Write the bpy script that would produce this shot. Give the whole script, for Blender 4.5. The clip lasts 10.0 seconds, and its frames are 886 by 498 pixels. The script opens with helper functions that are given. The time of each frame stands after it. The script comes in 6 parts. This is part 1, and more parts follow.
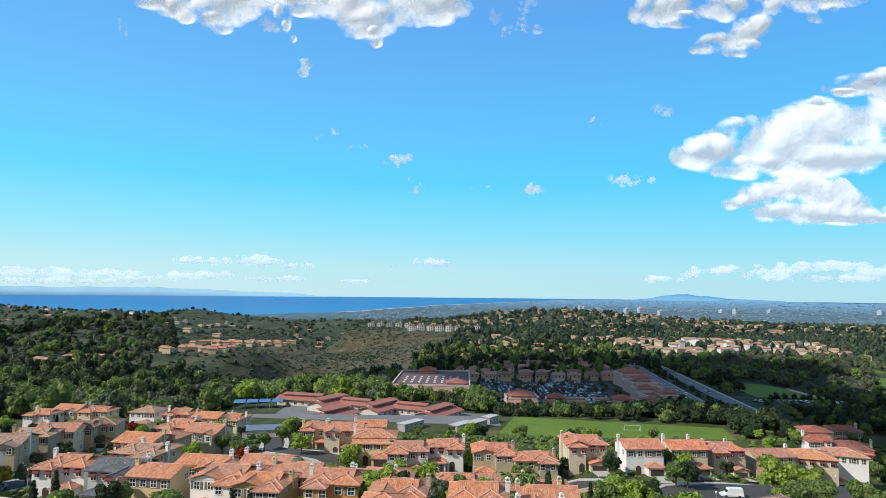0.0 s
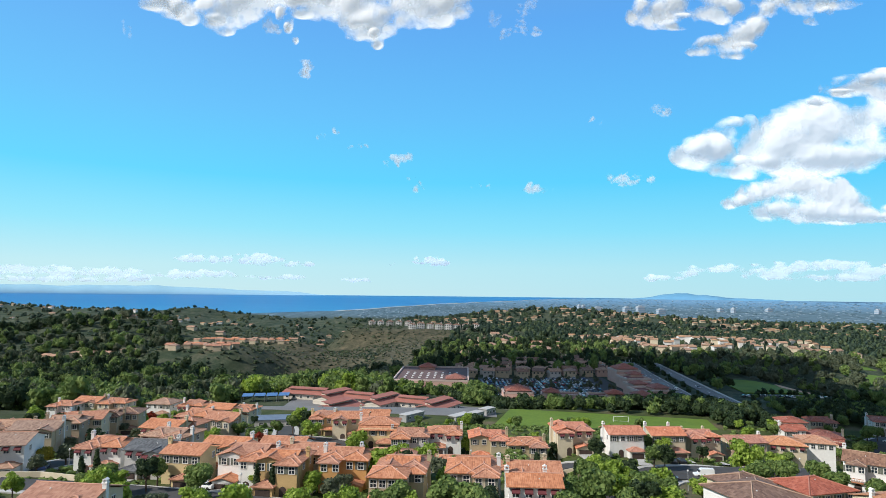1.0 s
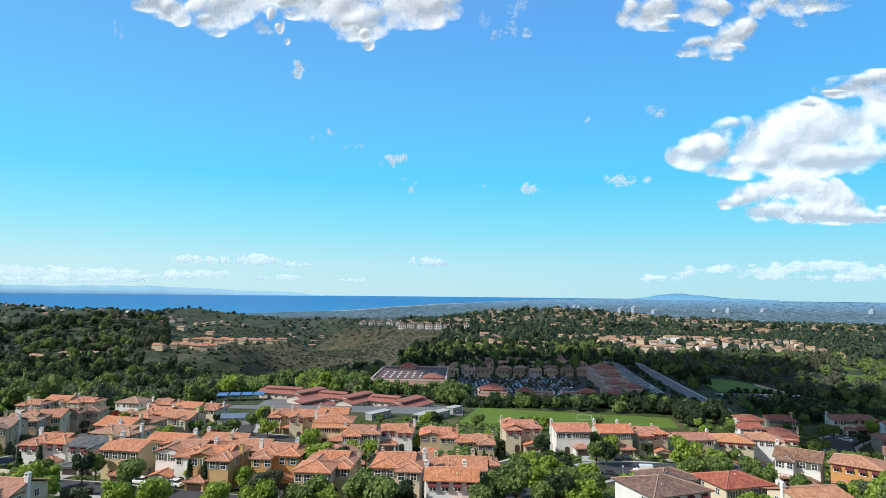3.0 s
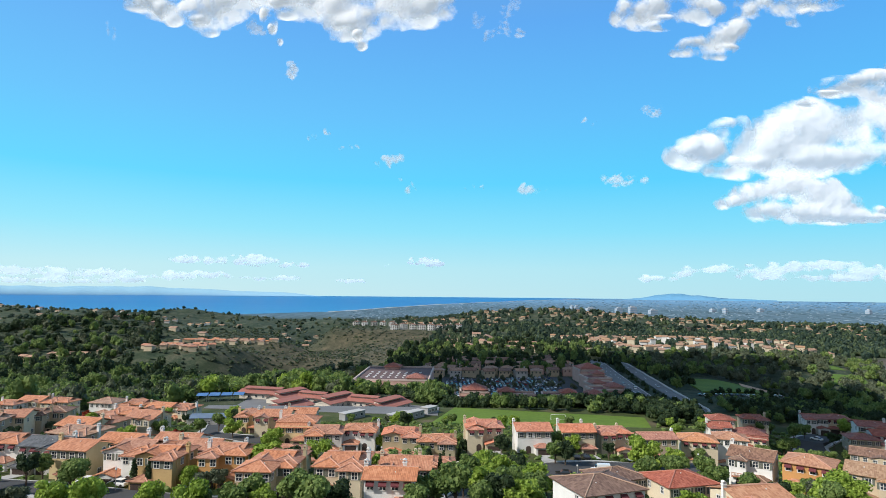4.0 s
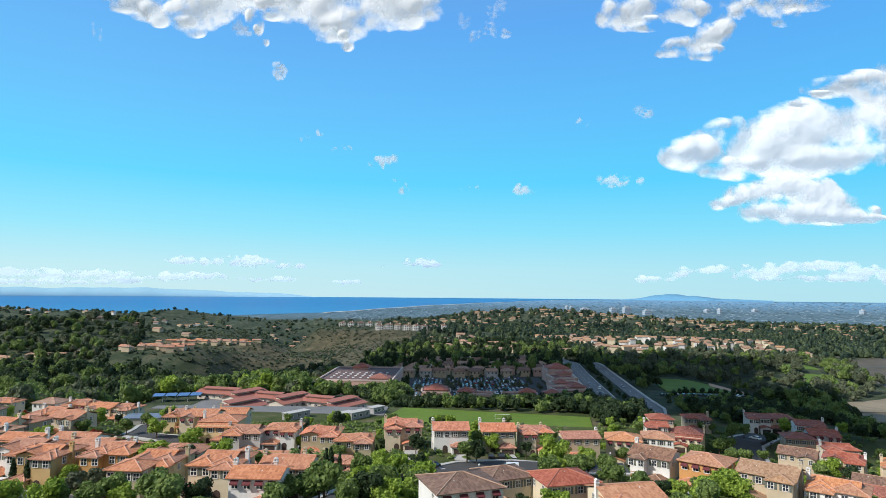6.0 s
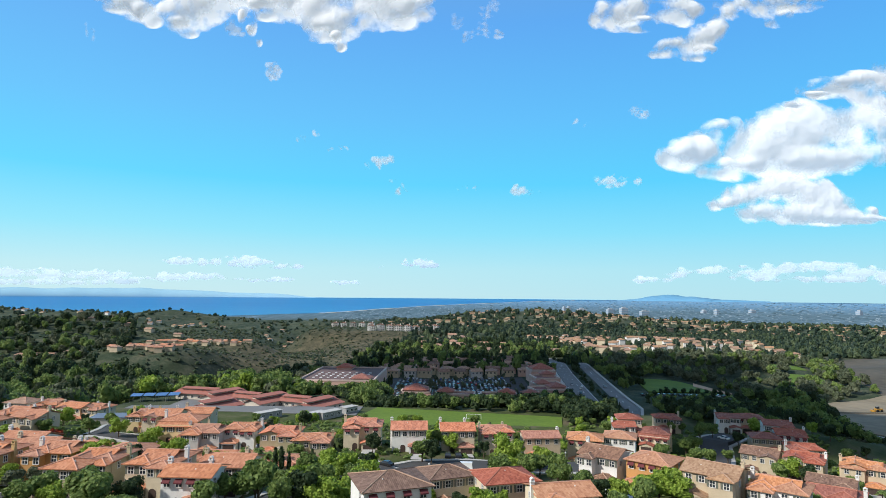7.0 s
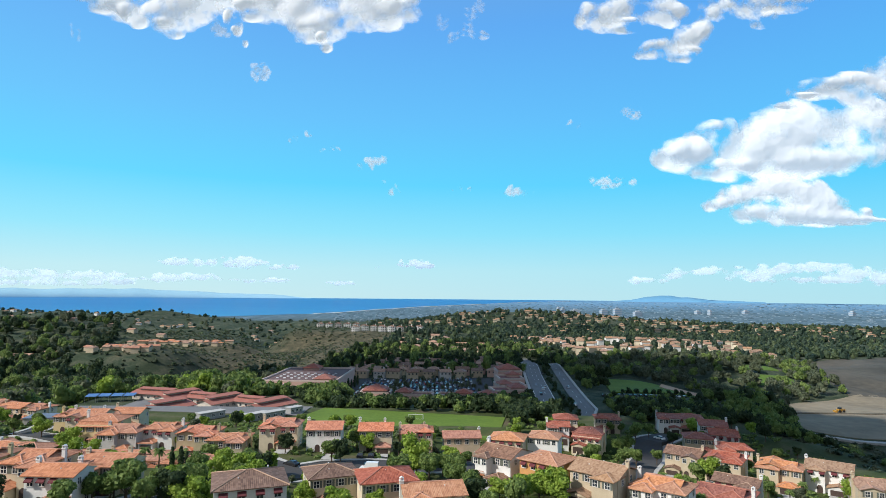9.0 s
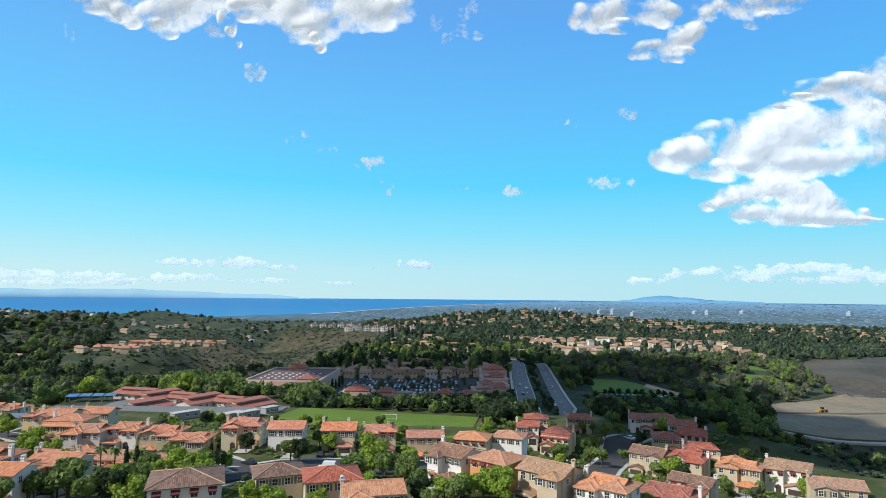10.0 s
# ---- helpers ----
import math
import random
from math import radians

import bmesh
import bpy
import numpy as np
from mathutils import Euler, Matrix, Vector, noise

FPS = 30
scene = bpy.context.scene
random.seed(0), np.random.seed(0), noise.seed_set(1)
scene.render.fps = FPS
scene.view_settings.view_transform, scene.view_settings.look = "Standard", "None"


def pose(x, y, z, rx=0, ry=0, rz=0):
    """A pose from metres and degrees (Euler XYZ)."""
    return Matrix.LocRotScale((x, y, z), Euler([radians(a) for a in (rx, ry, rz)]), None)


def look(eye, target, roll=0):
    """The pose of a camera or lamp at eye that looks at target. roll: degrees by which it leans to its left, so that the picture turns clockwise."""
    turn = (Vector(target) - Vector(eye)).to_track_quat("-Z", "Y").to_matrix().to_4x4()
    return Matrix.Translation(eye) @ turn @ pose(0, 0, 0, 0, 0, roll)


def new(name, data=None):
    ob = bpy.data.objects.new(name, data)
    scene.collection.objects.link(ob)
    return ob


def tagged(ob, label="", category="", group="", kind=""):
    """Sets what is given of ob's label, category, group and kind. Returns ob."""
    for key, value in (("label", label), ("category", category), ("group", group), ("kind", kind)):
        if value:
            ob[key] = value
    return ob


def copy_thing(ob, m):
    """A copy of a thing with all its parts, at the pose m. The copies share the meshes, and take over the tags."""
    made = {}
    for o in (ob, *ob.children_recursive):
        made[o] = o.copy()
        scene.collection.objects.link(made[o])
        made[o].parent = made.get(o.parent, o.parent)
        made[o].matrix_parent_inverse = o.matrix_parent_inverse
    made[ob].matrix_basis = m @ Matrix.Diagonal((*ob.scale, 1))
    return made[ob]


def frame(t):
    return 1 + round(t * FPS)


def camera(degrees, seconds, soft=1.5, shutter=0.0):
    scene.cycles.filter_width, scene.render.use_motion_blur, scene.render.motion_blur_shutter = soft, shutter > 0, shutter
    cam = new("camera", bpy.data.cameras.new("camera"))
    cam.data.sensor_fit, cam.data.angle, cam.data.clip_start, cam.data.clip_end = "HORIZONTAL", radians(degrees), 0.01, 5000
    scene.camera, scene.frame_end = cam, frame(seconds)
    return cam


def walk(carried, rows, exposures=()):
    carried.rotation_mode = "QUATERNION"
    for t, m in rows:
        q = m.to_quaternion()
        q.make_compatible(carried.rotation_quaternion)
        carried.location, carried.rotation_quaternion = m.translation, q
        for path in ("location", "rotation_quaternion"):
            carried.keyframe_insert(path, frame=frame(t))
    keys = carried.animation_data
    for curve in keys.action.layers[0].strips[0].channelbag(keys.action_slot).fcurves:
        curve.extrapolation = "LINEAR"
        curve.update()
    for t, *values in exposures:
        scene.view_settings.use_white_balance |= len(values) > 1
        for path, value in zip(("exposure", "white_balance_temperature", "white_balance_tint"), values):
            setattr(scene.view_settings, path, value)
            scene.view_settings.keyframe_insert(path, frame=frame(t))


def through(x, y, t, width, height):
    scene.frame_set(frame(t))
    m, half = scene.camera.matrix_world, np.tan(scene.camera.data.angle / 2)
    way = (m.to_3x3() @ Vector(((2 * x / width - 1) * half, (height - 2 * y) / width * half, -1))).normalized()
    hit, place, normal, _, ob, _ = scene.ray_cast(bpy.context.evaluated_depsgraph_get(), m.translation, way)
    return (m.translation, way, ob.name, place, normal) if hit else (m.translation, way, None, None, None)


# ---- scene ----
# camera: seconds, x, y, z, pitch up, lean, yaw to the left
cam = camera(73.0, 10.0, soft=0.7)
ROWS = [
    (0.0, -38.44, 17.81, 58.35, 4.210, 0.551, 0.208),
    (0.5, -38.56, 9.54, 58.40, 4.155, 0.603, 0.187),
    (1.0, -38.25, 3.20, 58.25, 4.089, 0.609, 0.197),
    (1.5, -36.27, 1.43, 58.35, 4.080, 0.617, 0.159),
    (2.0, -32.93, 0.55, 58.40, 4.091, 0.617, 0.135),
    (2.5, -28.61, 0.04, 58.35, 4.108, 0.616, 0.109),
    (4.0, -12.30, -0.09, 58.13, 4.165, 0.538, -0.000),
    (4.5, -6.19, -0.05, 58.09, 4.185, 0.518, -0.026),
    (5.0, 0.00, -0.00, 58.00, 4.197, 0.487, -0.037),
    (5.5, 6.19, 0.12, 57.95, 4.216, 0.469, -0.035),
    (7.0, 24.73, -0.23, 57.65, 4.302, 0.495, -0.098),
    (7.5, 31.00, -0.72, 57.69, 4.322, 0.516, -0.112),
    (8.0, 37.29, -0.97, 57.74, 4.338, 0.513, -0.130),
    (8.5, 43.59, -0.90, 57.76, 4.356, 0.505, -0.169),
    (9.0, 49.89, -0.95, 57.75, 4.374, 0.507, -0.202),
    (9.5, 56.18, -1.84, 57.88, 4.383, 0.502, -0.204),
    (10.0, 61.75, -2.17, 57.94, 4.389, 0.492, -0.193),
]
walk(cam, [(t, pose(x, y, z, 0, 0, yaw) @ pose(0, 0, 0, 90 + up) @ pose(0, 0, 0, 0, 0, lean)) for t, x, y, z, up, lean, yaw in ROWS])

# ---- world, sun and exposure ----
SUN_TURN, SUN_UP = 66.0, 40.0          # degrees behind and to the left of the view, and above the horizon
world = bpy.data.worlds.new("sky")
scene.world = world
world.use_nodes = True
wn, wl = world.node_tree.nodes, world.node_tree.links
wn.clear()
w_out = wn.new("ShaderNodeOutputWorld")
w_bg = wn.new("ShaderNodeBackground")
w_bg.inputs["Strength"].default_value = 1.0
w_geo = wn.new("ShaderNodeTexCoord")
w_sep = wn.new("ShaderNodeSeparateXYZ")
w_ramp = wn.new("ShaderNodeValToRGB")
w_sky = wn.new("ShaderNodeTexSky")
w_sky.sky_type = "NISHITA"
w_sky.sun_disc = False
w_sky.sun_elevation = radians(SUN_UP)
w_sky.sun_rotation = radians(180 + SUN_TURN)
w_sky.altitude = 200
w_gain = wn.new("ShaderNodeMix")
w_gain.data_type, w_gain.blend_type = "RGBA", "MULTIPLY"
w_gain.inputs[0].default_value = 1.0
w_gain.inputs[7].default_value = (0.05, 0.05, 0.05, 1)
w_mix = wn.new("ShaderNodeMix")
w_mix.data_type = "RGBA"
w_mix.inputs[0].default_value = 0.9
for k, (at, c) in enumerate(((0.0, (0.62, 0.90, 0.97, 1)), (0.04, (0.55, 0.90, 1.0, 1)), (0.10, (0.31, 0.85, 1.07, 1)), (0.18, (0.135, 0.73, 1.1, 1)), (0.28, (0.15, 0.60, 1.08, 1)), (0.42, (0.14, 0.46, 1.0, 1)), (0.6, (0.20, 0.37, 0.70, 1)), (1.0, (0.20, 0.33, 0.58, 1)))):
    e = w_ramp.color_ramp.elements[k] if k < 2 else w_ramp.color_ramp.elements.new(at)
    e.position, e.color = at, c
wl.new(w_geo.outputs["Generated"], w_sep.inputs[0])
wl.new(w_sep.outputs["Z"], w_ramp.inputs[0])
wl.new(w_sky.outputs[0], w_gain.inputs[6])
wl.new(w_gain.outputs[2], w_mix.inputs[6])
wl.new(w_ramp.outputs[0], w_mix.inputs[7])
# deeper blue away from the sun, and a paler, hazier sky behind the camera
w_side = wn.new("ShaderNodeMapRange")
w_side.inputs[1].default_value, w_side.inputs[2].default_value = -0.5, 0.6
wl.new(w_sep.outputs["X"], w_side.inputs[0])
w_tint = wn.new("ShaderNodeMix")
w_tint.data_type = "RGBA"
w_tint.inputs[6].default_value, w_tint.inputs[7].default_value = (1.06, 1.02, 1.0, 1), (0.78, 0.93, 0.98, 1)
wl.new(w_side.outputs[0], w_tint.inputs[0])
w_deep = wn.new("ShaderNodeMix")
w_deep.data_type, w_deep.blend_type = "RGBA", "MULTIPLY"
w_deep.inputs[0].default_value = 1.0
wl.new(w_mix.outputs[2], w_deep.inputs[6])
wl.new(w_tint.outputs[2], w_deep.inputs[7])
w_rear = wn.new("ShaderNodeMapRange")
w_rear.interpolation_type = "SMOOTHSTEP"
w_rear.inputs[1].default_value, w_rear.inputs[2].default_value = 0.25, -0.35
wl.new(w_sep.outputs["Y"], w_rear.inputs[0])
w_haze = wn.new("ShaderNodeMix")
w_haze.data_type = "RGBA"
w_haze.inputs[7].default_value = (0.34, 0.42, 0.53, 1)
wl.new(w_rear.outputs[0], w_haze.inputs[0])
wl.new(w_deep.outputs[2], w_haze.inputs[6])
wl.new(w_haze.outputs[2], w_bg.inputs["Color"])
wl.new(w_bg.outputs[0], w_out.inputs[0])

sun = new("sun", bpy.data.lights.new("sun", "SUN"))
sun.data.energy, sun.data.angle, sun.data.color = 5.0, radians(0.6), (1.0, 0.955, 0.89)
toward = Vector((-math.sin(radians(SUN_TURN)) * math.cos(radians(SUN_UP)), -math.cos(radians(SUN_TURN)) * math.cos(radians(SUN_UP)), math.sin(radians(SUN_UP))))
sun.matrix_world = look(toward * 500, (0, 0, 0))
scene.view_settings.exposure = 0.0

# ---- materials ----
def material(name, rough=0.8, metal=0.0):
    m = bpy.data.materials.new(name)
    m.use_nodes = True
    b = m.node_tree.nodes["Principled BSDF"]
    b.inputs["Roughness"].default_value = rough
    b.inputs["Metallic"].default_value = metal
    b.inputs["Specular IOR Level"].default_value = 0.3
    return m, m.node_tree.nodes, m.node_tree.links, b


def ramp_between(n, l, fac, stops):
    r = n.new("ShaderNodeValToRGB")
    for k, (at, c) in enumerate(stops):
        e = r.color_ramp.elements[k] if k < 2 else r.color_ramp.elements.new(at)
        e.position, e.color = at, (*c, 1)
    l.new(fac, r.inputs[0])
    return r.outputs[0]


def noise_of(n, l, vector, scale, detail=4.0, rough=0.6):
    t = n.new("ShaderNodeTexNoise")
    t.inputs["Scale"].default_value = scale
    t.inputs["Detail"].default_value = detail
    t.inputs["Roughness"].default_value = rough
    l.new(vector, t.inputs["Vector"])
    return t.outputs["Fac"]


def calc(n, l, op, a, b=0.5, c=None):
    m = n.new("ShaderNodeMath")
    m.operation = op
    for k, v in enumerate((a, b) if c is None else (a, b, c)):
        if isinstance(v, (int, float)):
            m.inputs[k].default_value = v
        else:
            l.new(v, m.inputs[k])
    return m.outputs[0]


def mix_of(n, l, fac, a, b, blend="MIX"):
    m = n.new("ShaderNodeMix")
    m.data_type, m.blend_type = "RGBA", blend
    for k, v in ((0, fac), (6, a), (7, b)):
        if isinstance(v, (int, float)):
            m.inputs[k].default_value = v
        elif isinstance(v, tuple):
            m.inputs[k].default_value = (*v, 1)
        else:
            l.new(v, m.inputs[k])
    return m.outputs[2]


def bump_on(n, l, b, height, strength=0.4, distance=0.05):
    k = n.new("ShaderNodeBump")
    k.inputs["Strength"].default_value = strength
    k.inputs["Distance"].default_value = distance
    l.new(height, k.inputs["Height"])
    l.new(k.outputs[0], b.inputs["Normal"])


def mottled(name, dark, light, scale=0.5, fine=6.0, rough=0.85, relief=0.2, metal=0.0, vary=0.0):
    """A surface with patches at one scale and grain at a finer one; vary: shift from object to object."""
    m, n, l, b = material(name, rough, metal)
    g = n.new("ShaderNodeNewGeometry").outputs["Position"]
    f = calc(n, l, "ADD", calc(n, l, "MULTIPLY", noise_of(n, l, g, scale), 0.6), calc(n, l, "MULTIPLY", noise_of(n, l, g, fine, 3), 0.4))
    col = ramp_between(n, l, f, ((0.3, dark), (0.7, light)))
    if vary:
        r = n.new("ShaderNodeObjectInfo").outputs["Random"]
        h = n.new("ShaderNodeHueSaturation")
        l.new(calc(n, l, "MULTIPLY_ADD", r, vary, 1 - vary / 2), h.inputs["Value"])
        l.new(col, h.inputs["Color"])
        col = h.outputs[0]
    l.new(col, b.inputs["Base Color"])
    if relief:
        bump_on(n, l, b, noise_of(n, l, g, fine * 2, 3), relief, 0.03)
    return m


def tile_roof(name, base, light, dark):
    """Barrel tiles: rolls run down each slope, courses across it; stains and odd tiles on top."""
    m, n, l, b = material(name, 0.75)
    tc = n.new("ShaderNodeTexCoord")
    sp, sn = n.new("ShaderNodeSeparateXYZ"), n.new("ShaderNodeSeparateXYZ")
    l.new(tc.outputs["Object"], sp.inputs[0])
    l.new(tc.outputs["Normal"], sn.inputs[0])
    side = calc(n, l, "GREATER_THAN", calc(n, l, "ABSOLUTE", sn.outputs[0]), calc(n, l, "ABSOLUTE", sn.outputs[1]))
    u = calc(n, l, "ADD", calc(n, l, "MULTIPLY", side, sp.outputs[1]), calc(n, l, "MULTIPLY", calc(n, l, "SUBTRACT", 1.0, side), sp.outputs[0]))
    rolls = calc(n, l, "ABSOLUTE", calc(n, l, "SINE", calc(n, l, "MULTIPLY", u, math.pi / 0.34)))
    courses = calc(n, l, "FRACT", calc(n, l, "MULTIPLY", sp.outputs[2], 1 / 0.17))
    g = n.new("ShaderNodeNewGeometry").outputs["Position"]
    cells = n.new("ShaderNodeCombineXYZ")
    l.new(calc(n, l, "FLOOR", calc(n, l, "MULTIPLY", u, 1 / 0.42)), cells.inputs[0])
    l.new(calc(n, l, "FLOOR", calc(n, l, "MULTIPLY", sp.outputs[2], 1 / 0.17)), cells.inputs[1])
    l.new(side, cells.inputs[2])
    wn_ = n.new("ShaderNodeTexWhiteNoise")
    l.new(cells.outputs[0], wn_.inputs["Vector"])
    f = calc(n, l, "ADD", calc(n, l, "MULTIPLY", wn_.outputs["Value"], 0.45), calc(n, l, "MULTIPLY", noise_of(n, l, g, 0.35, 5), 0.55))
    col = ramp_between(n, l, f, ((0.2, dark), (0.5, base), (0.85, light)))
    groove = calc(n, l, "POWER", rolls, 0.5)
    col = mix_of(n, l, calc(n, l, "MULTIPLY_ADD", groove, -0.15, 0.15), col, tuple(0.45 * v for v in dark))
    r = n.new("ShaderNodeObjectInfo").outputs["Random"]
    h = n.new("ShaderNodeHueSaturation")
    l.new(calc(n, l, "MULTIPLY_ADD", r, 0.3, 0.85), h.inputs["Value"])
    l.new(calc(n, l, "MULTIPLY_ADD", r, 0.2, 0.88), h.inputs["Saturation"])
    l.new(col, h.inputs["Color"])
    l.new(h.outputs[0], b.inputs["Base Color"])
    bump_on(n, l, b, calc(n, l, "ADD", rolls, calc(n, l, "MULTIPLY", courses, 0.4)), 0.5, 0.08)
    return m


def leafy(name, dark, mid, light, through=0.25):
    """Leaves: each clump its own tone, groups of clumps drift in colour; some light comes through."""
    m, n, l, b = material(name, 0.6)
    geo = n.new("ShaderNodeNewGeometry")
    f = calc(n, l, "ADD", calc(n, l, "MULTIPLY", geo.outputs["Random Per Island"], 0.5), calc(n, l, "MULTIPLY", noise_of(n, l, geo.outputs["Position"], 0.12, 3), 0.6))
    col = ramp_between(n, l, f, ((0.2, dark), (0.5, mid), (0.85, light)))
    l.new(col, b.inputs["Base Color"])
    b.inputs["Specular IOR Level"].default_value = 0.15
    tr = n.new("ShaderNodeBsdfTranslucent")
    l.new(col, tr.inputs[0])
    mx = n.new("ShaderNodeMixShader")
    mx.inputs[0].default_value = through
    l.new(b.outputs[0], mx.inputs[1])
    l.new(tr.outputs[0], mx.inputs[2])
    l.new(mx.outputs[0], n["Material Output"].inputs[0])
    return m


WALLS = {
    "white": mottled("white_stucco", (0.62, 0.61, 0.58), (0.78, 0.77, 0.74), 0.4, 5, vary=0.1),
    "cream": mottled("cream_stucco", (0.52, 0.44, 0.31), (0.66, 0.57, 0.42), 0.4, 5, vary=0.2),
    "yellow": mottled("yellow_stucco", (0.55, 0.42, 0.22), (0.68, 0.54, 0.31), 0.4, 5, vary=0.1),
    "ochre": mottled("ochre_stucco", (0.46, 0.30, 0.13), (0.58, 0.40, 0.19), 0.4, 5, vary=0.1),
    "orange": mottled("orange_stucco", (0.48, 0.25, 0.09), (0.60, 0.33, 0.13), 0.4, 5, vary=0.1),
    "tan": mottled("tan_stucco", (0.40, 0.31, 0.21), (0.52, 0.42, 0.30), 0.4, 5, vary=0.2),
    "olive": mottled("olive_stucco", (0.37, 0.32, 0.20), (0.47, 0.41, 0.27), 0.4, 5, vary=0.1),
    "grey": mottled("grey_stucco", (0.44, 0.42, 0.39), (0.56, 0.54, 0.51), 0.4, 5, vary=0.1),
    "sand": mottled("sand_stucco", (0.44, 0.36, 0.25), (0.56, 0.47, 0.34), 0.4, 5, vary=0.15),
    "pink": mottled("rose_stucco", (0.52, 0.32, 0.26), (0.64, 0.42, 0.35), 0.3, 5, vary=0.1),
}
ROOFS = {
    "terracotta": tile_roof("terracotta_tiles", (0.45, 0.198, 0.112), (0.55, 0.282, 0.172), (0.31, 0.13, 0.074)),
    "coral": tile_roof("coral_tiles", (0.50, 0.20, 0.12), (0.62, 0.29, 0.19), (0.34, 0.125, 0.075)),
    "clay": tile_roof("pale_clay_tiles", (0.36, 0.22, 0.15), (0.47, 0.305, 0.215), (0.24, 0.138, 0.092)),
    "red": tile_roof("red_tiles", (0.32, 0.105, 0.07), (0.41, 0.165, 0.115), (0.20, 0.062, 0.043)),
    "orange": tile_roof("orange_tiles", (0.52, 0.23, 0.11), (0.63, 0.33, 0.18), (0.36, 0.145, 0.068)),
    "brown": tile_roof("brown_tiles", (0.22, 0.125, 0.085), (0.31, 0.19, 0.13), (0.12, 0.065, 0.045)),
    "tan": tile_roof("tan_tiles", (0.36, 0.22, 0.13), (0.46, 0.30, 0.19), (0.24, 0.13, 0.075)),
    "slate": tile_roof("dark_grey_tiles", (0.10, 0.105, 0.11), (0.15, 0.155, 0.16), (0.06, 0.06, 0.065)),
}
CAPS = {
    "terracotta": mottled("ridge_terracotta", (0.47, 0.235, 0.16), (0.57, 0.33, 0.24), 2, 8),
    "red": mottled("ridge_red", (0.38, 0.15, 0.105), (0.46, 0.21, 0.15), 2, 8),
    "brown": mottled("ridge_brown", (0.34, 0.22, 0.15), (0.44, 0.30, 0.22), 2, 8),
    "slate": mottled("ridge_grey", (0.14, 0.14, 0.15), (0.2, 0.2, 0.2), 2, 8),
}
CAP_OF = {"terracotta": "terracotta", "coral": "terracotta", "clay": "terracotta", "red": "red", "orange": "terracotta", "brown": "brown", "tan": "brown", "slate": "slate"}
M_TRIM = mottled("white_trim", (0.6, 0.58, 0.54), (0.72, 0.70, 0.66), 2, 9, 0.6)
M_SHUTTER = mottled("green_grey_shutter", (0.10, 0.11, 0.09), (0.16, 0.17, 0.14), 2, 9, 0.6)
M_GARAGE = mottled("dark_brown_garage_door", (0.05, 0.035, 0.03), (0.09, 0.06, 0.05), 1, 9, 0.6)
M_AWNING = mottled("dark_red_cloth", (0.10, 0.025, 0.03), (0.16, 0.045, 0.05), 1, 9)
M_GLASS, _n, _l, _b = material("dark_window_glass", 0.08)
_b.inputs["Base Color"].default_value = (0.03, 0.04, 0.05, 1)
_b.inputs["Specular IOR Level"].default_value = 0.7
M_LEAF = {
    "bright": leafy("bright_leaves", (0.10, 0.175, 0.022), (0.23, 0.33, 0.048), (0.38, 0.48, 0.10), 0.35),
    "green": leafy("green_leaves", (0.06, 0.108, 0.03), (0.138, 0.205, 0.058), (0.25, 0.32, 0.098), 0.32),
    "dark": leafy("dark_leaves", (0.014, 0.028, 0.013), (0.032, 0.056, 0.024), (0.070, 0.10, 0.042)),
    "grey": leafy("grey_green_leaves", (0.05, 0.068, 0.037), (0.10, 0.122, 0.07), (0.165, 0.185, 0.115)),
    # leaves for far trees, aerial haze put into the colour as extra blue
    "distant": leafy("haze_tinted_dark_leaves", (0.017, 0.036, 0.027), (0.038, 0.066, 0.046), (0.082, 0.118, 0.074)),
    "distant_green": leafy("haze_tinted_green_leaves", (0.036, 0.062, 0.034), (0.075, 0.11, 0.056), (0.14, 0.175, 0.09)),
    "red": leafy("autumn_red_leaves", (0.10, 0.012, 0.008), (0.24, 0.03, 0.014), (0.36, 0.08, 0.03)),
    "gold": leafy("yellow_leaves", (0.16, 0.13, 0.02), (0.28, 0.24, 0.03), (0.42, 0.36, 0.06)),
}
M_BARK = mottled("bark", (0.06, 0.045, 0.03), (0.14, 0.10, 0.07), 3, 12)
M_ASPHALT = mottled("asphalt", (0.045, 0.045, 0.047), (0.075, 0.074, 0.073), 0.15, 3, 0.9)
M_ROAD = mottled("worn_asphalt", (0.13, 0.13, 0.13), (0.20, 0.20, 0.20), 0.08, 2, 0.9)
M_CONCRETE = mottled("concrete", (0.34, 0.33, 0.31), (0.47, 0.46, 0.43), 0.3, 5, 0.9)
M_LINE = mottled("road_paint", (0.6, 0.6, 0.58), (0.75, 0.75, 0.73), 1, 8, 0.7)
M_METAL = mottled("grey_metal", (0.26, 0.26, 0.26), (0.36, 0.36, 0.35), 0.6, 5, 0.5)
M_GRASS = mottled("sports_grass", (0.062, 0.115, 0.012), (0.135, 0.205, 0.026), 0.035, 0.6, 0.95)
M_LAWN = mottled("lawn", (0.06, 0.12, 0.015), (0.11, 0.18, 0.03), 0.15, 3, 0.95)
M_DIRT = mottled("bare_earth", (0.13, 0.11, 0.075), (0.30, 0.25, 0.17), 0.018, 0.12)
M_SCRUBEARTH = mottled("dark_scrubby_earth", (0.035, 0.036, 0.028), (0.125, 0.108, 0.08), 0.014, 0.15)
M_CLAY = mottled("infield_clay", (0.40, 0.26, 0.17), (0.50, 0.34, 0.23), 0.1, 2, 0.95)

# ---- the lie of the land ----
def step(a, b, v):
    k = min(1.0, max(0.0, (v - a) / (b - a)))
    return k * k * (3 - 2 * k)


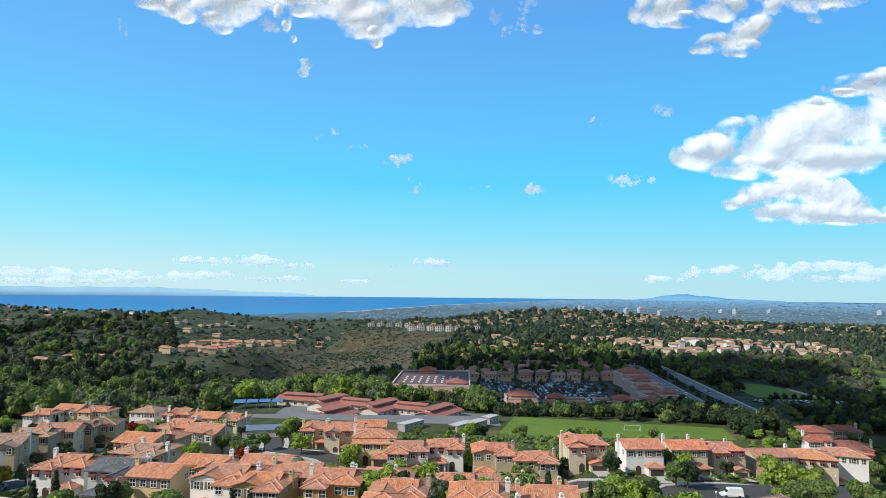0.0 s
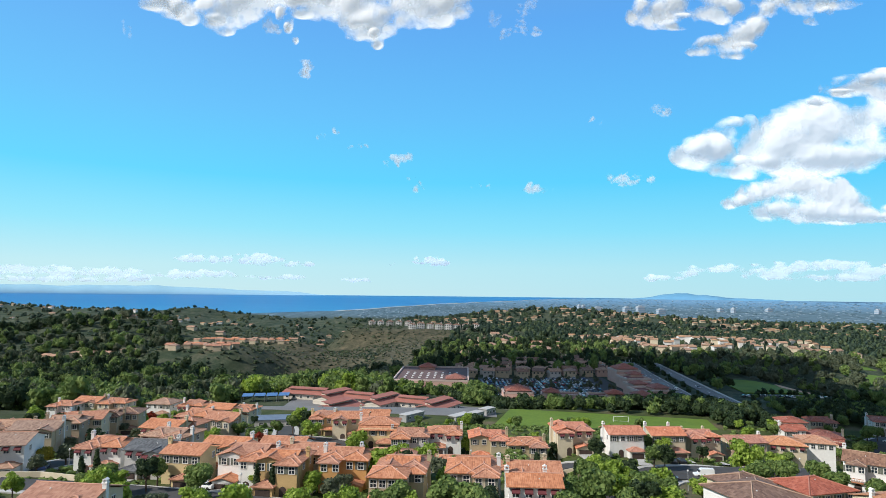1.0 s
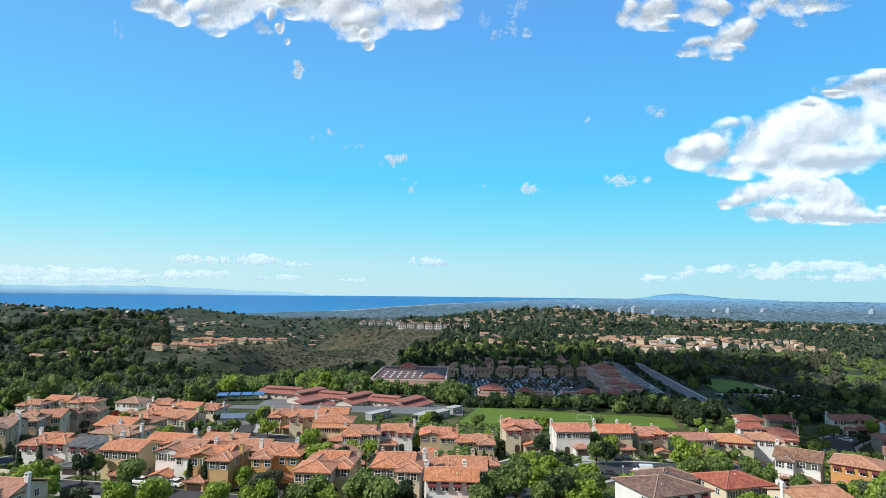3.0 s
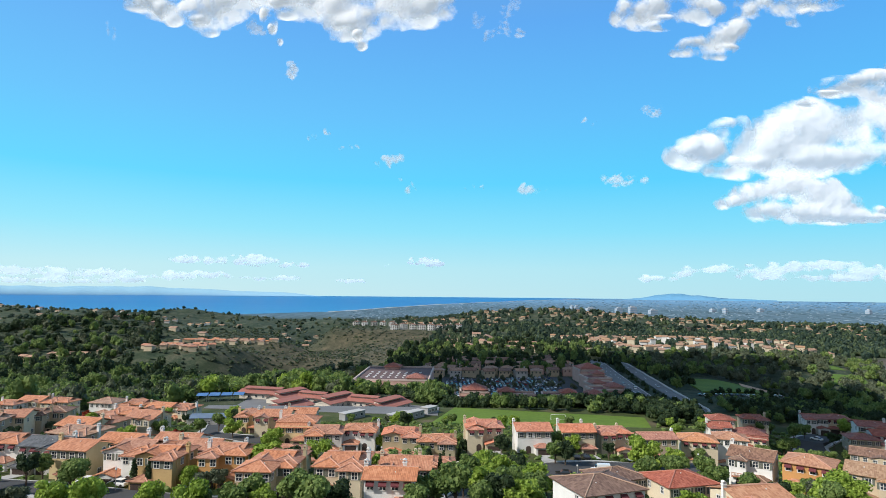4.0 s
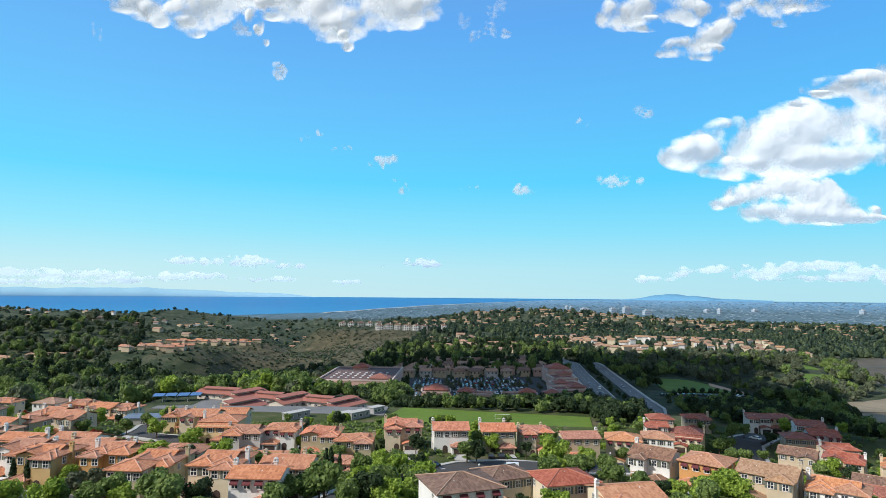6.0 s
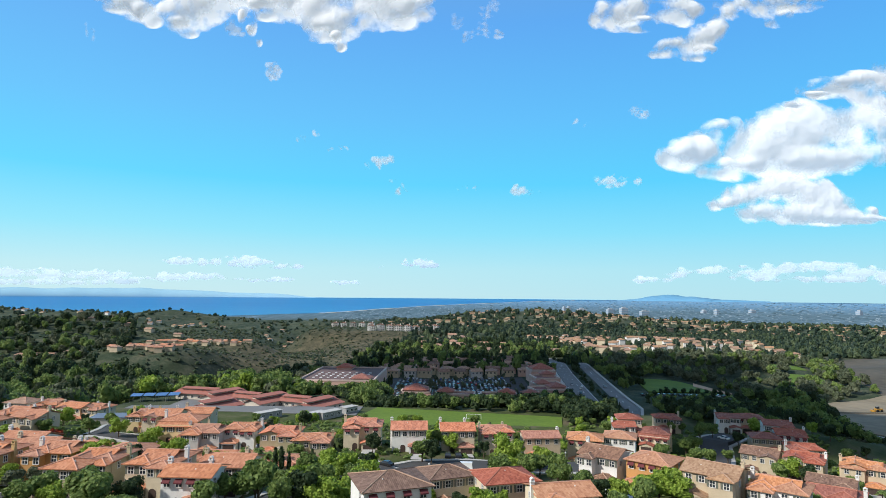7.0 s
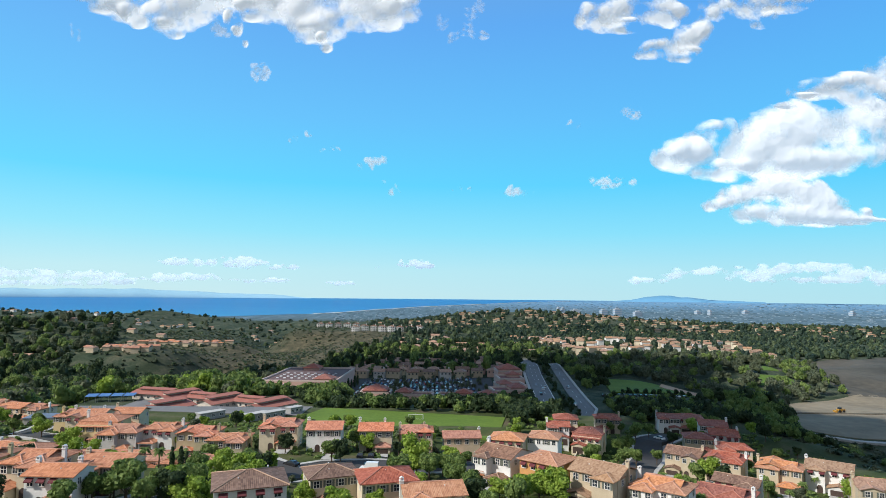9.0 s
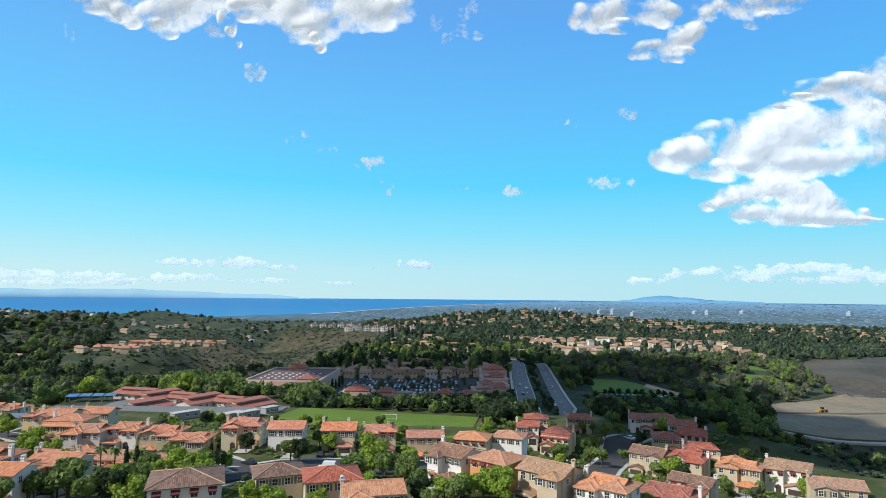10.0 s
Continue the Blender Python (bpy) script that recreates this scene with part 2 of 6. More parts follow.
def along(v, knots):
    """Piecewise smooth height along one axis."""
    if v <= knots[0][0]:
        return knots[0][1]
    for (a, za), (b, zb) in zip(knots, knots[1:]):
        if v <= b:
            k = (v - a) / (b - a)
            return za + (zb - za) * (0.6 * k + 0.4 * k * k * (3 - 2 * k))
    return knots[-1][1]


def bump(x, y, cx, cy, sx, sy, turn=0.0):
    dx, dy = x - cx, y - cy
    c, s = math.cos(radians(turn)), math.sin(radians(turn))
    u, v = (dx * c + dy * s) / sx, (-dx * s + dy * c) / sy
    return math.exp(-u * u - v * v)


NEAR = ((-200, 24), (0, 22), (60, 21), (96, 19.3), (127, 17), (148, 14.8), (190, 10.6), (225, 8), (246, 4.5), (258, 2), (298, 2), (330, -5), (420, -12), (560, -12), (700, -14), (900, -16), (1500, -26), (2000, -34), (2500, -47), (4850, 20))


SHELVES = ((-80, 1055, 110, 55, -4), (-315, 702, 35, 18, -9), (-318, 868, 72, 14, -16))


def ground_z(x, y):
    r = math.hypot(x, y)
    far = step(500, 900, r)
    z = along(y, NEAR) * (1 - far) + along(r, NEAR) * far if y > 0 else 20.0 - 10 * step(300, 2000, r)
    if r > 2600:
        return z
    fade = 1 - step(2200, 2600, r)
    # the slope falls away towards the dry creek on one side
    k = step(150, 195, y)
    z -= 12 * step(70, 150, x) * (1 - k) + 11.5 * step(0, 120, x) * k * (1 - step(225, 254, y) * (1 - 0.25 * step(92, 112, x))) * (1 - step(300, 360, y))
    z -= (4.5 - 1.5 * step(40, 65, x)) * step(-28, 30, x) * step(104, 124, y) * (1 - step(150, 185, y))
    # a sunken lane between two rows of houses
    z -= 4.0 * step(-112, -92, x) * (1 - step(-14, 4, x)) * step(150, 166, y) * (1 - step(184, 202, y))
    z -= 12 * step(205, 300, x) * step(80, 150, y) * (1 - step(480, 640, y))
    z += 2 * step(120, 170, x) * (1 - step(205, 260, x)) * step(330, 400, y) * (1 - step(520, 600, y))
    z -= 12 * step(180, 245, x) * step(190, 285, y) * (1 - step(300, 400, y))
    # wooded dip behind the houses and the canyon beyond it
    z -= 14 * step(-120, -210, x) * step(275, 340, y) * (1 - step(600, 800, y))
    z += fade * (
        -30 * bump(x, y, -165, 640, 75, 120, 15)
        - 12 * bump(x, y, -270, 640, 80, 60, 0)
        + 10 * bump(x, y, -340, 735, 90, 50, -8)
        - 12 * bump(x, y, -250, 900, 120, 90, 0)
        - 40 * bump(x, y, -250, 1200, 100, 300, 8)
        + 26 * bump(x, y, -620, 960, 230, 120, 5)
        + 12 * bump(x, y, -60, 1060, 200, 120, 6)
        + 60 * bump(x, y, -1500, 1700, 480, 260, 0)
        + 24 * bump(x, y, -900, 1650, 260, 220, 0)
        + 16 * bump(x, y, -600, 1800, 150, 120, 0)
        + 4 * bump(x, y, -380, 1750, 130, 130, 0)
        + 38 * bump(x, y, 250, 1800, 230, 230, 0)
        + 17 * bump(x, y, 580, 1700, 260, 200, 0)
        + 9 * bump(x, y, 950, 1450, 350, 200, 0)
        + 9 * bump(x, y, 300, 760, 140, 90, 0)
    )
    # the school stands on a level shelf
    k = step(-180, -150, x) * (1 - step(-20, 8, x)) * step(298, 318, y) * (1 - step(372, 410, y))
    z += (-5.5 - z) * k
    # the road runs level
    k = (1 - step(14, 36, abs(x - along(y, ((318, 114), (346, 123), (400, 128), (465, 135), (565, 147), (640, 148)))))) * step(300, 335, y) * (1 - step(560, 650, y))
    z += (-8 - z) * k
    if r > 330:
        k = step(330, 700, r) * fade * (1 - k)
        if x < -90:
            # spurs and gullies of the dry hills
            gully = abs(noise.noise(Vector((x / 210, y / 330, 7)))) * 26 + abs(noise.noise(Vector((x / 75, y / 120, 2)))) * 9 - 10
            z += k * step(-90, -220, x) * step(560, 760, r) * gully * (1 - 0.9 * bump(x, y, -390, 830, 170, 190))
        z += k * (6 * noise.noise(Vector((x / 150, y / 150, 0))) + 3 * noise.noise(Vector((x / 55, y / 55, 4))))
    # graded shelves under the houses on the hills
    for cx, cy, hx, hy, h in SHELVES:
        if abs(x - cx) < hx + 60 and abs(y - cy) < hy + 60:
            z += (h - z) * (1 - step(hx, hx + 60, abs(x - cx))) * (1 - step(hy, hy + 60, abs(y - cy)))
    return z

# ---- mesh helpers ----
class Shape:
    """Vertices and faces gathered for one mesh."""

    def __init__(self):
        self.v, self.f = [], []

    def face(self, *pts):
        k = len(self.v)
        self.v.extend(pts)
        self.f.append(tuple(range(k, k + len(pts))))

    def box(self, x0, x1, y0, y1, z0, z1):
        k = len(self.v)
        self.v += [(x0, y0, z0), (x1, y0, z0), (x1, y1, z0), (x0, y1, z0), (x0, y0, z1), (x1, y0, z1), (x1, y1, z1), (x0, y1, z1)]
        self.f += [tuple(k + i for i in q) for q in ((0, 3, 2, 1), (4, 5, 6, 7), (0, 1, 5, 4), (1, 2, 6, 5), (2, 3, 7, 6), (3, 0, 4, 7))]
        return self

    def bar(self, a, b, r):
        """A thin rounded bar from a to b."""
        a, b = Vector(a), Vector(b)
        d = (b - a).normalized()
        s = d.orthogonal().normalized()
        t = d.cross(s)
        k, n = len(self.v), 5
        for p in (a, b):
            for i in range(n):
                w = 2 * math.pi * i / n
                self.v.append(tuple(p + r * (math.cos(w) * s + math.sin(w) * t)))
        self.f += [(k + i, k + (i + 1) % n, k + n + (i + 1) % n, k + n + i) for i in range(n)]
        self.f += [tuple(k + n - 1 - i for i in range(n)), tuple(k + n + i for i in range(n))]
        return self

    def tube(self, rings, n=8):
        """Rings of (centre, radius), closed at both ends."""
        k = len(self.v)
        for (x, y, z), r in rings:
            for i in range(n):
                w = 2 * math.pi * i / n
                self.v.append((x + r * math.cos(w), y + r * math.sin(w), z))
        for j in range(len(rings) - 1):
            a, b = k + j * n, k + (j + 1) * n
            self.f += [(a + i, a + (i + 1) % n, b + (i + 1) % n, b + i) for i in range(n)]
        self.f += [tuple(k + n - 1 - i for i in range(n)), tuple(k + (len(rings) - 1) * n + i for i in range(n))]
        return self

    def mesh(self, name, mat, smooth=False):
        m = bpy.data.meshes.new(name)
        m.from_pydata(self.v, [], self.f)
        if mat:
            m.materials.append(mat)
        if smooth:
            m.polygons.foreach_set("use_smooth", [True] * len(m.polygons))
        return m


def part(name, shape, mat, parent, label="", at=None):
    """One mesh object under a thing or under a part; shape may be a ready mesh, shared by alike parts."""
    ob = new(name, shape.mesh(name, mat) if isinstance(shape, Shape) else shape)
    ob.parent = parent
    if at is not None:
        ob.matrix_basis = at
    return tagged(ob, label) if label else ob


def thing(name, m, label, category, group="", kind="", mesh=None):
    ob = new(name, mesh)
    ob.matrix_basis = m
    return tagged(ob, label, category, group, kind)


def blob_arrays(seed, lobes, leaves, size):
    """Leaf quads over a set of lobes (centre, radius); returns vertices and faces of ragged clumps."""
    rng = np.random.RandomState(seed)
    c = np.array([q[0] for q in lobes], float)
    r = np.array([q[1] for q in lobes], float)
    pick = rng.choice(len(lobes), leaves, p=r ** 2 / (r ** 2).sum())
    d = rng.normal(size=(leaves, 3))
    d /= np.linalg.norm(d, axis=1)[:, None]
    d[:, 2] = np.where(d[:, 2] < -0.45, -d[:, 2], d[:, 2])
    p = c[pick] + d * (r[pick] * rng.uniform(0.72, 1.08, leaves))[:, None] * np.array((1, 1, 0.85))
    nrm = d + rng.normal(scale=0.55, size=(leaves, 3))
    nrm /= np.linalg.norm(nrm, axis=1)[:, None]
    a = np.cross(nrm, rng.normal(size=(leaves, 3)))
    a /= np.linalg.norm(a, axis=1)[:, None]
    b = np.cross(nrm, a)
    s = size * rng.uniform(0.6, 1.4, leaves)[:, None]
    v = np.stack([p - a * s * 0.9, p - b * s * 0.55 + nrm * s * 0.18, p + a * s, p + b * s * 0.6 - nrm * s * 0.1], 1).reshape(-1, 3)
    return v, np.arange(leaves * 4).reshape(-1, 4)


ICO = bmesh.new()
bmesh.ops.create_icosphere(ICO, subdivisions=2, radius=1)
ICO_V = np.array([v.co[:] for v in ICO.verts])
ICO_F = np.array([[v.index for v in f.verts] for f in ICO.faces])
ICO.free()
ICO1 = bmesh.new()
bmesh.ops.create_icosphere(ICO1, subdivisions=1, radius=1)
ICO1_V = np.array([v.co[:] for v in ICO1.verts])
ICO1_F = np.array([[v.index for v in f.verts] for f in ICO1.faces])
ICO1.free()


def core_arrays(lobes, seed, shrink=0.8, rough=0.25, fine=False):
    rng = np.random.RandomState(seed)
    vs, fs, k = [], [], 0
    iv, jf = (ICO_V, ICO_F) if fine else (ICO1_V, ICO1_F)
    for (c, r) in lobes:
        v = iv * (r * shrink * rng.uniform(1 - rough, 1 + rough, (len(iv), 1))) * np.array((1, 1, 0.85)) + np.array(c)
        vs.append(v)
        fs.append(jf + k)
        k += len(v)
    return np.concatenate(vs), np.concatenate(fs)


def mesh_of(name, groups, mats=None):
    """One mesh out of several (vertices, faces, material slot)."""
    vs, fs, ms, k = [], [], [], 0
    for v, f, slot in groups:
        vs.append(np.asarray(v, float))
        fs += (np.asarray(f) + k).tolist()
        ms += [slot] * len(f)
        k += len(v)
    m = bpy.data.meshes.new(name)
    m.from_pydata(np.concatenate(vs).tolist(), [], fs)
    for q in mats or ():
        m.materials.append(q)
    if mats and len(mats) > 1:
        m.polygons.foreach_set("material_index", ms)
    return m

# ---- the ground: one sheet out to the horizon ----
def ground_material():
    m, n, l, b = material("land", 0.95)
    b.inputs["Specular IOR Level"].default_value = 0.1
    g = n.new("ShaderNodeNewGeometry").outputs["Position"]
    sep = n.new("ShaderNodeSeparateXYZ")
    l.new(g, sep.inputs[0])
    ln = n.new("ShaderNodeVectorMath")
    ln.operation = "LENGTH"
    l.new(g, ln.inputs[0])
    r = ln.outputs["Value"]
    garden = ramp_between(n, l, noise_of(n, l, g, 0.07, 5), ((0.35, (0.035, 0.055, 0.014)), (0.52, (0.07, 0.085, 0.03)), (0.68, (0.13, 0.11, 0.07))))
    scrub = ramp_between(n, l, noise_of(n, l, g, 0.05, 10, 0.82), ((0.38, (0.018, 0.034, 0.022)), (0.5, (0.048, 0.066, 0.042)), (0.6, (0.105, 0.105, 0.072)), (0.78, (0.19, 0.165, 0.115))))
    patch = ramp_between(n, l, noise_of(n, l, g, 0.012, 3), ((0.42, (0.0, 0.0, 0.0)), (0.6, (1.0, 1.0, 1.0))))
    scrub = mix_of(n, l, calc(n, l, "MULTIPLY", patch, 0.35), scrub, (0.05, 0.06, 0.025))
    a = calc(n, l, "SMOOTH_MIN", calc(n, l, "MAXIMUM", calc(n, l, "MULTIPLY_ADD", r, 1 / 120, -270 / 120), 0.0), 1.0, 0.1)
    col = mix_of(n, l, a, garden, scrub)
    dry = ramp_between(n, l, noise_of(n, l, g, 0.06, 9, 0.8), ((0.36, (0.030, 0.036, 0.022)), (0.5, (0.078, 0.073, 0.046)), (0.62, (0.14, 0.118, 0.074)), (0.76, (0.22, 0.175, 0.11))))
    off = n.new("ShaderNodeVectorMath")
    off.operation = "DISTANCE"
    off.inputs[1].default_value = (-110, 840, -15)
    l.new(g, off.inputs[0])
    flank = calc(n, l, "ADD", calc(n, l, "MULTIPLY_ADD", off.outputs["Value"], -1 / 110, 1.9), calc(n, l, "MULTIPLY", noise_of(n, l, g, 0.02, 4), 0.7))
    col = mix_of(n, l, calc(n, l, "MINIMUM", calc(n, l, "MAXIMUM", flank, 0.0), 1.0), col, dry)
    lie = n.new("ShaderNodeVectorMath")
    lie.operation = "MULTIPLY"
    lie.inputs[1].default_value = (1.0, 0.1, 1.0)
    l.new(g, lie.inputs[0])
    # the plain's own colours have bluish haze mixed in
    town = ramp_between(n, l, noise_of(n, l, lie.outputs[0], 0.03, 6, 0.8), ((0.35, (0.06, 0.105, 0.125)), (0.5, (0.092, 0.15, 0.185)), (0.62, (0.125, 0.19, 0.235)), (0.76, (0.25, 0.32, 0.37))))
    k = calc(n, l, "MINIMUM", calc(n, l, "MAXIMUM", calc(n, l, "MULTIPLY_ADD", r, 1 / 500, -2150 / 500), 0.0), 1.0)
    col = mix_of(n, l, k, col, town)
    # further out, painted haze fades the colour to blue
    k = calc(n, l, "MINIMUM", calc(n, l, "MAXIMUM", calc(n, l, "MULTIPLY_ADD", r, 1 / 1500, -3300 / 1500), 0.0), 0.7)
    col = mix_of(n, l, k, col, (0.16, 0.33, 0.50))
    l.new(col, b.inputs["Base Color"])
    bump_on(n, l, b, noise_of(n, l, g, 0.6, 6), 0.5, 0.4)
    return m


def sheet(radii, turns, height):
    """A polar grid round the middle of the walk."""
    s = Shape()
    for r in radii:
        for a in turns:
            x, y = r * math.sin(a), r * math.cos(a)
            s.v.append((x, y, height(x, y)))
    n = len(turns)
    for i in range(len(radii) - 1):
        s.f += [(i * n + j, i * n + j + 1, (i + 1) * n + j + 1, (i + 1) * n + j) for j in range(n - 1)]
    return s


RADII = [0.5] + [8 * (4850 / 8) ** (i / 230) for i in range(231)]
TURNS = [radians(a) for a in [*range(-180, -60, 6), *[-60 + 0.4 * i for i in range(300)], *range(60, 181, 6)]]
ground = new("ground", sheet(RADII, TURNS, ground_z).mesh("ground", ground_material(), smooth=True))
tagged(ground, "sloping gardens, scrub hills and town plain with painted haze", "ground", kind="structure")


# the ocean, on the same rise as the plain so that it meets the sky at the horizon
def water_material():
    m, n, l, b = material("sea_water", 0.35)
    g = n.new("ShaderNodeNewGeometry").outputs["Position"]
    ln = n.new("ShaderNodeVectorMath")
    ln.operation = "LENGTH"
    l.new(g, ln.inputs[0])
    st = n.new("ShaderNodeVectorMath")
    st.operation = "MULTIPLY"
    st.inputs[1].default_value = (0.3, 1.6, 1)
    l.new(g, st.inputs[0])
    f = calc(n, l, "ADD", calc(n, l, "MULTIPLY_ADD", ln.outputs["Value"], 1 / 3200, -0.95), calc(n, l, "MULTIPLY", noise_of(n, l, st.outputs[0], 0.006, 5), 0.35))
    col = ramp_between(n, l, f, ((0.05, (0.03, 0.20, 0.41)), (0.4, (0.016, 0.14, 0.36)), (0.8, (0.022, 0.15, 0.37))))
    l.new(col, b.inputs["Base Color"])
    b.inputs["Specular IOR Level"].default_value = 0.08
    bump_on(n, l, b, noise_of(n, l, st.outputs[0], 0.08, 4), 0.3, 1.0)
    return m


SHORE = ((-60, 2500), (-20, 2700), (-11, 2900), (-8.8, 3000), (-4.5, 3325), (-0.2, 3650), (5, 4000), (9, 4350), (13, 4650), (17, 4849))


def shore_r(deg):
    return along(deg, SHORE)


sea = Shape()
SEA_TURNS = [-70 + 0.5 * i for i in range(180)]
for a in SEA_TURNS:
    r0 = shore_r(a) * (1 + 0.004 * noise.noise(Vector((a * 0.7, 0, 3))))
    for k in range(25):
        r = r0 + (4849 - r0) * k / 24
        x, y = r * math.sin(radians(a)), r * math.cos(radians(a))
        sea.v.append((x, y, ground_z(x, y) + 0.6 + 1.6 * k / 24))
for i in range(len(SEA_TURNS) - 1):
    sea.f += [(i * 25 + k, (i + 1) * 25 + k, (i + 1) * 25 + k + 1, i * 25 + k + 1) for k in range(24)]
tagged(new("water", sea.mesh("water", water_material(), smooth=True)), "deep blue ocean reaching the horizon", "water", kind="structure")

# pale beach along the water
beach = Shape()
for i in range(120):
    a = -11 + 0.2 * i
    for k in (0, 1):
        r = shore_r(a) * (1 + 0.004 * noise.noise(Vector((a * 0.7, 0, 3)))) + (-10 - 10 * abs(noise.noise(Vector((a, 5, 0)))) if k == 0 else 18)
        x, y = r * math.sin(radians(a)), r * math.cos(radians(a))
        beach.v.append((x, y, ground_z(x, y) + 1.4))
beach.f += [(2 * i, 2 * i + 2, 2 * i + 3, 2 * i + 1) for i in range(119)]
tagged(new("beach", beach.mesh("beach", mottled("beach_sand", (0.5, 0.47, 0.40), (0.66, 0.62, 0.54), 0.02, 0.2))), "pale sand beach beside the ocean", "beach", kind="structure")


def ribbon(name, path, width, mat, lift, label, category, offset=0.0, every=4.0, crown=0.0):
    """A strip that follows a line over the ground."""
    pts = []
    for (ax, ay), (bx, by) in zip(path, path[1:]):
        k = max(1, int(math.hypot(bx - ax, by - ay) / every))
        pts += [(ax + (bx - ax) * i / k, ay + (by - ay) * i / k) for i in range(k)]
    pts.append(path[-1])
    s = Shape()
    for i, (x, y) in enumerate(pts):
        (ax, ay), (bx, by) = pts[max(0, i - 1)], pts[min(len(pts) - 1, i + 1)]
        d = math.hypot(bx - ax, by - ay)
        nx, ny = (by - ay) / d, -(bx - ax) / d
        z = max(ground_z(x + nx * q, y + ny * q) for q in (offset, offset - width / 2, offset + width / 2))
        for q in (-0.5, 0, 0.5):
            o = offset + q * width
            s.v.append((x + nx * o, y + ny * o, z + lift + (crown if q == 0 else 0)))
        for q in (-0.5, 0.5):
            o = offset + q * width
            s.v.append((x + nx * o, y + ny * o, z + lift - 1.2))
    for i in range(len(pts) - 1):
        a, b = 5 * i, 5 * i + 5
        s.f += [(a, a + 1, b + 1, b), (a + 1, a + 2, b + 2, b + 1), (a + 3, a, b, b + 3), (a + 2, a + 4, b + 4, b + 2)]
    return tagged(new(name, s.mesh(name, mat)), label, category, kind="structure")


def patch(name, corners, mat, lift, label, category, level=None, cells=10):
    """A four-cornered area laid over the ground, or level where a height is given."""
    s = Shape()
    (ax, ay), (bx, by), (cx, cy), (dx, dy) = corners
    for i in range(cells + 1):
        for j in range(cells + 1):
            u, v = i / cells, j / cells
            x = (ax * (1 - u) + bx * u) * (1 - v) + (dx * (1 - u) + cx * u) * v
            y = (ay * (1 - u) + by * u) * (1 - v) + (dy * (1 - u) + cy * u) * v
            s.v.append((x, y, (ground_z(x, y) if level is None else level) + lift))
    n = cells + 1
    s.f += [(i * n + j, (i + 1) * n + j, (i + 1) * n + j + 1, i * n + j + 1) for i in range(cells) for j in range(cells)]
    edge = [i * n for i in range(n)] + [cells * n + j for j in range(1, n)] + [i * n + cells for i in range(cells - 1, -1, -1)] + [j for j in range(cells - 1, 0, -1)]
    k = len(s.v)
    s.v += [(s.v[e][0], s.v[e][1], s.v[e][2] - 2.0) for e in edge]
    s.f += [(edge[i], k + i, k + (i + 1) % len(edge), edge[(i + 1) % len(edge)]) for i in range(len(edge))]
    return tagged(new(name, s.mesh(name, mat)), label, category, kind="structure")

# ---- streets, sports field, park, road ----
FIELD = ((-17, 261), (72, 235), (80, 277), (-6, 297))
patch("sports_field", FIELD, M_GRASS, 0.0, "mown green sports field behind the houses", "field", level=2.3)
LOT = ((-34, 402), (90, 402), (92, 503), (-14, 503))
patch("parking_lot", LOT, M_ASPHALT, 0.25, "dark asphalt car park of the shopping centre", "car park")
PARK = ((170, 424), (231, 424), (256, 482), (184, 498))
patch("park_lawn", PARK, M_GRASS, 0.7, "green baseball outfield in the park", "field", cells=24)
patch("infield", ((222, 474), (246, 464), (260, 490), (234, 503)), M_CLAY, 0.95, "bare clay baseball infield", "field", cells=14)
DIRT = ((262, 356), (480, 336), (480, 545), (311, 464))
DIRT_TWO = ((390, 502), (720, 480), (720, 800), (452, 690))
GREENS = (((275, 498), (310, 496), (318, 525), (280, 527)), ((335, 545), (372, 540), (380, 575), (340, 580)), ((350, 598), (385, 596), (392, 640), (355, 642)))
patch("dirt_field", DIRT_TWO, M_SCRUBEARTH, 0.36, "dark scrubby earth rising towards the far trees", "field", cells=24)
patch("dirt_field", DIRT, M_DIRT, 0.3, "graded bare earth with tracks", "field", cells=24)

ROAD = [(104, 300), (108, 318), (113, 340), (118.5, 400), (124.5, 465), (129, 510), (134.5, 555), (141, 618), (139, 660)]
ROAD_TWO = [(126, 322), (135, 349), (138, 385), (142, 425), (149.5, 495), (157, 566), (159, 610), (153, 650)]
ribbon("road", ROAD, 12.5, M_ROAD, 0.5, "worn grey carriageway with painted lanes", "road")
ribbon("road_two", ROAD_TWO, 8.5, M_ROAD, 0.5, "worn grey carriageway beside a planted median", "road")
for o in (-5.7, 5.7):
    ribbon("road_edge_line", ROAD, 0.3, M_LINE, 0.54, "white painted edge line", "road marking", offset=o)
for o in (-1.6, 1.7):
    for j in range(len(ROAD) - 1):
        (ax, ay), (bx, by) = ROAD[j], ROAD[j + 1]
        for f in (0.1, 0.6):
            ribbon("lane_line", [(ax + (bx - ax) * f, ay + (by - ay) * f), (ax + (bx - ax) * (f + 0.1), ay + (by - ay) * (f + 0.1))], 0.3, M_LINE, 0.54, "white painted lane dash", "road marking", offset=o)
for o in (0.0,):
    for j in range(len(ROAD_TWO) - 1):
        (ax, ay), (bx, by) = ROAD_TWO[j], ROAD_TWO[j + 1]
        for f in (0.15, 0.65):
            ribbon("lane_line", [(ax + (bx - ax) * f, ay + (by - ay) * f), (ax + (bx - ax) * (f + 0.12), ay + (by - ay) * (f + 0.12))], 0.3, M_LINE, 0.54, "white painted lane dash", "road marking", offset=o)
ribbon("pavement", ROAD, 2.0, M_CONCRETE, 0.66, "pale concrete pavement along the road", "pavement", offset=-7.6)
ribbon("pavement", ROAD_TWO, 1.6, M_CONCRETE, 1.1, "pale concrete wall along the road", "pavement", offset=5.2)

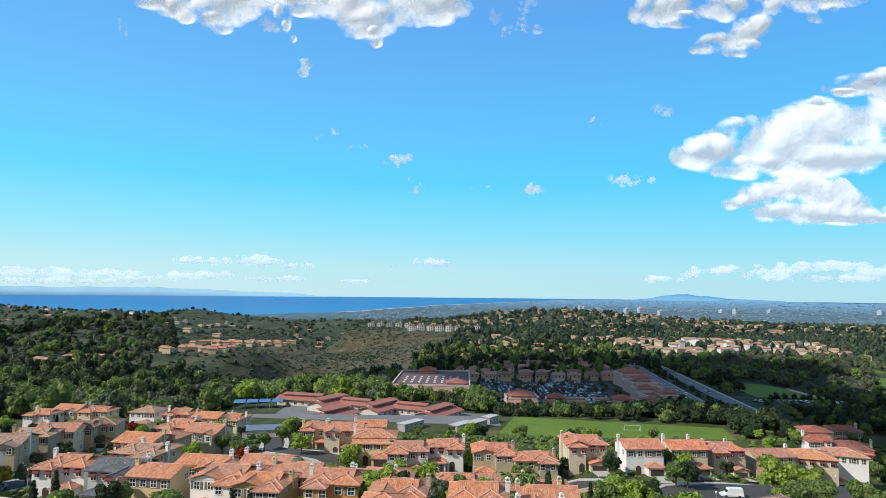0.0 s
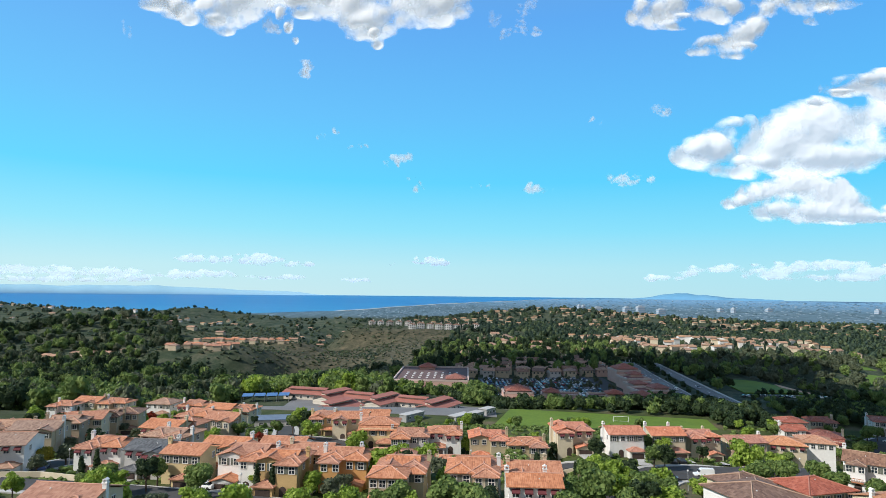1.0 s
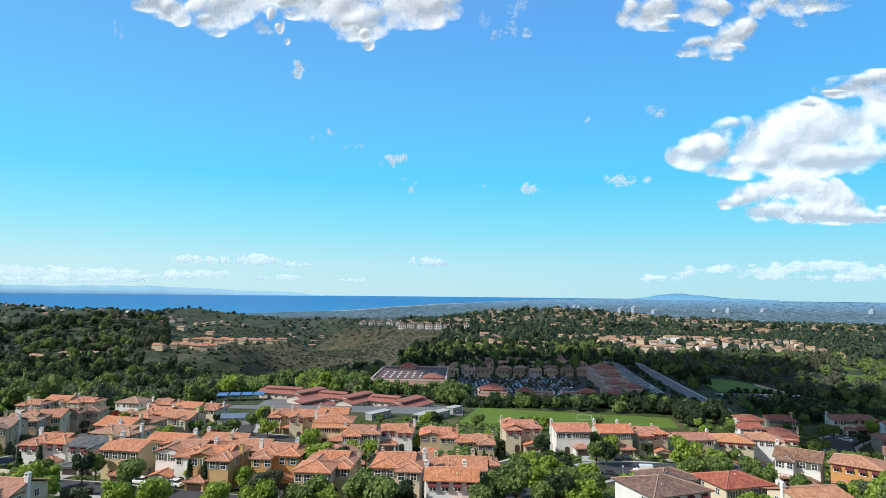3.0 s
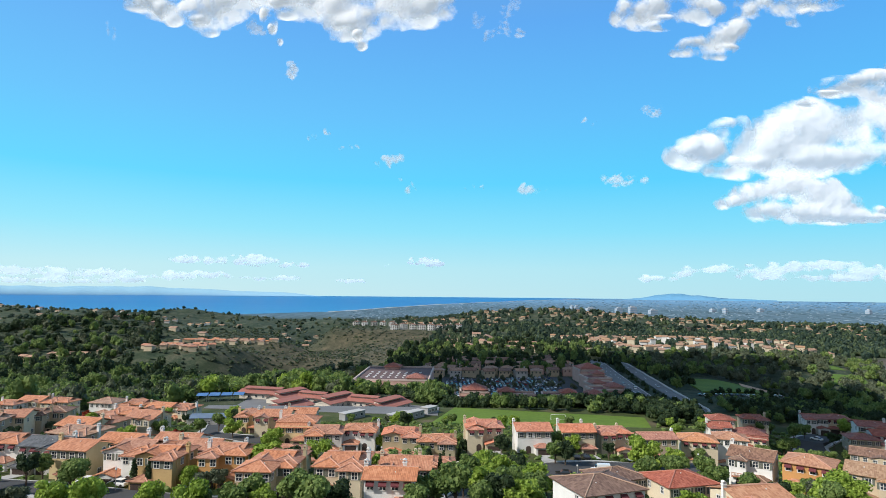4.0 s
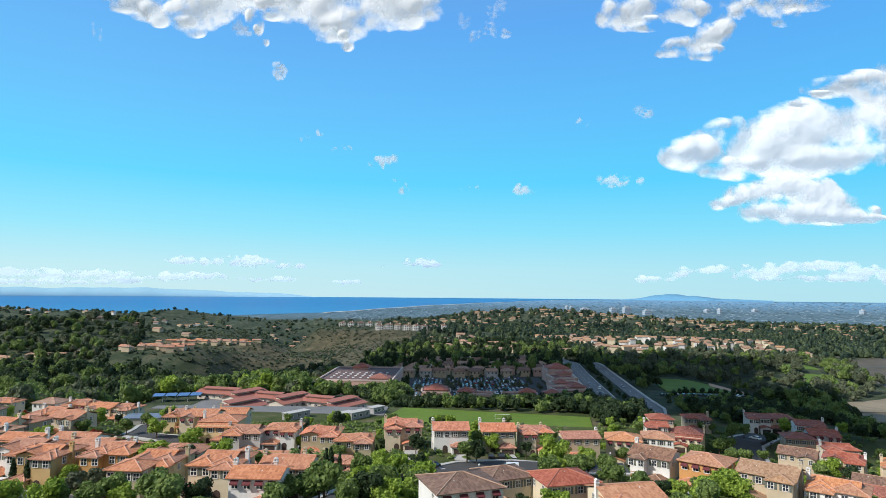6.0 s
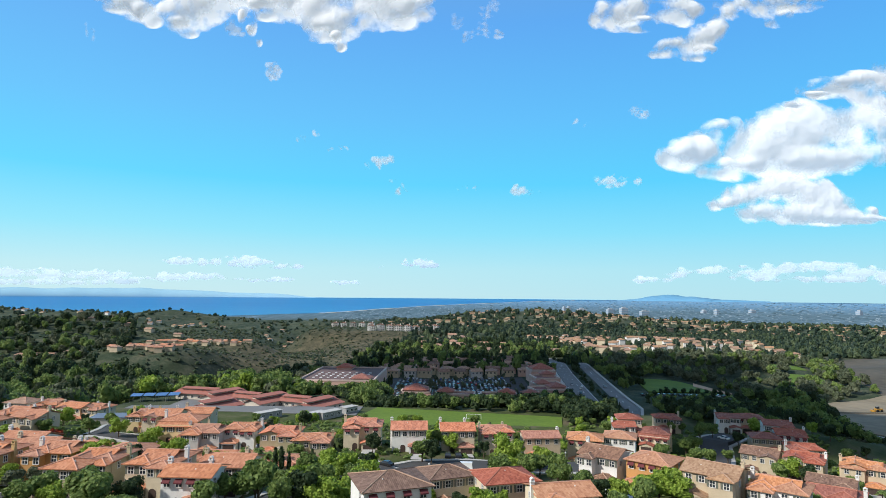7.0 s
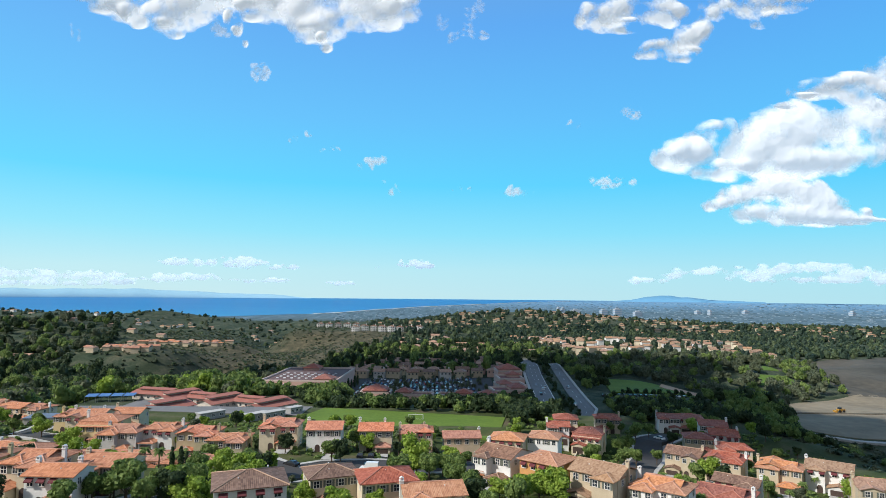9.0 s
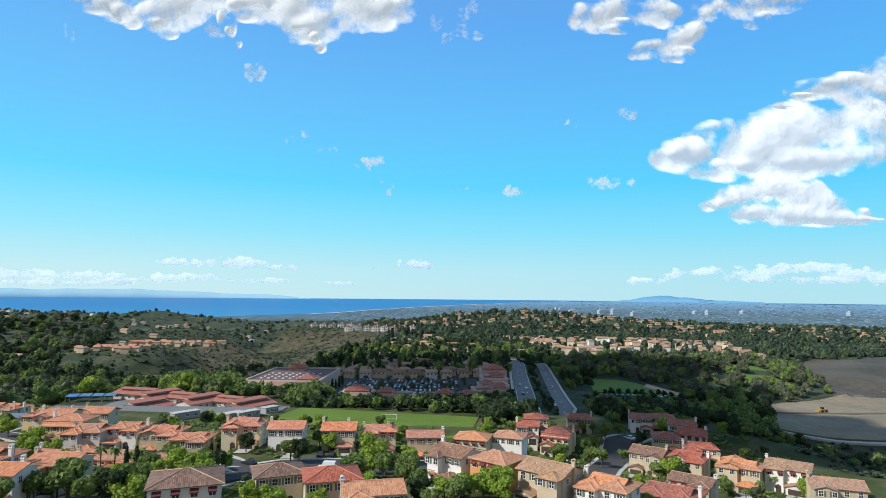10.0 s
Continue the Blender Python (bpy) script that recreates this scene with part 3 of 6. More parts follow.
STREETS = [
    ("street", [(-8, 118), (-1, 138), (8, 155), (20, 166), (34, 171), (48, 171), (64, 170)], 11.0),
    ("street", [(112, 196), (120, 214), (128, 229), (134, 244), (146, 252)], 10.5),
    ("street", [(-150, 128), (-138, 146), (-132, 164)], 8.0),
    ("street", [(-135, 133), (-100, 127), (-60, 116), (-20, 108)], 7.5),
    ("street", [(-91, 206), (-74, 199.5), (-58, 187), (-44, 180), (-25, 177), (-5, 174), (12, 159)], 6.5),
    ("street", [(-91, 206), (-94, 220), (-99, 236)], 6.0),
    ("street", [(66, 118), (86, 124), (110, 150), (112, 180)], 7.5),
]
for nm, path, wd in STREETS:
    ribbon(nm, path, wd, M_ASPHALT, 0.12, "dark asphalt residential street", "street")
    for o in (-1, 1):
        ribbon("kerb", path, 1.5, M_CONCRETE, 0.26, "pale concrete kerb and pavement", "kerb", offset=o * (wd / 2 + 0.75))


def inside(x, y, q):
    c = False
    for (ax, ay), (bx, by) in zip(q, q[1:] + q[:1]):
        if (ay > y) != (by > y) and x < (bx - ax) * (y - ay) / (by - ay) + ax:
            c = not c
    return c


def near_line(x, y, path, w):
    for (ax, ay), (bx, by) in zip(path, path[1:]):
        dx, dy = bx - ax, by - ay
        k = max(0, min(1, ((x - ax) * dx + (y - ay) * dy) / (dx * dx + dy * dy)))
        if math.hypot(x - ax - k * dx, y - ay - k * dy) < w:
            return True
    return False


# goal on the field
goal = thing("goal", pose(39.5, 270, 2.3, 0, 0, -6), "white metal football goal on the grass", "goal")
for gx in (-3.2, 3.2):
    part("post", Shape().bar((gx, 0, 0), (gx, 0, 2.3), 0.09), M_LINE, goal)
    part("back_stay", Shape().bar((gx, 0, 2.3), (gx, 1.6, 0), 0.05), M_LINE, goal)
part("crossbar", Shape().bar((-3.2, 0, 2.3), (3.2, 0, 2.3), 0.09), M_LINE, goal)
part("ground_bar", Shape().bar((-3.2, 1.6, 0.05), (3.2, 1.6, 0.05), 0.05), M_LINE, goal)

# ---- houses ----
def cut_box(x0, x1, y0, y1, z0, z1):
    return Shape().box(x0, x1, y0, y1, z0, z1)


WINDOW_FRAME, WINDOW_PANE, SHUTTER = {}, {}, {}


def add_window(parent, x, y, z, turn, w=1.1, h=1.4, shutters=True, awning=False):
    """A framed window with its pane set back, and shutters beside it; the wall's outside is local -y."""
    key = (round(w, 1), round(h, 1))
    if key not in WINDOW_FRAME:
        s = Shape()
        xs, zs = (-w / 2 - 0.14, -w / 2, -0.04, 0.04, w / 2, w / 2 + 0.14), (-h / 2 - 0.14, -h / 2, -0.03, 0.03, h / 2, h / 2 + 0.14)
        for q in (-0.10, 0.04):
            s.v += [(a, q, b) for b in zs for a in xs]
        for j in range(5):
            for i in range(5):
                if i in (1, 3) and j in (1, 3):
                    k = [j * 6 + i, j * 6 + i + 1, (j + 1) * 6 + i + 1, (j + 1) * 6 + i]
                    s.f += [(k[c], k[(c + 1) % 4], k[(c + 1) % 4] + 36, k[c] + 36) for c in range(4)]
                else:
                    s.f.append((j * 6 + i, j * 6 + i + 1, (j + 1) * 6 + i + 1, (j + 1) * 6 + i))
        rim = [0, 1, 2, 3, 4, 5, 11, 17, 23, 29, 35, 34, 33, 32, 31, 30, 24, 18, 12, 6]
        s.f += [(rim[(c + 1) % 20], rim[c], rim[c] + 36, rim[(c + 1) % 20] + 36) for c in range(20)]
        WINDOW_FRAME[key] = s.mesh("window", M_TRIM)
        WINDOW_PANE[key] = cut_box(-w / 2, w / 2, -0.03, 0.03, -h / 2, h / 2).mesh("pane", M_GLASS)
        SHUTTER[key] = cut_box(-0.24, 0.24, -0.08, 0.0, -h / 2 - 0.08, h / 2 + 0.08).mesh("shutter", M_SHUTTER)
    win = part("window", WINDOW_FRAME[key], None, parent, at=pose(x, y, z, 0, 0, turn))
    part("pane", WINDOW_PANE[key], None, win)
    if shutters:
        for k in (-1, 1):
            part("shutter", SHUTTER[key], None, win, at=pose(k * (w / 2 + 0.4), 0, 0))
    if awning:
        s = Shape()
        s.face((-w / 2 - 0.2, -0.02, h / 2 + 0.2), (-w / 2 - 0.2, -0.8, h / 2 - 0.35), (w / 2 + 0.2, -0.8, h / 2 - 0.35), (w / 2 + 0.2, -0.02, h / 2 + 0.2))
        s.face((-w / 2 - 0.2, -0.8, h / 2 - 0.35), (-w / 2 - 0.2, -0.8, h / 2 - 0.55), (w / 2 + 0.2, -0.8, h / 2 - 0.55), (w / 2 + 0.2, -0.8, h / 2 - 0.35))
        part("awning", s, M_AWNING, win, "dark red cloth awning")
    return win


def roof_shape(x0, x1, y0, y1, z, pitch, kind, over=0.55):
    """Slopes over a rectangle of walls: hip, or a gable with its ridge along x or y. Returns the tiles, the cap lines and the ridge height."""
    x0, x1, y0, y1 = x0 - over, x1 + over, y0 - over, y1 + over
    z0 = z - over * pitch * 0.4
    w, d = x1 - x0, y1 - y0
    s, t = Shape(), 0.16
    cx, cy = (x0 + x1) / 2, (y0 + y1) / 2
    if kind == "hip":
        h = min(w, d) / 2 * pitch
        if w >= d:
            ra, rb = (x0 + d / 2, cy, z0 + h), (x1 - d / 2 + 0.01, cy, z0 + h)
        else:
            ra, rb = (cx, y0 + w / 2, z0 + h), (cx, y1 - w / 2 + 0.01, z0 + h)
        A, B, C, D = (x0, y0, z0), (x1, y0, z0), (x1, y1, z0), (x0, y1, z0)
        if w >= d:
            s.face(A, B, rb, ra), s.face(C, D, ra, rb), s.face(B, C, rb), s.face(D, A, ra)
        else:
            s.face(A, B, ra), s.face(C, D, rb), s.face(B, C, rb, ra), s.face(D, A, ra, rb)
        caps = [(ra, rb), (A, ra), (D, ra if w >= d else rb), (B, rb if w >= d else ra), (C, rb)]
    elif kind == "x":
        h = d / 2 * pitch
        A, B, C, D = (x0, y0, z0), (x1, y0, z0), (x1, y1, z0), (x0, y1, z0)
        ra, rb = (x0, cy, z0 + h), (x1, cy, z0 + h)
        s.face(A, B, rb, ra), s.face(C, D, ra, rb)
        caps = [(ra, rb)]
    else:
        h = w / 2 * pitch
        A, B, C, D = (x0, y0, z0), (x1, y0, z0), (x1, y1, z0), (x0, y1, z0)
        ra, rb = (cx, y0, z0 + h), (cx, y1, z0 + h)
        s.face(B, C, rb, ra), s.face(D, A, ra, rb)
        caps = [(ra, rb)]
    # give the slopes a thickness with a closed underside
    top = list(s.f)
    n = len(s.v)
    s.v += [(x, y, q - t) for x, y, q in s.v]
    for f in top:
        s.f.append(tuple(n + i for i in reversed(f)))
        for a, b in zip(f, f[1:] + f[:1]):
            s.f.append((a, n + a, n + b, b))
    return s, caps, z0 + h


def add_roof(house, x0, x1, y0, y1, z, pitch, kind, roof, over=0.55, gable_wall=None):
    s, caps, top = roof_shape(x0, x1, y0, y1, z, pitch, kind, over)
    ob = part("roof", s, ROOFS[roof], house)
    c = Shape()
    for a, b in caps:
        c.bar((a[0], a[1], a[2] + 0.03), (b[0], b[1], b[2] + 0.03), 0.13)
    part("ridge_cap", c, CAPS[CAP_OF[roof]], ob)
    if kind != "hip" and gable_wall:
        for end in (0, 1):
            g = Shape()
            if kind == "x":
                p = (x0, x1)[end]
                tri = [(y0, z - 0.3), (y1, z - 0.3), ((y0 + y1) / 2, z - 0.3 + (y1 - y0) / 2 * pitch)]
                g.v = [(p + o, a, b) for o in (-0.08, 0.08) for a, b in tri]
            else:
                p = (y0, y1)[end]
                tri = [(x0, z - 0.3), (x1, z - 0.3), ((x0 + x1) / 2, z - 0.3 + (x1 - x0) / 2 * pitch)]
                g.v = [(a, p + o, b) for o in (-0.08, 0.08) for a, b in tri]
            g.f = [(0, 1, 2), (5, 4, 3), (1, 4, 5, 2), (3, 0, 2, 5), (0, 3, 4, 1)]
            part("gable", g, gable_wall, house)
    return top


def add_chimney(house, x, y, z0, top, mat, w=1.1, d=0.8):
    s = Shape().box(x - w / 2, x + w / 2, y - d / 2, y + d / 2, z0, top - 0.45)
    ob = part("chimney", s, mat, house)
    c = Shape().box(x - w / 2 - 0.1, x + w / 2 + 0.1, y - d / 2 - 0.1, y + d / 2 + 0.1, top - 0.45, top - 0.28)
    for k in (-1, 1):
        c.box(x + k * (w / 2 - 0.08) - 0.08, x + k * (w / 2 - 0.08) + 0.08, y - d / 2, y + d / 2, top - 0.28, top + 0.15)
    a = len(c.v)
    c.v += [(x - w / 2 - 0.08, y - d / 2 - 0.06, top + 0.15), (x + w / 2 + 0.08, y - d / 2 - 0.06, top + 0.15), (x + w / 2 + 0.08, y + d / 2 + 0.06, top + 0.15), (x - w / 2 - 0.08, y + d / 2 + 0.06, top + 0.15), (x, y - d / 2 - 0.06, top + 0.42), (x, y + d / 2 + 0.06, top + 0.42)]
    c.f += [(a, a + 1, a + 4), (a + 2, a + 3, a + 5), (a + 1, a + 2, a + 5, a + 4), (a + 3, a, a + 4, a + 5), (a + 3, a + 2, a + 1, a)]
    part("chimney_cap", c, mat, ob)


ROOF_WORDS = {"terracotta": "terracotta tiled", "coral": "coral red tiled", "clay": "pale clay tiled", "red": "dark red tiled", "orange": "bright orange tiled", "brown": "brown tiled", "tan": "tan tiled", "slate": "dark grey tiled"}
STYLE_WORDS = {"a": "hip roof and chimney", "b": "gable roof and chimney", "c": "hip roof", "d": "two-tier roof", "w": "gable wings, balcony", "e": "gable roof and chimney"}
HOUSES = []


def house(x, y, w, d, turn, wall, roof, style, tall=None):
    """A two-storey stucco house; its front faces local -y."""
    z = ground_z(x, y)
    tall = tall or (6.0 if y < 135 and x > 0 else 7.1 if y < 216 else 6.3)
    rng = random.Random(int(x * 7 + y * 13))
    w, d = w * 0.92, d * 0.9
    HOUSES.append((x, y, max(w, d) / 2 + 1.2))
    ob = thing("house", pose(x, y, z, 0, 0, turn), f"{'two-storey' if tall > 5 else 'low'} {wall} stucco house with {ROOF_WORDS[roof]} {STYLE_WORDS[style]}", "house", "houses on the slope")
    W = WALLS[wall]
    x0, x1, y0, y1 = -w / 2, w / 2, -d / 2, d / 2
    pitch = rng.uniform(0.27, 0.33)
    flip = rng.choice((-1, 1))
    xm = x0 + w * rng.uniform(0.42, 0.58)
    back = rng.uniform(0.7, 1.6)
    if style == "c":
        body = Shape().box(x0, x1, y0, y1, -2.5, tall)
    else:
        body = Shape().box(x0, xm, y0, y1 - (back if flip > 0 else 0), -2.5, tall)
        body.box(xm - 0.1, x1, y0 + 0.02, y1 - (0 if flip > 0 else back), -2.5, tall - 0.03)
    wing_d = rng.uniform(1.4, 2.2)
    wing_w = w * rng.uniform(0.40, 0.5)
    if style == "a":
        body.box(min(flip * w / 2 * 0.98, flip * (w / 2 - wing_w)), max(flip * w / 2 * 0.98, flip * (w / 2 - wing_w)), y0 - wing_d, y0 + 1, -2.5, tall - 0.25)
    elif style == "b":
        body.box(min(flip * w / 2 * 0.97, flip * (w / 2 - wing_w)), max(flip * w / 2 * 0.97, flip * (w / 2 - wing_w)), y0 - wing_d, y0 + 1, -2.5, tall - 0.2)
    elif style == "d":
        body.box(x0 + 0.4, x1 - 0.4, y0 - 2.2, y0 + 1, -2.5, tall - 0.9)
    elif style == "w":
        body.box(x0 + 1, x0 + 0.45 * w, y0 - 2.4, y0 + 1, -2.5, tall - 0.3)
    part("wall", body, W, ob)
    front = y0
    if style == "c":
        top = add_roof(ob, x0, x1, y0, y1, tall, pitch, "hip", roof)
    elif style == "a":
        top = add_roof(ob, x0, xm + 0.3, y0, y1 - (back if flip > 0 else 0), tall, pitch, rng.choice(("hip", "hip", "y")), roof, gable_wall=W)
        top = max(top, add_roof(ob, xm - 0.3, x1, y0, y1 - (0 if flip > 0 else back), tall - 0.03, pitch, "hip", roof))
        add_roof(ob, x0 + 1.6, x1 - 1.6, y0 + 1.4, y1 - back, tall + 0.15, pitch, "x", roof, 0.3)
    elif style == "d":
        top = add_roof(ob, x0, x1, y0, y1, tall, pitch, "hip" if rng.random() < 0.5 else "x", roof, gable_wall=W)
        s = Shape()
        a, b, fy = x0 - 0.2, x1 + 0.2, y0 - 2.8
        zf, zb = tall - 1.25, tall - 0.05
        s.face((a, fy, zf), (b, fy, zf), (b, y0 + 0.3, zb), (a, y0 + 0.3, zb))
        s.face((a, y0 + 0.3, zb - 0.16), (b, y0 + 0.3, zb - 0.16), (b, fy, zf - 0.16), (a, fy, zf - 0.16))
        s.face((a, fy, zf - 0.16), (b, fy, zf - 0.16), (b, fy, zf), (a, fy, zf))
        s.face((b, fy, zf - 0.16), (b, y0 + 0.3, zb - 0.16), (b, y0 + 0.3, zb), (b, fy, zf))
        s.face((a, y0 + 0.3, zb - 0.16), (a, fy, zf - 0.16), (a, fy, zf), (a, y0 + 0.3, zb))
        part("front_roof", s, ROOFS[roof], ob)
        front = y0 - 2.2
    else:
        top = add_roof(ob, x0, x1, y0, y1, tall, pitch, "x", roof, gable_wall=W)
    if style == "a":
        a, b = sorted((flip * w / 2 * 0.98, flip * (w / 2 - wing_w)))
        add_roof(ob, a, b, y0 - wing_d, y0 + wing_w * 0.55, tall - 0.25, pitch, "hip", roof, 0.5)
    elif style in "bw":
        a, b = sorted((flip * w / 2 * 0.97, flip * (w / 2 - wing_w))) if style == "b" else (x0 + 1, x0 + 0.45 * w)
        add_roof(ob, a, b, y0 - (wing_d if style == "b" else 2.4), y0 + wing_w * 0.6, tall - 0.2, pitch, rng.choice(("y", "hip")), roof, 0.45, gable_wall=W)
    # single-storey garage in front
    gx = -flip * w * 0.22
    gw, gd = w * 0.44, rng.uniform(2.6, 4.0)
    gy = front - gd
    part("garage_wall", Shape().box(gx - gw / 2, gx + gw / 2, gy, front + 0.2, -2.5, 2.7), W, ob)
    add_roof(ob, gx - gw / 2, gx + gw / 2, gy, front + 0.2 + gw * 0.25, 2.75, pitch, rng.choice(("hip", "hip", "y")), roof, 0.4, gable_wall=W)
    door = part("garage_door", cut_box(gx - gw * 0.38, gx + gw * 0.38, gy - 0.06, gy + 0.1, -0.2, 2.15), M_GARAGE, ob)
    p = Shape()
    for k in range(4):
        for j in range(4):
            p.box(gx - gw * 0.36 + j * gw * 0.18, gx - gw * 0.36 + j * gw * 0.18 + gw * 0.16, gy - 0.09, gy - 0.05, 0.0 + k * 0.52, 0.44 + k * 0.52)
    part("door_panel", p, M_GARAGE, door)
    if y < 216:
        c, s_ = math.cos(radians(turn)), math.sin(radians(turn))
        run = [(x + c * gx - s_ * v, y + s_ * gx + c * v) for v in (gy - 0.2, gy - 3.0, gy - 6.0)]
        ribbon("driveway", run, gw * 0.8, M_CONCRETE, 0.14, "pale concrete driveway before a garage", "driveway", every=2.0)
    # the entrance beside it, with a dark arch
    ex = flip * w * 0.18
    ey = front if style in "cde" else y0 - (wing_d if style in "ab" else 2.4)
    if style == "w":
        ex = x0 + 0.3 * w
    arch = Shape()
    pts = [(ex - 0.75, -0.3), (ex + 0.75, -0.3), (ex + 0.75, 1.8)] + [(ex + 0.75 * math.cos(q), 1.8 + 0.75 * math.sin(q)) for q in (0.5, 1.05, 1.57, 2.1, 2.65)] + [(ex - 0.75, 1.8)]
    arch.face(*[(a, ey - 0.05, b) for a, b in pts])
    arch.face(*[(a, ey + 0.05, b) for a, b in reversed(pts)])
    part("entrance", arch, M_GARAGE, ob)
    # windows: upper floor all round, a few below
    awn = rng.random() < 0.25
    wing_lo, wing_hi = (sorted((flip * w / 2 * 0.98, flip * (w / 2 - wing_w))) if style in "ab" else (x0 + 1, x0 + 0.45 * w))
    for k in range(4):
        wx = x0 + w * (k + 0.5) / 4
        if style in "abw" and wing_lo < wx < wing_hi:
            yy = y0 - (wing_d if style in "ab" else 2.4)
        else:
            yy = front if style == "d" else y0
        add_window(ob, wx, yy, tall - (1.35 if style != "d" else 2.2), 0, 1.1, 1.3, shutters=not awn and rng.random() < 0.7, awning=awn)
    for sx in (-1, 1):
        for wy in (-d * 0.25, d * 0.2):
            if rng.random() < 0.85:
                add_window(ob, sx * w / 2, wy, tall - 1.4, 90 * sx, 0.9, 1.2, shutters=False)
        add_window(ob, sx * w / 2, d * 0.05, 1.4, 90 * sx, 1.1, 1.3, shutters=False)
    if style == "w":
        s = Shape().box(x0 + 1.2, x0 + 0.42 * w, y0 - 3.2, y0 - 2.4, 2.7, 2.85)
        for k in range(9):
            q = x0 + 1.3 + k * (0.42 * w - 1.5) / 8
            s.box(q, q + 0.06, y0 - 3.2, y0 - 3.14, 2.85, 3.7)
        s.box(x0 + 1.2, x0 + 0.42 * w, y0 - 3.22, y0 - 3.12, 3.7, 3.8)
        part("balcony", s, mottled("balcony_wood", (0.28, 0.11, 0.05), (0.40, 0.18, 0.09), 1, 8), ob, "red-brown timber balcony")
    cw = W if rng.random() < 0.5 else WALLS["white"]
    if style != "c":
        add_chimney(ob, flip * (w / 2 + 0.25), rng.uniform(-1, 1), -2, top + rng.uniform(0.7, 1.2), cw, 0.75, 0.65)
        if rng.random() < 0.2:
            add_chimney(ob, -flip * w * 0.25, d * 0.22, tall, top + rng.uniform(0.4, 0.8), cw, 0.7, 0.6)
    # vents on the tiles
    for _ in (0,):
        vx, vy = rng.uniform(-w * 0.25, w * 0.25), rng.uniform(0.1, 0.25) * d
        vz = top - abs(vy) * pitch
        part("roof_vent", cut_box(vx - 0.1, vx + 0.1, -vy - 0.1, -vy + 0.1, vz - 0.5, vz + 0.15), M_TRIM, ob)
    return ob


# the houses, street by street
house(-200.9, 267.0, 11, 10, -8, "white", "terracotta", "a")
house(-195.7, 275.7, 12, 10, -8, "cream", "terracotta", "b")
house(-182.7, 274.2, 13, 10, -8, "cream", "terracotta", "a")
house(-161.8, 272.8, 12, 11, -8, "white", "clay", "c")
house(-146.5, 270.4, 12, 11, -10, "cream", "terracotta", "a")
house(-132.2, 263.4, 12, 11, -10, "cream", "terracotta", "b")
house(-122.1, 261.9, 10, 10, -10, "cream", "terracotta", "a")
house(-162.1, 179.0, 12, 12, 10, "tan", "clay", "a")
house(-153.9, 178.4, 13, 11, 10, "tan", "clay", "b")
house(-154.6, 191.3, 12, 11, 10, "tan", "clay", "a")
house(-152.7, 199.8, 12, 11, 10, "cream", "terracotta", "b")
house(-151.7, 208.7, 11, 10, 10, "tan", "brown", "a")
house(-147.6, 214.3, 10, 10, 10, "tan", "brown", "c")
house(-119.9, 184.3, 12, 11, -12, "cream", "terracotta", "b")
house(-121.6, 213.2, 12, 11, -12, "cream", "terracotta", "a")
house(-115.9, 189.6, 10, 9, -12, "tan", "terracotta", "c")
house(-109.0, 201.6, 11, 10, -12, "cream", "terracotta", "b")
house(-110.5, 166.5, 13, 11, -12, "tan", "clay", "a")
house(-141.8, 150.0, 11, 12, 10, "white", "clay", "b")
house(-119.0, 152.0, 11.5, 10, -5, "white", "terracotta", "a", 6.6)
house(-106.0, 147.5, 11, 9.5, -5, "grey", "slate", "b", 6.6)
house(-94.4, 139.5, 9.5, 9, -8, "yellow", "terracotta", "e")
house(-80.4, 138.8, 12, 11, -8, "white", "terracotta", "a")
house(-89.5, 150.7, 11, 9, -8, "cream", "terracotta", "b")
house(-71.2, 131.6, 10, 9.5, -6, "ochre", "terracotta", "a")
house(-75.8, 149.5, 11, 10, -6, "white", "terracotta", "b")
house(-99.0, 104.0, 13, 9.5, -6, "cream", "terracotta", "b", 6.0)
house(-67.5, 141.5, 10, 10, -4, "cream", "terracotta", "b")
house(-58.6, 135.4, 10.5, 10, -4, "orange", "terracotta", "a")
house(-50.0, 149.0, 11, 9, -3, "cream", "terracotta", "c", 5.0)
house(-46.2, 129.0, 10.5, 10, -4, "olive", "terracotta", "a", 6.6)
house(-48.5, 121.5, 7.5, 7, -4, "olive", "terracotta", "c", 6.2)
house(-32.2, 125.5, 10.5, 11, -4, "cream", "terracotta", "a", 6.8)
house(-21.6, 116.0, 10, 8.5, -3, "white", "terracotta", "e", 6.4)
house(-19.5, 130.0, 11, 10, -3, "cream", "terracotta", "b", 5.6)
# low row along the sunken lane
house(-82.5, 185, 10, 10, -14, "cream", "terracotta", "a", 4.4)
house(-76, 180.5, 10, 10, -14, "cream", "terracotta", "b", 4.4)
house(-66, 174.5, 11, 10, -12, "tan", "terracotta", "a", 4.4)
house(-55.5, 171, 11, 10, -6, "cream", "terracotta", "b", 4.4)
house(-45, 168.5, 11, 10, -4, "cream", "terracotta", "a", 4.4)
house(-34.5, 167.5, 11, 10, 0, "tan", "terracotta", "a", 4.4)
house(-24.5, 166.5, 11, 10, 0, "cream", "terracotta", "b", 4.4)
house(-13.5, 164, 10, 9, 2, "cream", "terracotta", "a", 4.4)
house(-78.9, 217.7, 11, 10, 0, "yellow", "terracotta", "a")
house(-69.1, 209.0, 12, 10, 0, "cream", "terracotta", "b")
house(-58.4, 198.3, 13, 10, 0, "yellow", "terracotta", "d")
house(-48.2, 191.1, 12, 11, 0, "grey", "terracotta", "a")
house(-37.8, 195.0, 11, 10, 0, "white", "terracotta", "a", 6.2)
house(-24.6, 190.6, 12, 11, 0, "olive", "coral", "a")
house(-62.7, 222.1, 11, 9, 0, "cream", "terracotta", "b")
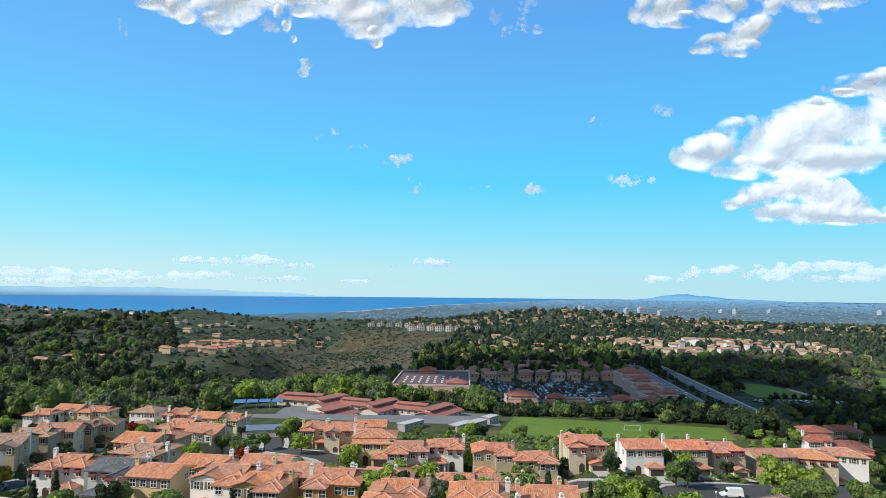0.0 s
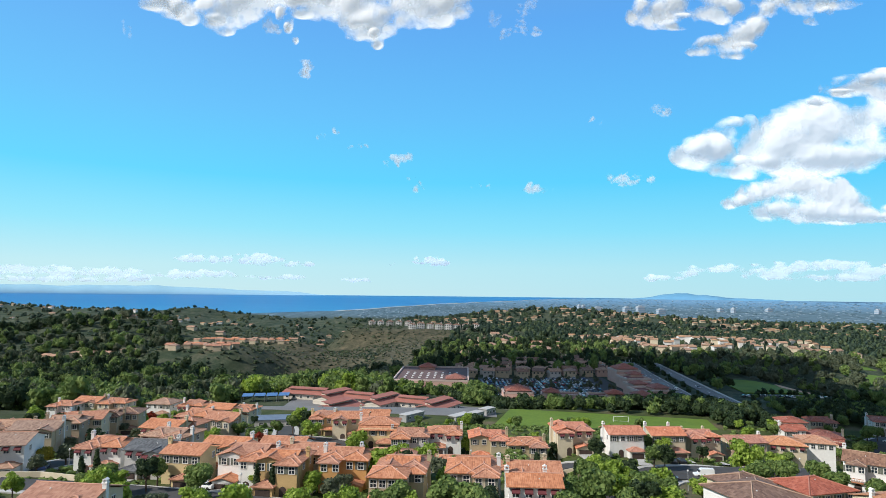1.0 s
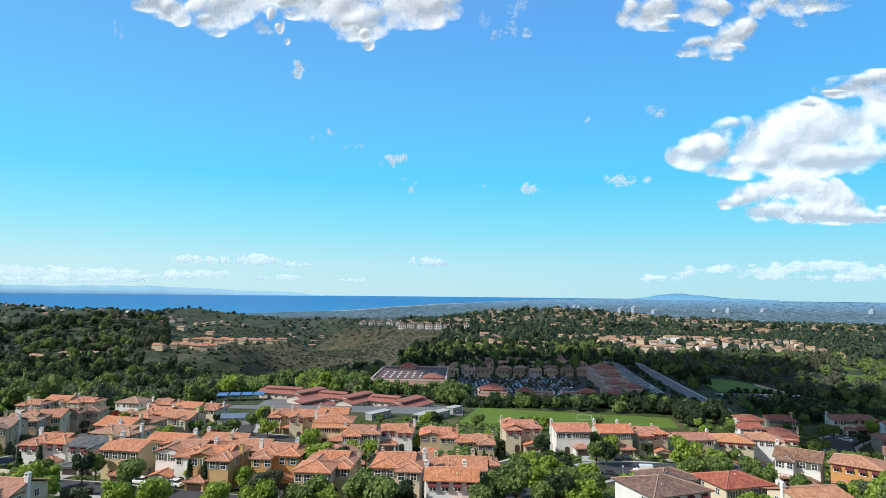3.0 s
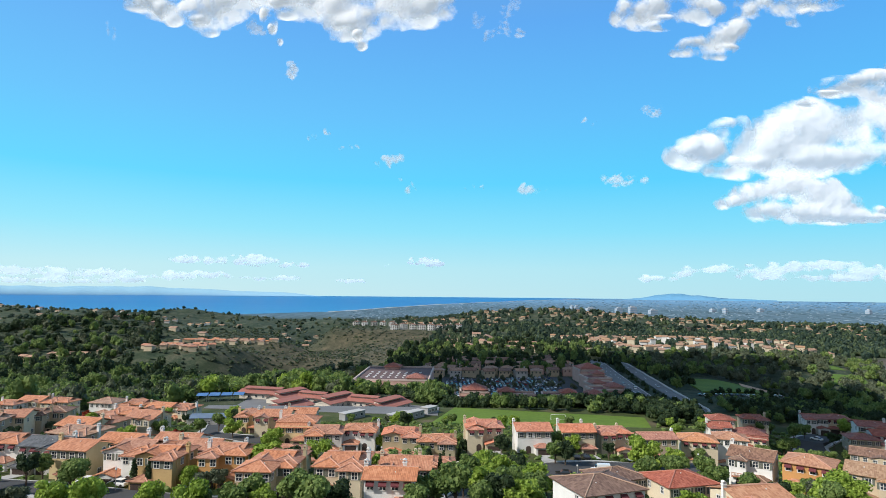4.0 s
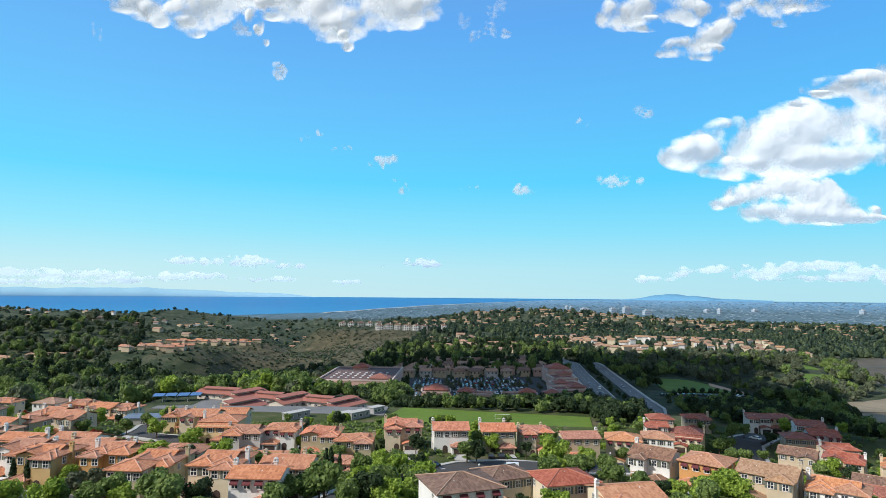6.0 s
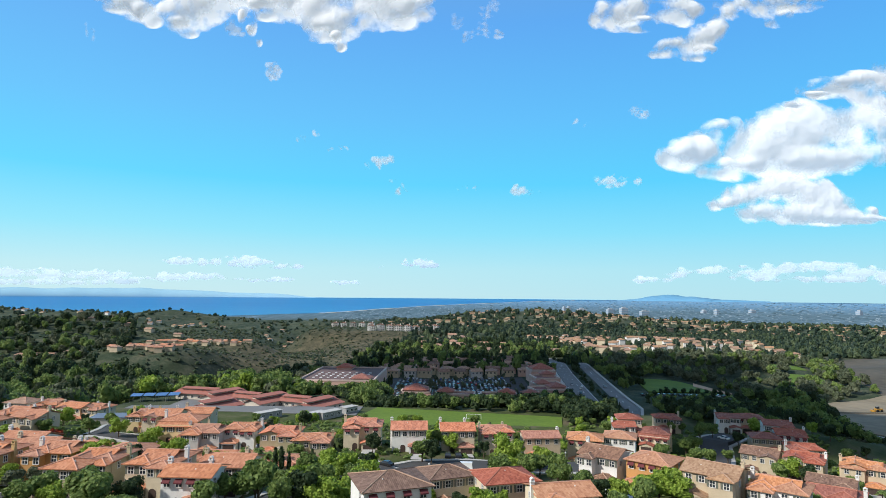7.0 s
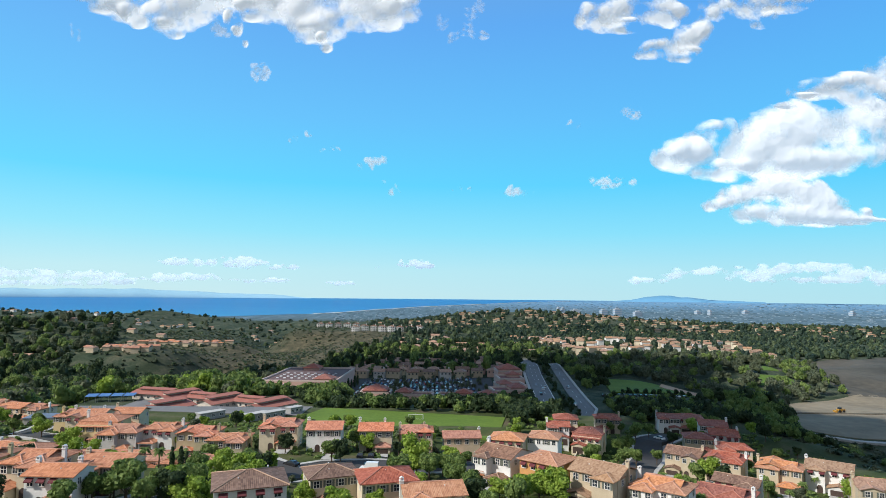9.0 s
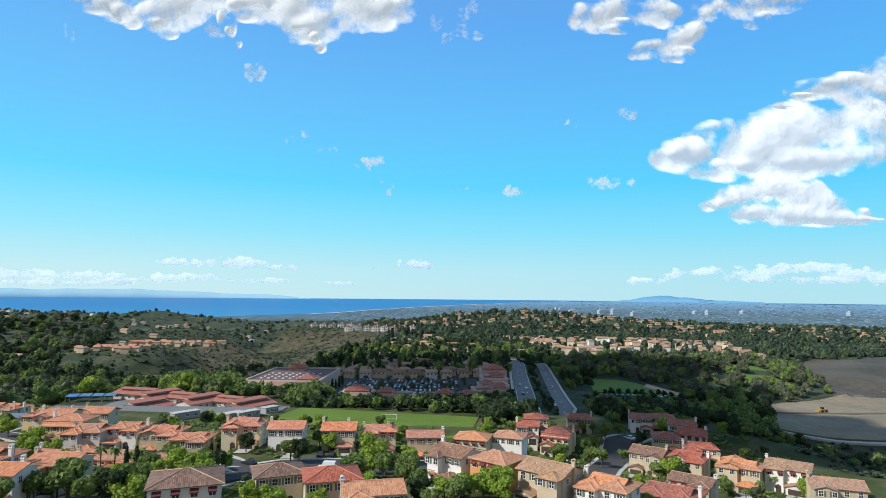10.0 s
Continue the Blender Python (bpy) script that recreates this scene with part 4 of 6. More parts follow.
house(-13.8, 185.8, 12, 10, 2, "olive", "terracotta", "a")
house(0.8, 190.4, 12, 11, 2, "cream", "coral", "a")
house(15.2, 186.0, 11, 10, 3, "white", "coral", "e", 7.0)
house(30.0, 193.0, 11, 10, 3, "cream", "coral", "e", 7.0)
house(42.5, 197.0, 11, 10, 3, "cream", "coral", "a", 7.6)
house(57.0, 198.5, 12.5, 9.5, 4, "tan", "coral", "e", 7.6)
house(73.0, 203.5, 12, 11, -15, "cream", "orange", "c", 8.6)
house(86.0, 208.0, 11, 10, -20, "white", "orange", "c", 10.2)
house(101.6, 249.1, 10, 9, -8, "cream", "red", "c")
house(122.9, 265.2, 11, 9, -8, "cream", "red", "a")
house(97.0, 241.2, 9, 8, -8, "white", "red", "b")
house(109.2, 239.5, 12, 11, -25, "cream", "red", "d")
house(66.2, 153.5, 10.5, 10.5, -38, "white", "brown", "w")
house(76.2, 146.8, 11, 10.5, -40, "orange", "orange", "c")
house(87.6, 140.0, 12.5, 11, -40, "sand", "tan", "b")
house(150.6, 267.0, 10, 9, -15, "white", "red", "b")
house(159.6, 266.2, 11, 10, -15, "cream", "red", "c")
house(160.8, 247.2, 11, 10, -15, "white", "red", "b")
house(150.4, 236.6, 11, 10, -15, "sand", "red", "c")
house(161.4, 239.4, 11, 10, -15, "white", "red", "b")
house(158.8, 225.8, 12, 11, -12, "cream", "red", "a")
house(134.5, 209.1, 12, 11, -36, "sand", "brown", "b")
house(144.8, 201.1, 12, 11, -36, "sand", "red", "a")
house(156.0, 189.0, 13, 11, -36, "sand", "orange", "a")
house(170.0, 187.0, 13, 11, -38, "white", "tan", "b")
house(171.8, 168.2, 14, 10, -20, "sand", "clay", "b")
house(100.0, 135.2, 12, 11, -38, "white", "orange", "a")
house(117.7, 145.6, 14, 12, -38, "cream", "red", "a")
house(132.4, 168.2, 12, 9, -38, "sand", "brown", "b")
house(38.5, 131.0, 12.5, 11, 15, "cream", "red", "c", 7.0)
house(48.5, 120.5, 12.5, 10, 12, "cream", "orange", "b")
house(15.8, 110.0, 13, 12, 20, "white", "brown", "c", 7.0)
house(26.0, 135.0, 11.5, 10, 22, "cream", "brown", "c", 7.0)

# ---- school ----
M_SCHOOLROOF = mottled("red_metal_roof", (0.28, 0.105, 0.08), (0.36, 0.15, 0.115), 0.2, 3, 0.8)
M_SCHOOLWALL = mottled("pale_school_wall", (0.50, 0.45, 0.38), (0.62, 0.57, 0.49), 0.3, 4)
M_FLATROOF = mottled("pale_flat_roof", (0.36, 0.35, 0.34), (0.47, 0.46, 0.44), 0.15, 2, 0.9)
BLOCKS = []


def strip_windows(parent, w, y, z, turn, n, hgt=1.3):
    for k in range(n):
        add_window(parent, -w / 2 + w * (k + 0.5) / n if turn == 0 else y, y if turn == 0 else -w / 2 + w * (k + 0.5) / n, z, turn, 1.6, hgt, shutters=False)


def hall(x, y, w, d, turn, h=3.5, kind="x"):
    """A low school wing with a shallow red roof and a raised clerestory along its middle."""
    z = ground_z(x, y)
    BLOCKS.append((x, y, max(w, d) * 0.62))
    ob = thing("school_building", pose(x, y, z, 0, 0, turn), "low pale school wing with a shallow dark red roof", "school building", "school wings")
    part("wall", Shape().box(-w / 2, w / 2, -d / 2, d / 2, -3, h), M_SCHOOLWALL, ob)
    s, caps, top = roof_shape(-w / 2, w / 2, -d / 2, d / 2, h + 0.2, 0.26, "x", 1.2)
    part("roof", s, M_SCHOOLROOF, ob)
    for q in (-w / 2, w / 2):
        g = Shape()
        g.v = [(q + o, a, b) for o in (-0.1, 0.1) for a, b in ((-d / 2, h - 0.2), (d / 2, h - 0.2), (0, h + d / 2 * 0.26))]
        g.f = [(0, 1, 2), (5, 4, 3), (1, 4, 5, 2), (3, 0, 2, 5)]
        part("gable", g, M_SCHOOLWALL, ob)
    part("clerestory", Shape().box(-w * 0.42, w * 0.42, -d * 0.1, d * 0.12, top - 0.6, top + 0.9), M_SCHOOLWALL, ob)
    s2 = Shape()
    a, b = w * 0.45, d * 0.22
    s2.face((-a, -b, top + 0.75), (a, -b, top + 0.75), (a, b, top + 1.35), (-a, b, top + 1.35))
    s2.face((-a, b, top + 1.2), (a, b, top + 1.2), (a, -b, top + 0.6), (-a, -b, top + 0.6))
    s2.face((-a, -b, top + 0.6), (a, -b, top + 0.6), (a, -b, top + 0.75), (-a, -b, top + 0.75))
    part("upper_roof", s2, M_SCHOOLROOF, ob)
    strip_windows(ob, w, -d / 2, 1.8, 0, max(3, int(w / 4)))
    return ob


for hx, hy, hw, hd, ht in ((-100, 352, 24, 13, 58), (-71, 339, 24, 13, 58), (-41, 327, 24, 13, 58), (-93, 320, 21, 15, 58), (-118, 362, 27, 10, -14), (-86, 349, 20, 8, -22), (-55, 338, 20, 8, -22)):
    hall(hx, hy, hw, hd, ht)
flat_block_spots = ((-31, 269, 11, 4), (-25, 273, 11, 4), (-18, 284, 7, 4), (-52, 271, 12, 4))


def flat_block(x, y, w, d, h, turn, wall, roof, label, name="portable_classroom", category="building", group="portable classrooms", windows=3):
    z = ground_z(x, y)
    BLOCKS.append((x, y, max(w, d) * 0.6))
    ob = thing(name, pose(x, y, z, 0, 0, turn), label, category, group)
    part("wall", Shape().box(-w / 2, w / 2, -d / 2, d / 2, -3, h), wall, ob)
    s = Shape().box(-w / 2 - 0.3, w / 2 + 0.3, -d / 2 - 0.3, d / 2 + 0.3, h, h + 0.25)
    part("roof", s, roof, ob)
    if windows:
        strip_windows(ob, w, -d / 2, h * 0.55, 0, windows, 1.0)
    return ob


for px, py, pw, pd in flat_block_spots:
    flat_block(px, py, pw, pd, 2.9, 52, M_METAL, M_FLATROOF, "grey portable classroom with a pale flat roof")
flat_block(-103, 239, 15, 9, 3.4, 10, WALLS["grey"], mottled("blue_grey_roof", (0.10, 0.14, 0.20), (0.16, 0.21, 0.28), 0.3, 3), "low grey shed with a blue-grey flat roof", "shed", "shed", "")
for i in range(4):
    c = thing("shade_canopy", pose(-150 + i * 6.5, 350 + i * 1.5, ground_z(-150 + i * 6.5, 350 + i * 1.5), 0, 0, 10), "blue fabric shade canopy on thin posts", "canopy", "blue canopies")
    s = Shape()
    s.face((-3, -3, 3.4), (3, -3, 3.4), (3, 3, 4.2), (-3, 3, 4.2))
    s.face((-3, 3, 4.1), (3, 3, 4.1), (3, -3, 3.3), (-3, -3, 3.3))
    part("fabric", s, mottled("blue_fabric", (0.05, 0.13, 0.30), (0.10, 0.22, 0.42), 0.4, 3), c)
    for a in (-2.8, 2.8):
        for b in (-2.8, 2.8):
            part("pole", Shape().bar((a, b, -2), (a, b, 3.4), 0.08), M_METAL, c)

# ---- shopping centre ----
M_PARAPET = mottled("pale_rose_parapet", (0.50, 0.38, 0.33), (0.60, 0.47, 0.41), 0.3, 4)
M_DARKFLAT = mottled("dull_brown_flat_roof", (0.105, 0.068, 0.062), (0.155, 0.098, 0.09), 0.15, 2)
M_REDFLAT = mottled("red_flat_roof", (0.17, 0.075, 0.065), (0.24, 0.11, 0.095), 0.15, 2)


def store(x, y, w, d, h, turn, wall, flat, label, tower=None, skylights=0, doors=4):
    """A flat-roofed shop with a parapet; tower: a hipped entrance tower (x, y, w)."""
    z = ground_z(x, y)
    BLOCKS.append((x, y, max(w, d) * 0.55))
    ob = thing("store", pose(x, y, z, 0, 0, turn), label, "shop", "shopping centre")
    part("wall", Shape().box(-w / 2, w / 2, -d / 2, d / 2, -4, h), wall, ob)
    part("roof", Shape().box(-w / 2 + 0.5, w / 2 - 0.5, -d / 2 + 0.5, d / 2 - 0.5, h, h + 0.12), flat, ob)
    p = Shape()
    for a, b, c, e in ((-w / 2, w / 2, -d / 2, -d / 2 + 0.6), (-w / 2, w / 2, d / 2 - 0.6, d / 2), (-w / 2, -w / 2 + 0.6, -d / 2, d / 2), (w / 2 - 0.6, w / 2, -d / 2, d / 2)):
        p.box(a - 0.15, b + 0.15, c - 0.15, e + 0.15, h, h + 1.1)
    part("parapet", p, M_PARAPET, ob)
    for k in range(skylights):
        i, j = k % 8, k // 8
        part("skylight", cut_box(-w * 0.38 + i * w * 0.1, -w * 0.38 + i * w * 0.1 + 1.6, -d * 0.3 + j * d * 0.12, -d * 0.3 + j * d * 0.12 + 1.6, h + 0.12, h + 0.6), M_LINE, ob)
    for k in range(doors):
        q = -w / 2 + w * (k + 0.5) / doors
        part("shop_window", cut_box(q - w / doors * 0.3, q + w / doors * 0.3, -d / 2 - 0.06, -d / 2 + 0.1, 0.2, min(3.6, h * 0.55)), M_GLASS, ob)
        part("shop_awning", Shape().box(q - w / doors * 0.34, q + w / doors * 0.34, -d / 2 - 1.2, -d / 2 - 0.05, min(3.8, h * 0.6), min(4.0, h * 0.6 + 0.2)), M_REDFLAT, ob)
    if tower:
        for tx, ty, tw in tower:
            part("tower", Shape().box(tx - tw / 2, tx + tw / 2, ty - tw / 2, ty + tw / 2, 0, h + 2.2), wall, ob)
            s, caps, top = roof_shape(tx - tw / 2, tx + tw / 2, ty - tw / 2, ty + tw / 2, h + 2.2, 0.42, "hip", 1.0)
            part("tower_roof", s, ROOFS["red"], ob)
    return ob


store(-46, 452, 52, 74, 10.5, -2, WALLS["pink"], M_DARKFLAT, "large rose stucco supermarket with skylights on its flat roof", tower=((-6, 30, 12), (17, -30, 12)), skylights=32)
store(-66, 415, 22, 30, 8, -2, WALLS["pink"], M_FLATROOF, "rose stucco shop wing with a pale flat roof", doors=2)
store(104, 482, 19, 22, 9, 4, WALLS["pink"], M_REDFLAT, "rose stucco shop with a hipped red tower", tower=((0, 0, 16),))
store(102, 452, 18, 21, 7.5, 6, WALLS["pink"], M_REDFLAT, "rose stucco shop with a red flat roof", tower=((4, 8, 9),))
store(99, 423, 19, 20, 7, 8, WALLS["pink"], M_REDFLAT, "rose stucco shop with red roof and parapet", tower=((-5, -4, 9),))
store(94, 395, 21, 17, 6.5, 10, WALLS["pink"], M_REDFLAT, "rose stucco shop at the end of the row", tower=((6, 0, 10),))
store(9, 391, 19, 15, 5, 0, WALLS["pink"], M_REDFLAT, "small rose restaurant with a hipped red roof", tower=((0, 0, 14),))
store(34, 378, 24, 11, 4.6, -6, WALLS["pink"], M_REDFLAT, "low rose stucco shop row", tower=((-6, 0, 9),), doors=5)
store(60, 372, 22, 11, 4.6, -6, WALLS["pink"], M_REDFLAT, "low rose stucco shop row with tiled tower", tower=((5, 0, 9),), doors=5)
store(78, 360, 14, 12, 4.6, -8, WALLS["pink"], M_REDFLAT, "low rose stucco corner shop", tower=((0, 0, 10),), doors=3)

# ---- small houses on the hills beyond ----
FAR = []


def far_house(x, y, w, d, turn, wall, roof, h=5.6):
    z = ground_z(x, y)
    FAR.append((x, y, max(w, d) * 0.5))
    ob = thing("hill_house", pose(x, y, z, 0, 0, turn), f"{wall} stucco house with a {ROOF_WORDS[roof]} roof on the hill", "house", "houses on the hills")
    part("wall", Shape().box(-w / 2, w / 2, -d / 2, d / 2, -4, h), WALLS[wall], ob)
    s, caps, top = roof_shape(-w / 2, w / 2, -d / 2, d / 2, h, 0.4, "hip" if (int(x) + int(y)) % 2 else "x", 0.5)
    part("roof", s, ROOFS[roof], ob)
    for k in range(3 if y < 640 or h == 8.0 else 0):
        part("window", WINDOW_PANE[(1.1, 1.3)], None, ob, at=pose(-w / 2 + w * (k + 0.5) / 3, -d / 2 - 0.03, h - 1.6))
    if (int(x * 3) + int(y)) % 3 and y < 640:
        part("chimney", Shape().box(w * 0.3, w * 0.3 + 1, -0.5, 0.5, h, top + 1.2), WALLS[wall], ob)
    return ob


def apartment(x, y, w, turn, h):
    """A tall pale block of flats on the crest, stepped at its gable ends, with rows of windows and balconies."""
    z = ground_z(x, y)
    FAR.append((x, y, w * 0.55))
    ob = thing("apartment_house", pose(x, y, z, 0, 0, turn), "tall pale stucco apartment house on the hill crest", "apartment house", "apartment houses")
    wall = WALLS[("grey", "white", "white")[int(abs(x)) % 3]]
    part("wall", Shape().box(-w / 2, w / 2, -5, 5, -6, h).box(-w * 0.36, w * 0.02, -6.5, -4.9, -6, h + 0.4), wall, ob)
    part("roof", roof_shape(-w / 2, w / 2, -5, 5, h, 0.45, "hip", 0.5)[0], ROOFS["brown"], ob)
    part("gable_roof", roof_shape(-w * 0.36, w * 0.02, -6.5, -2, h + 0.4, 0.5, "y", 0.4)[0], ROOFS["brown"], ob)
    for j in range(3):
        for k in range(4):
            wx = -w * 0.4 + k * w * 0.26
            wy = -6.5 if -w * 0.36 < wx < w * 0.02 else -5
            part("window", Shape().box(wx - 0.7, wx + 0.7, wy - 0.08, wy + 0.1, h - 2.6 - j * 3.1, h - 0.9 - j * 3.1), M_GLASS, ob)
        part("balcony", Shape().box(w * 0.1, w * 0.34, -6.2, -4.95, h - 3.3 - j * 3.1, h - 2.3 - j * 3.1), wall, ob)
    part("chimney", Shape().box(w * 0.2, w * 0.2 + 1.2, -0.6, 0.6, h, h + 3.6), wall, ob)
    return ob


rng = random.Random(5)
# terraces behind the car park
for row, (y, n) in enumerate(((511, 10), (530, 10), (553, 10), (582, 9), (618, 9))):
    for k in range(n):
        far_house(-30 + k * 14 + rng.uniform(-2, 2) + row * 3, y + rng.uniform(-3, 3), rng.uniform(9, 12), 9, rng.uniform(-12, 12), rng.choice(("sand", "grey", "tan", "pink")), rng.choice(("brown", "clay")), 5.8)
# crest of the hill
for k in range(5):
    apartment(-172 + k * 17 + rng.uniform(-1, 1), 1110 + rng.uniform(-4, 4), rng.uniform(11, 13), rng.uniform(-14, 14), 7.0)
for k in range(8):
    apartment(-92 + k * 15 + rng.uniform(-1, 1), 1010 + 8 * math.sin(k * 1.1), rng.uniform(11, 14), rng.uniform(-14, 14), rng.uniform(7.5, 9))
# orange roofs on the spur across the canyon
for k in range(18):
    far_house(-350 + (k % 9) * 8.5 + rng.uniform(-3, 3), 690 + (k // 9) * 22 + rng.uniform(-10, 10), rng.uniform(7, 11), 8, rng.uniform(-25, 25), "sand", rng.choice(("clay", "terracotta", "terracotta")), 4.5)
for k in range(34):
    far_house(-385 + (k % 17) * 8 + rng.uniform(-3, 3), 858 + (k // 17) * 22 + rng.uniform(-11, 11), rng.uniform(6, 9), 7, rng.uniform(-25, 25), "sand", rng.choice(("clay", "terracotta", "orange")), 4.0)
# villas among the trees of the valley
for k in range(16):
    far_house(-505 + (k % 8) * 15 + rng.uniform(-4, 4), 670 + (k // 8) * 40 + rng.uniform(-6, 6), rng.uniform(9, 12), 9, rng.uniform(-25, 25), rng.choice(("sand", "tan")), "clay", 4.5)
# estate past the park
for k in range(175):
    far_house(rng.uniform(170, 440), rng.uniform(690, 1000), rng.uniform(6.5, 10), 8.5, rng.uniform(-25, 25), rng.choice(("cream", "white", "white", "cream")), rng.choice(("tan", "tan", "clay")), 9.0)
for k in range(40):
    far_house(rng.uniform(-20, 240), rng.uniform(660, 960), rng.uniform(11, 14), 11, rng.uniform(-25, 25), rng.choice(("tan", "sand", "cream")), "clay", 6.0)
# villas along the far ridges, half lost among trees
for k in range(44):
    x = rng.uniform(-1350, -250)
    far_house(x, 1150 + abs(x) * 0.3 + rng.uniform(-40, 260), rng.uniform(8, 15), 9, rng.uniform(-15, 15), rng.choice(("cream", "sand", "white", "grey")), rng.choice(("clay", "tan", "tan")), 4.5)
for k in range(9):
    far_house(-720 + k * 40 + rng.uniform(-8, 8), 960 + rng.uniform(-25, 25), rng.uniform(9, 14), 9, rng.uniform(-15, 15), rng.choice(("tan", "sand")), "clay", 4.5)
# paved schoolyard
patch("schoolyard", ((-126, 290), (-14, 278), (-12, 338), (-126, 370)), M_ROAD, 0.25, "grey paved schoolyard between the wings", "yard", cells=22)

# ---- vehicles ----
def car_paint(name, c):
    m, n, l, b = material(name, 0.25)
    r = n.new("ShaderNodeObjectInfo").outputs["Random"]
    h = n.new("ShaderNodeHueSaturation")
    h.inputs["Color"].default_value = (*c, 1)
    l.new(calc(n, l, "MULTIPLY_ADD", r, 0.4, 0.8), h.inputs["Value"])
    l.new(h.outputs[0], b.inputs["Base Color"])
    b.inputs["Coat Weight"].default_value = 0.5
    return m


M_TYRE = mottled("tyre_rubber", (0.015, 0.015, 0.015), (0.03, 0.03, 0.03), 3, 20)
PAINTS = {"white": (0.75, 0.75, 0.74), "silver": (0.45, 0.46, 0.48), "black": (0.02, 0.02, 0.022), "blue": (0.04, 0.08, 0.20), "red": (0.28, 0.03, 0.025), "grey": (0.14, 0.145, 0.15)}


def car_proto(colour, van=False):
    """A saloon or a van out of a lofted body; the nose points along local y."""
    ob = new("van" if van else "car")
    L, W = (5.2, 1.95) if van else (4.5, 1.8)
    prof = [(-0.5, 0.35, 0.75), (-0.48, 0.3, 0.95), (-0.2, 0.28, 1.0), (0.2, 0.28, 0.95), (0.46, 0.3, 0.8), (0.5, 0.35, 0.65)]
    s = Shape()
    for y, z0, z1 in prof:
        for x, z in ((-0.5, z0), (-0.52, (z0 + z1) / 2), (-0.47, z1), (0.47, z1), (0.52, (z0 + z1) / 2), (0.5, z0)):
            s.v.append((x * W, y * L, z))
    for i in range(5):
        s.f += [(6 * i + j, 6 * i + (j + 1) % 6, 6 * i + 6 + (j + 1) % 6, 6 * i + 6 + j) for j in range(6)]
    s.f += [tuple(range(5, -1, -1)), tuple(range(30, 36))]
    roof_at = (2.03, 2.1, -0.47, 0.16) if van else (1.38, 1.45, -0.28, 0.08)
    s.box(-0.38 * W, 0.38 * W, roof_at[2] * L, roof_at[3] * L, roof_at[0], roof_at[1])
    part("body", s, car_paint(colour + "_paint", PAINTS[colour]), ob)
    h = 2.1 if van else 1.45
    a0, a1, b0, b1 = (-0.48, 0.3, -0.47, 0.16) if van else (-0.4, 0.22, -0.28, 0.08)
    c = Shape()
    c.v = [(-0.47 * W, a0 * L, 0.9), (0.47 * W, a0 * L, 0.9), (0.47 * W, a1 * L, 0.9), (-0.47 * W, a1 * L, 0.9), (-0.39 * W, b0 * L, h - 0.06), (0.39 * W, b0 * L, h - 0.06), (0.39 * W, b1 * L, h - 0.06), (-0.39 * W, b1 * L, h - 0.06)]
    c.f = [(0, 1, 5, 4), (1, 2, 6, 5), (2, 3, 7, 6), (3, 0, 4, 7), (4, 5, 6, 7)]
    cab = part("cabin", c, M_GLASS if not van else bpy.data.materials[colour + "_paint"], ob)
    if van:
        part("windscreen", Shape().box(-0.4 * W, 0.4 * W, 0.2 * L, 0.27 * L, 1.15, 1.75), M_GLASS, cab)
    for y in (-0.3, 0.3):
        for x in (-1, 1):
            w = Shape()
            for k in (0, 1):
                for i in range(10):
                    t = 2 * math.pi * i / 10
                    w.v.append((x * (0.52 - 0.12 * k) * W, y * L + 0.32 * math.cos(t), 0.32 + 0.32 * math.sin(t)))
            w.f = [(i, (i + 1) % 10, 10 + (i + 1) % 10, 10 + i) for i in range(10)] + [tuple(range(10)), tuple(range(19, 9, -1))]
            part("wheel", w, M_TYRE, ob)
    return tagged(ob, f"{colour} {'van' if van else 'saloon car'} parked on dark asphalt", "van" if van else "car", "parked cars")


CARS = {k: car_proto(k) for k in PAINTS}
VAN = car_proto("white", True)
CAR_USED = set()


def park(kind, x, y, turn, lift=0.3):
    src = VAN if kind == "van" else CARS[kind]
    m = pose(x, y, ground_z(x, y) + lift, 0, 0, turn)
    if src.name not in CAR_USED:
        CAR_USED.add(src.name)
        src.matrix_basis = m
        return src
    return copy_thing(src, m)


rng = random.Random(8)
for row in range(8):
    for side in (-1, 1):
        for k in range(26):
            x = -8 + k * 3.3 + rng.uniform(-0.2, 0.2)
            y = 408 + row * 12.4 + side * 2.7
            if rng.random() < 0.68 and y < 502 and not any((x - a) ** 2 + (y - b) ** 2 < (r * 0.9) ** 2 for a, b, r in BLOCKS):
                park(rng.choice(("white", "white", "silver", "silver", "grey", "black", "blue", "red")), x, y, rng.choice((0, 180)))
# on the road and the streets
for kind, x, y, t in (("white", 122, 422, -6), ("white", 124.5, 430, -6), ("silver", 120, 441, 174), ("black", 117, 400, 172), ("white", 109.5, 346, 165), ("grey", 135, 505, -8), ("white", 131, 362, -12), ("silver", 141, 430, 172)):
    park(kind, x, y, t, 0.55)
for kind, x, y, t in (("van", 31, 166, 85), ("black", 27, 178, 0), ("black", 30, 179, 2), ("silver", 45, 152, 70), ("white", -88, 131, 80), ("white", -80, 129, 75), ("black", 20, 161, 80), ("blue", -134, 150, 20), ("white", 66, 134, 160), ("silver", 62, 137, 30), ("white", 139, 246, 30), ("black", 104, 196, 10), ("white", -71, 184, 0), ("black", 10, 165, 60)):
    park(kind, x, y, t, 0.2)
for k in range(16):
    park(rng.choice(("white", "silver", "black", "grey")), 158 + k * 3.6, 402 + rng.uniform(-0.5, 0.5), 0, 0.35)
for ob in (*CARS.values(), VAN):
    if ob.name not in CAR_USED:
        for o in (*ob.children_recursive, ob):
            bpy.data.objects.remove(o)

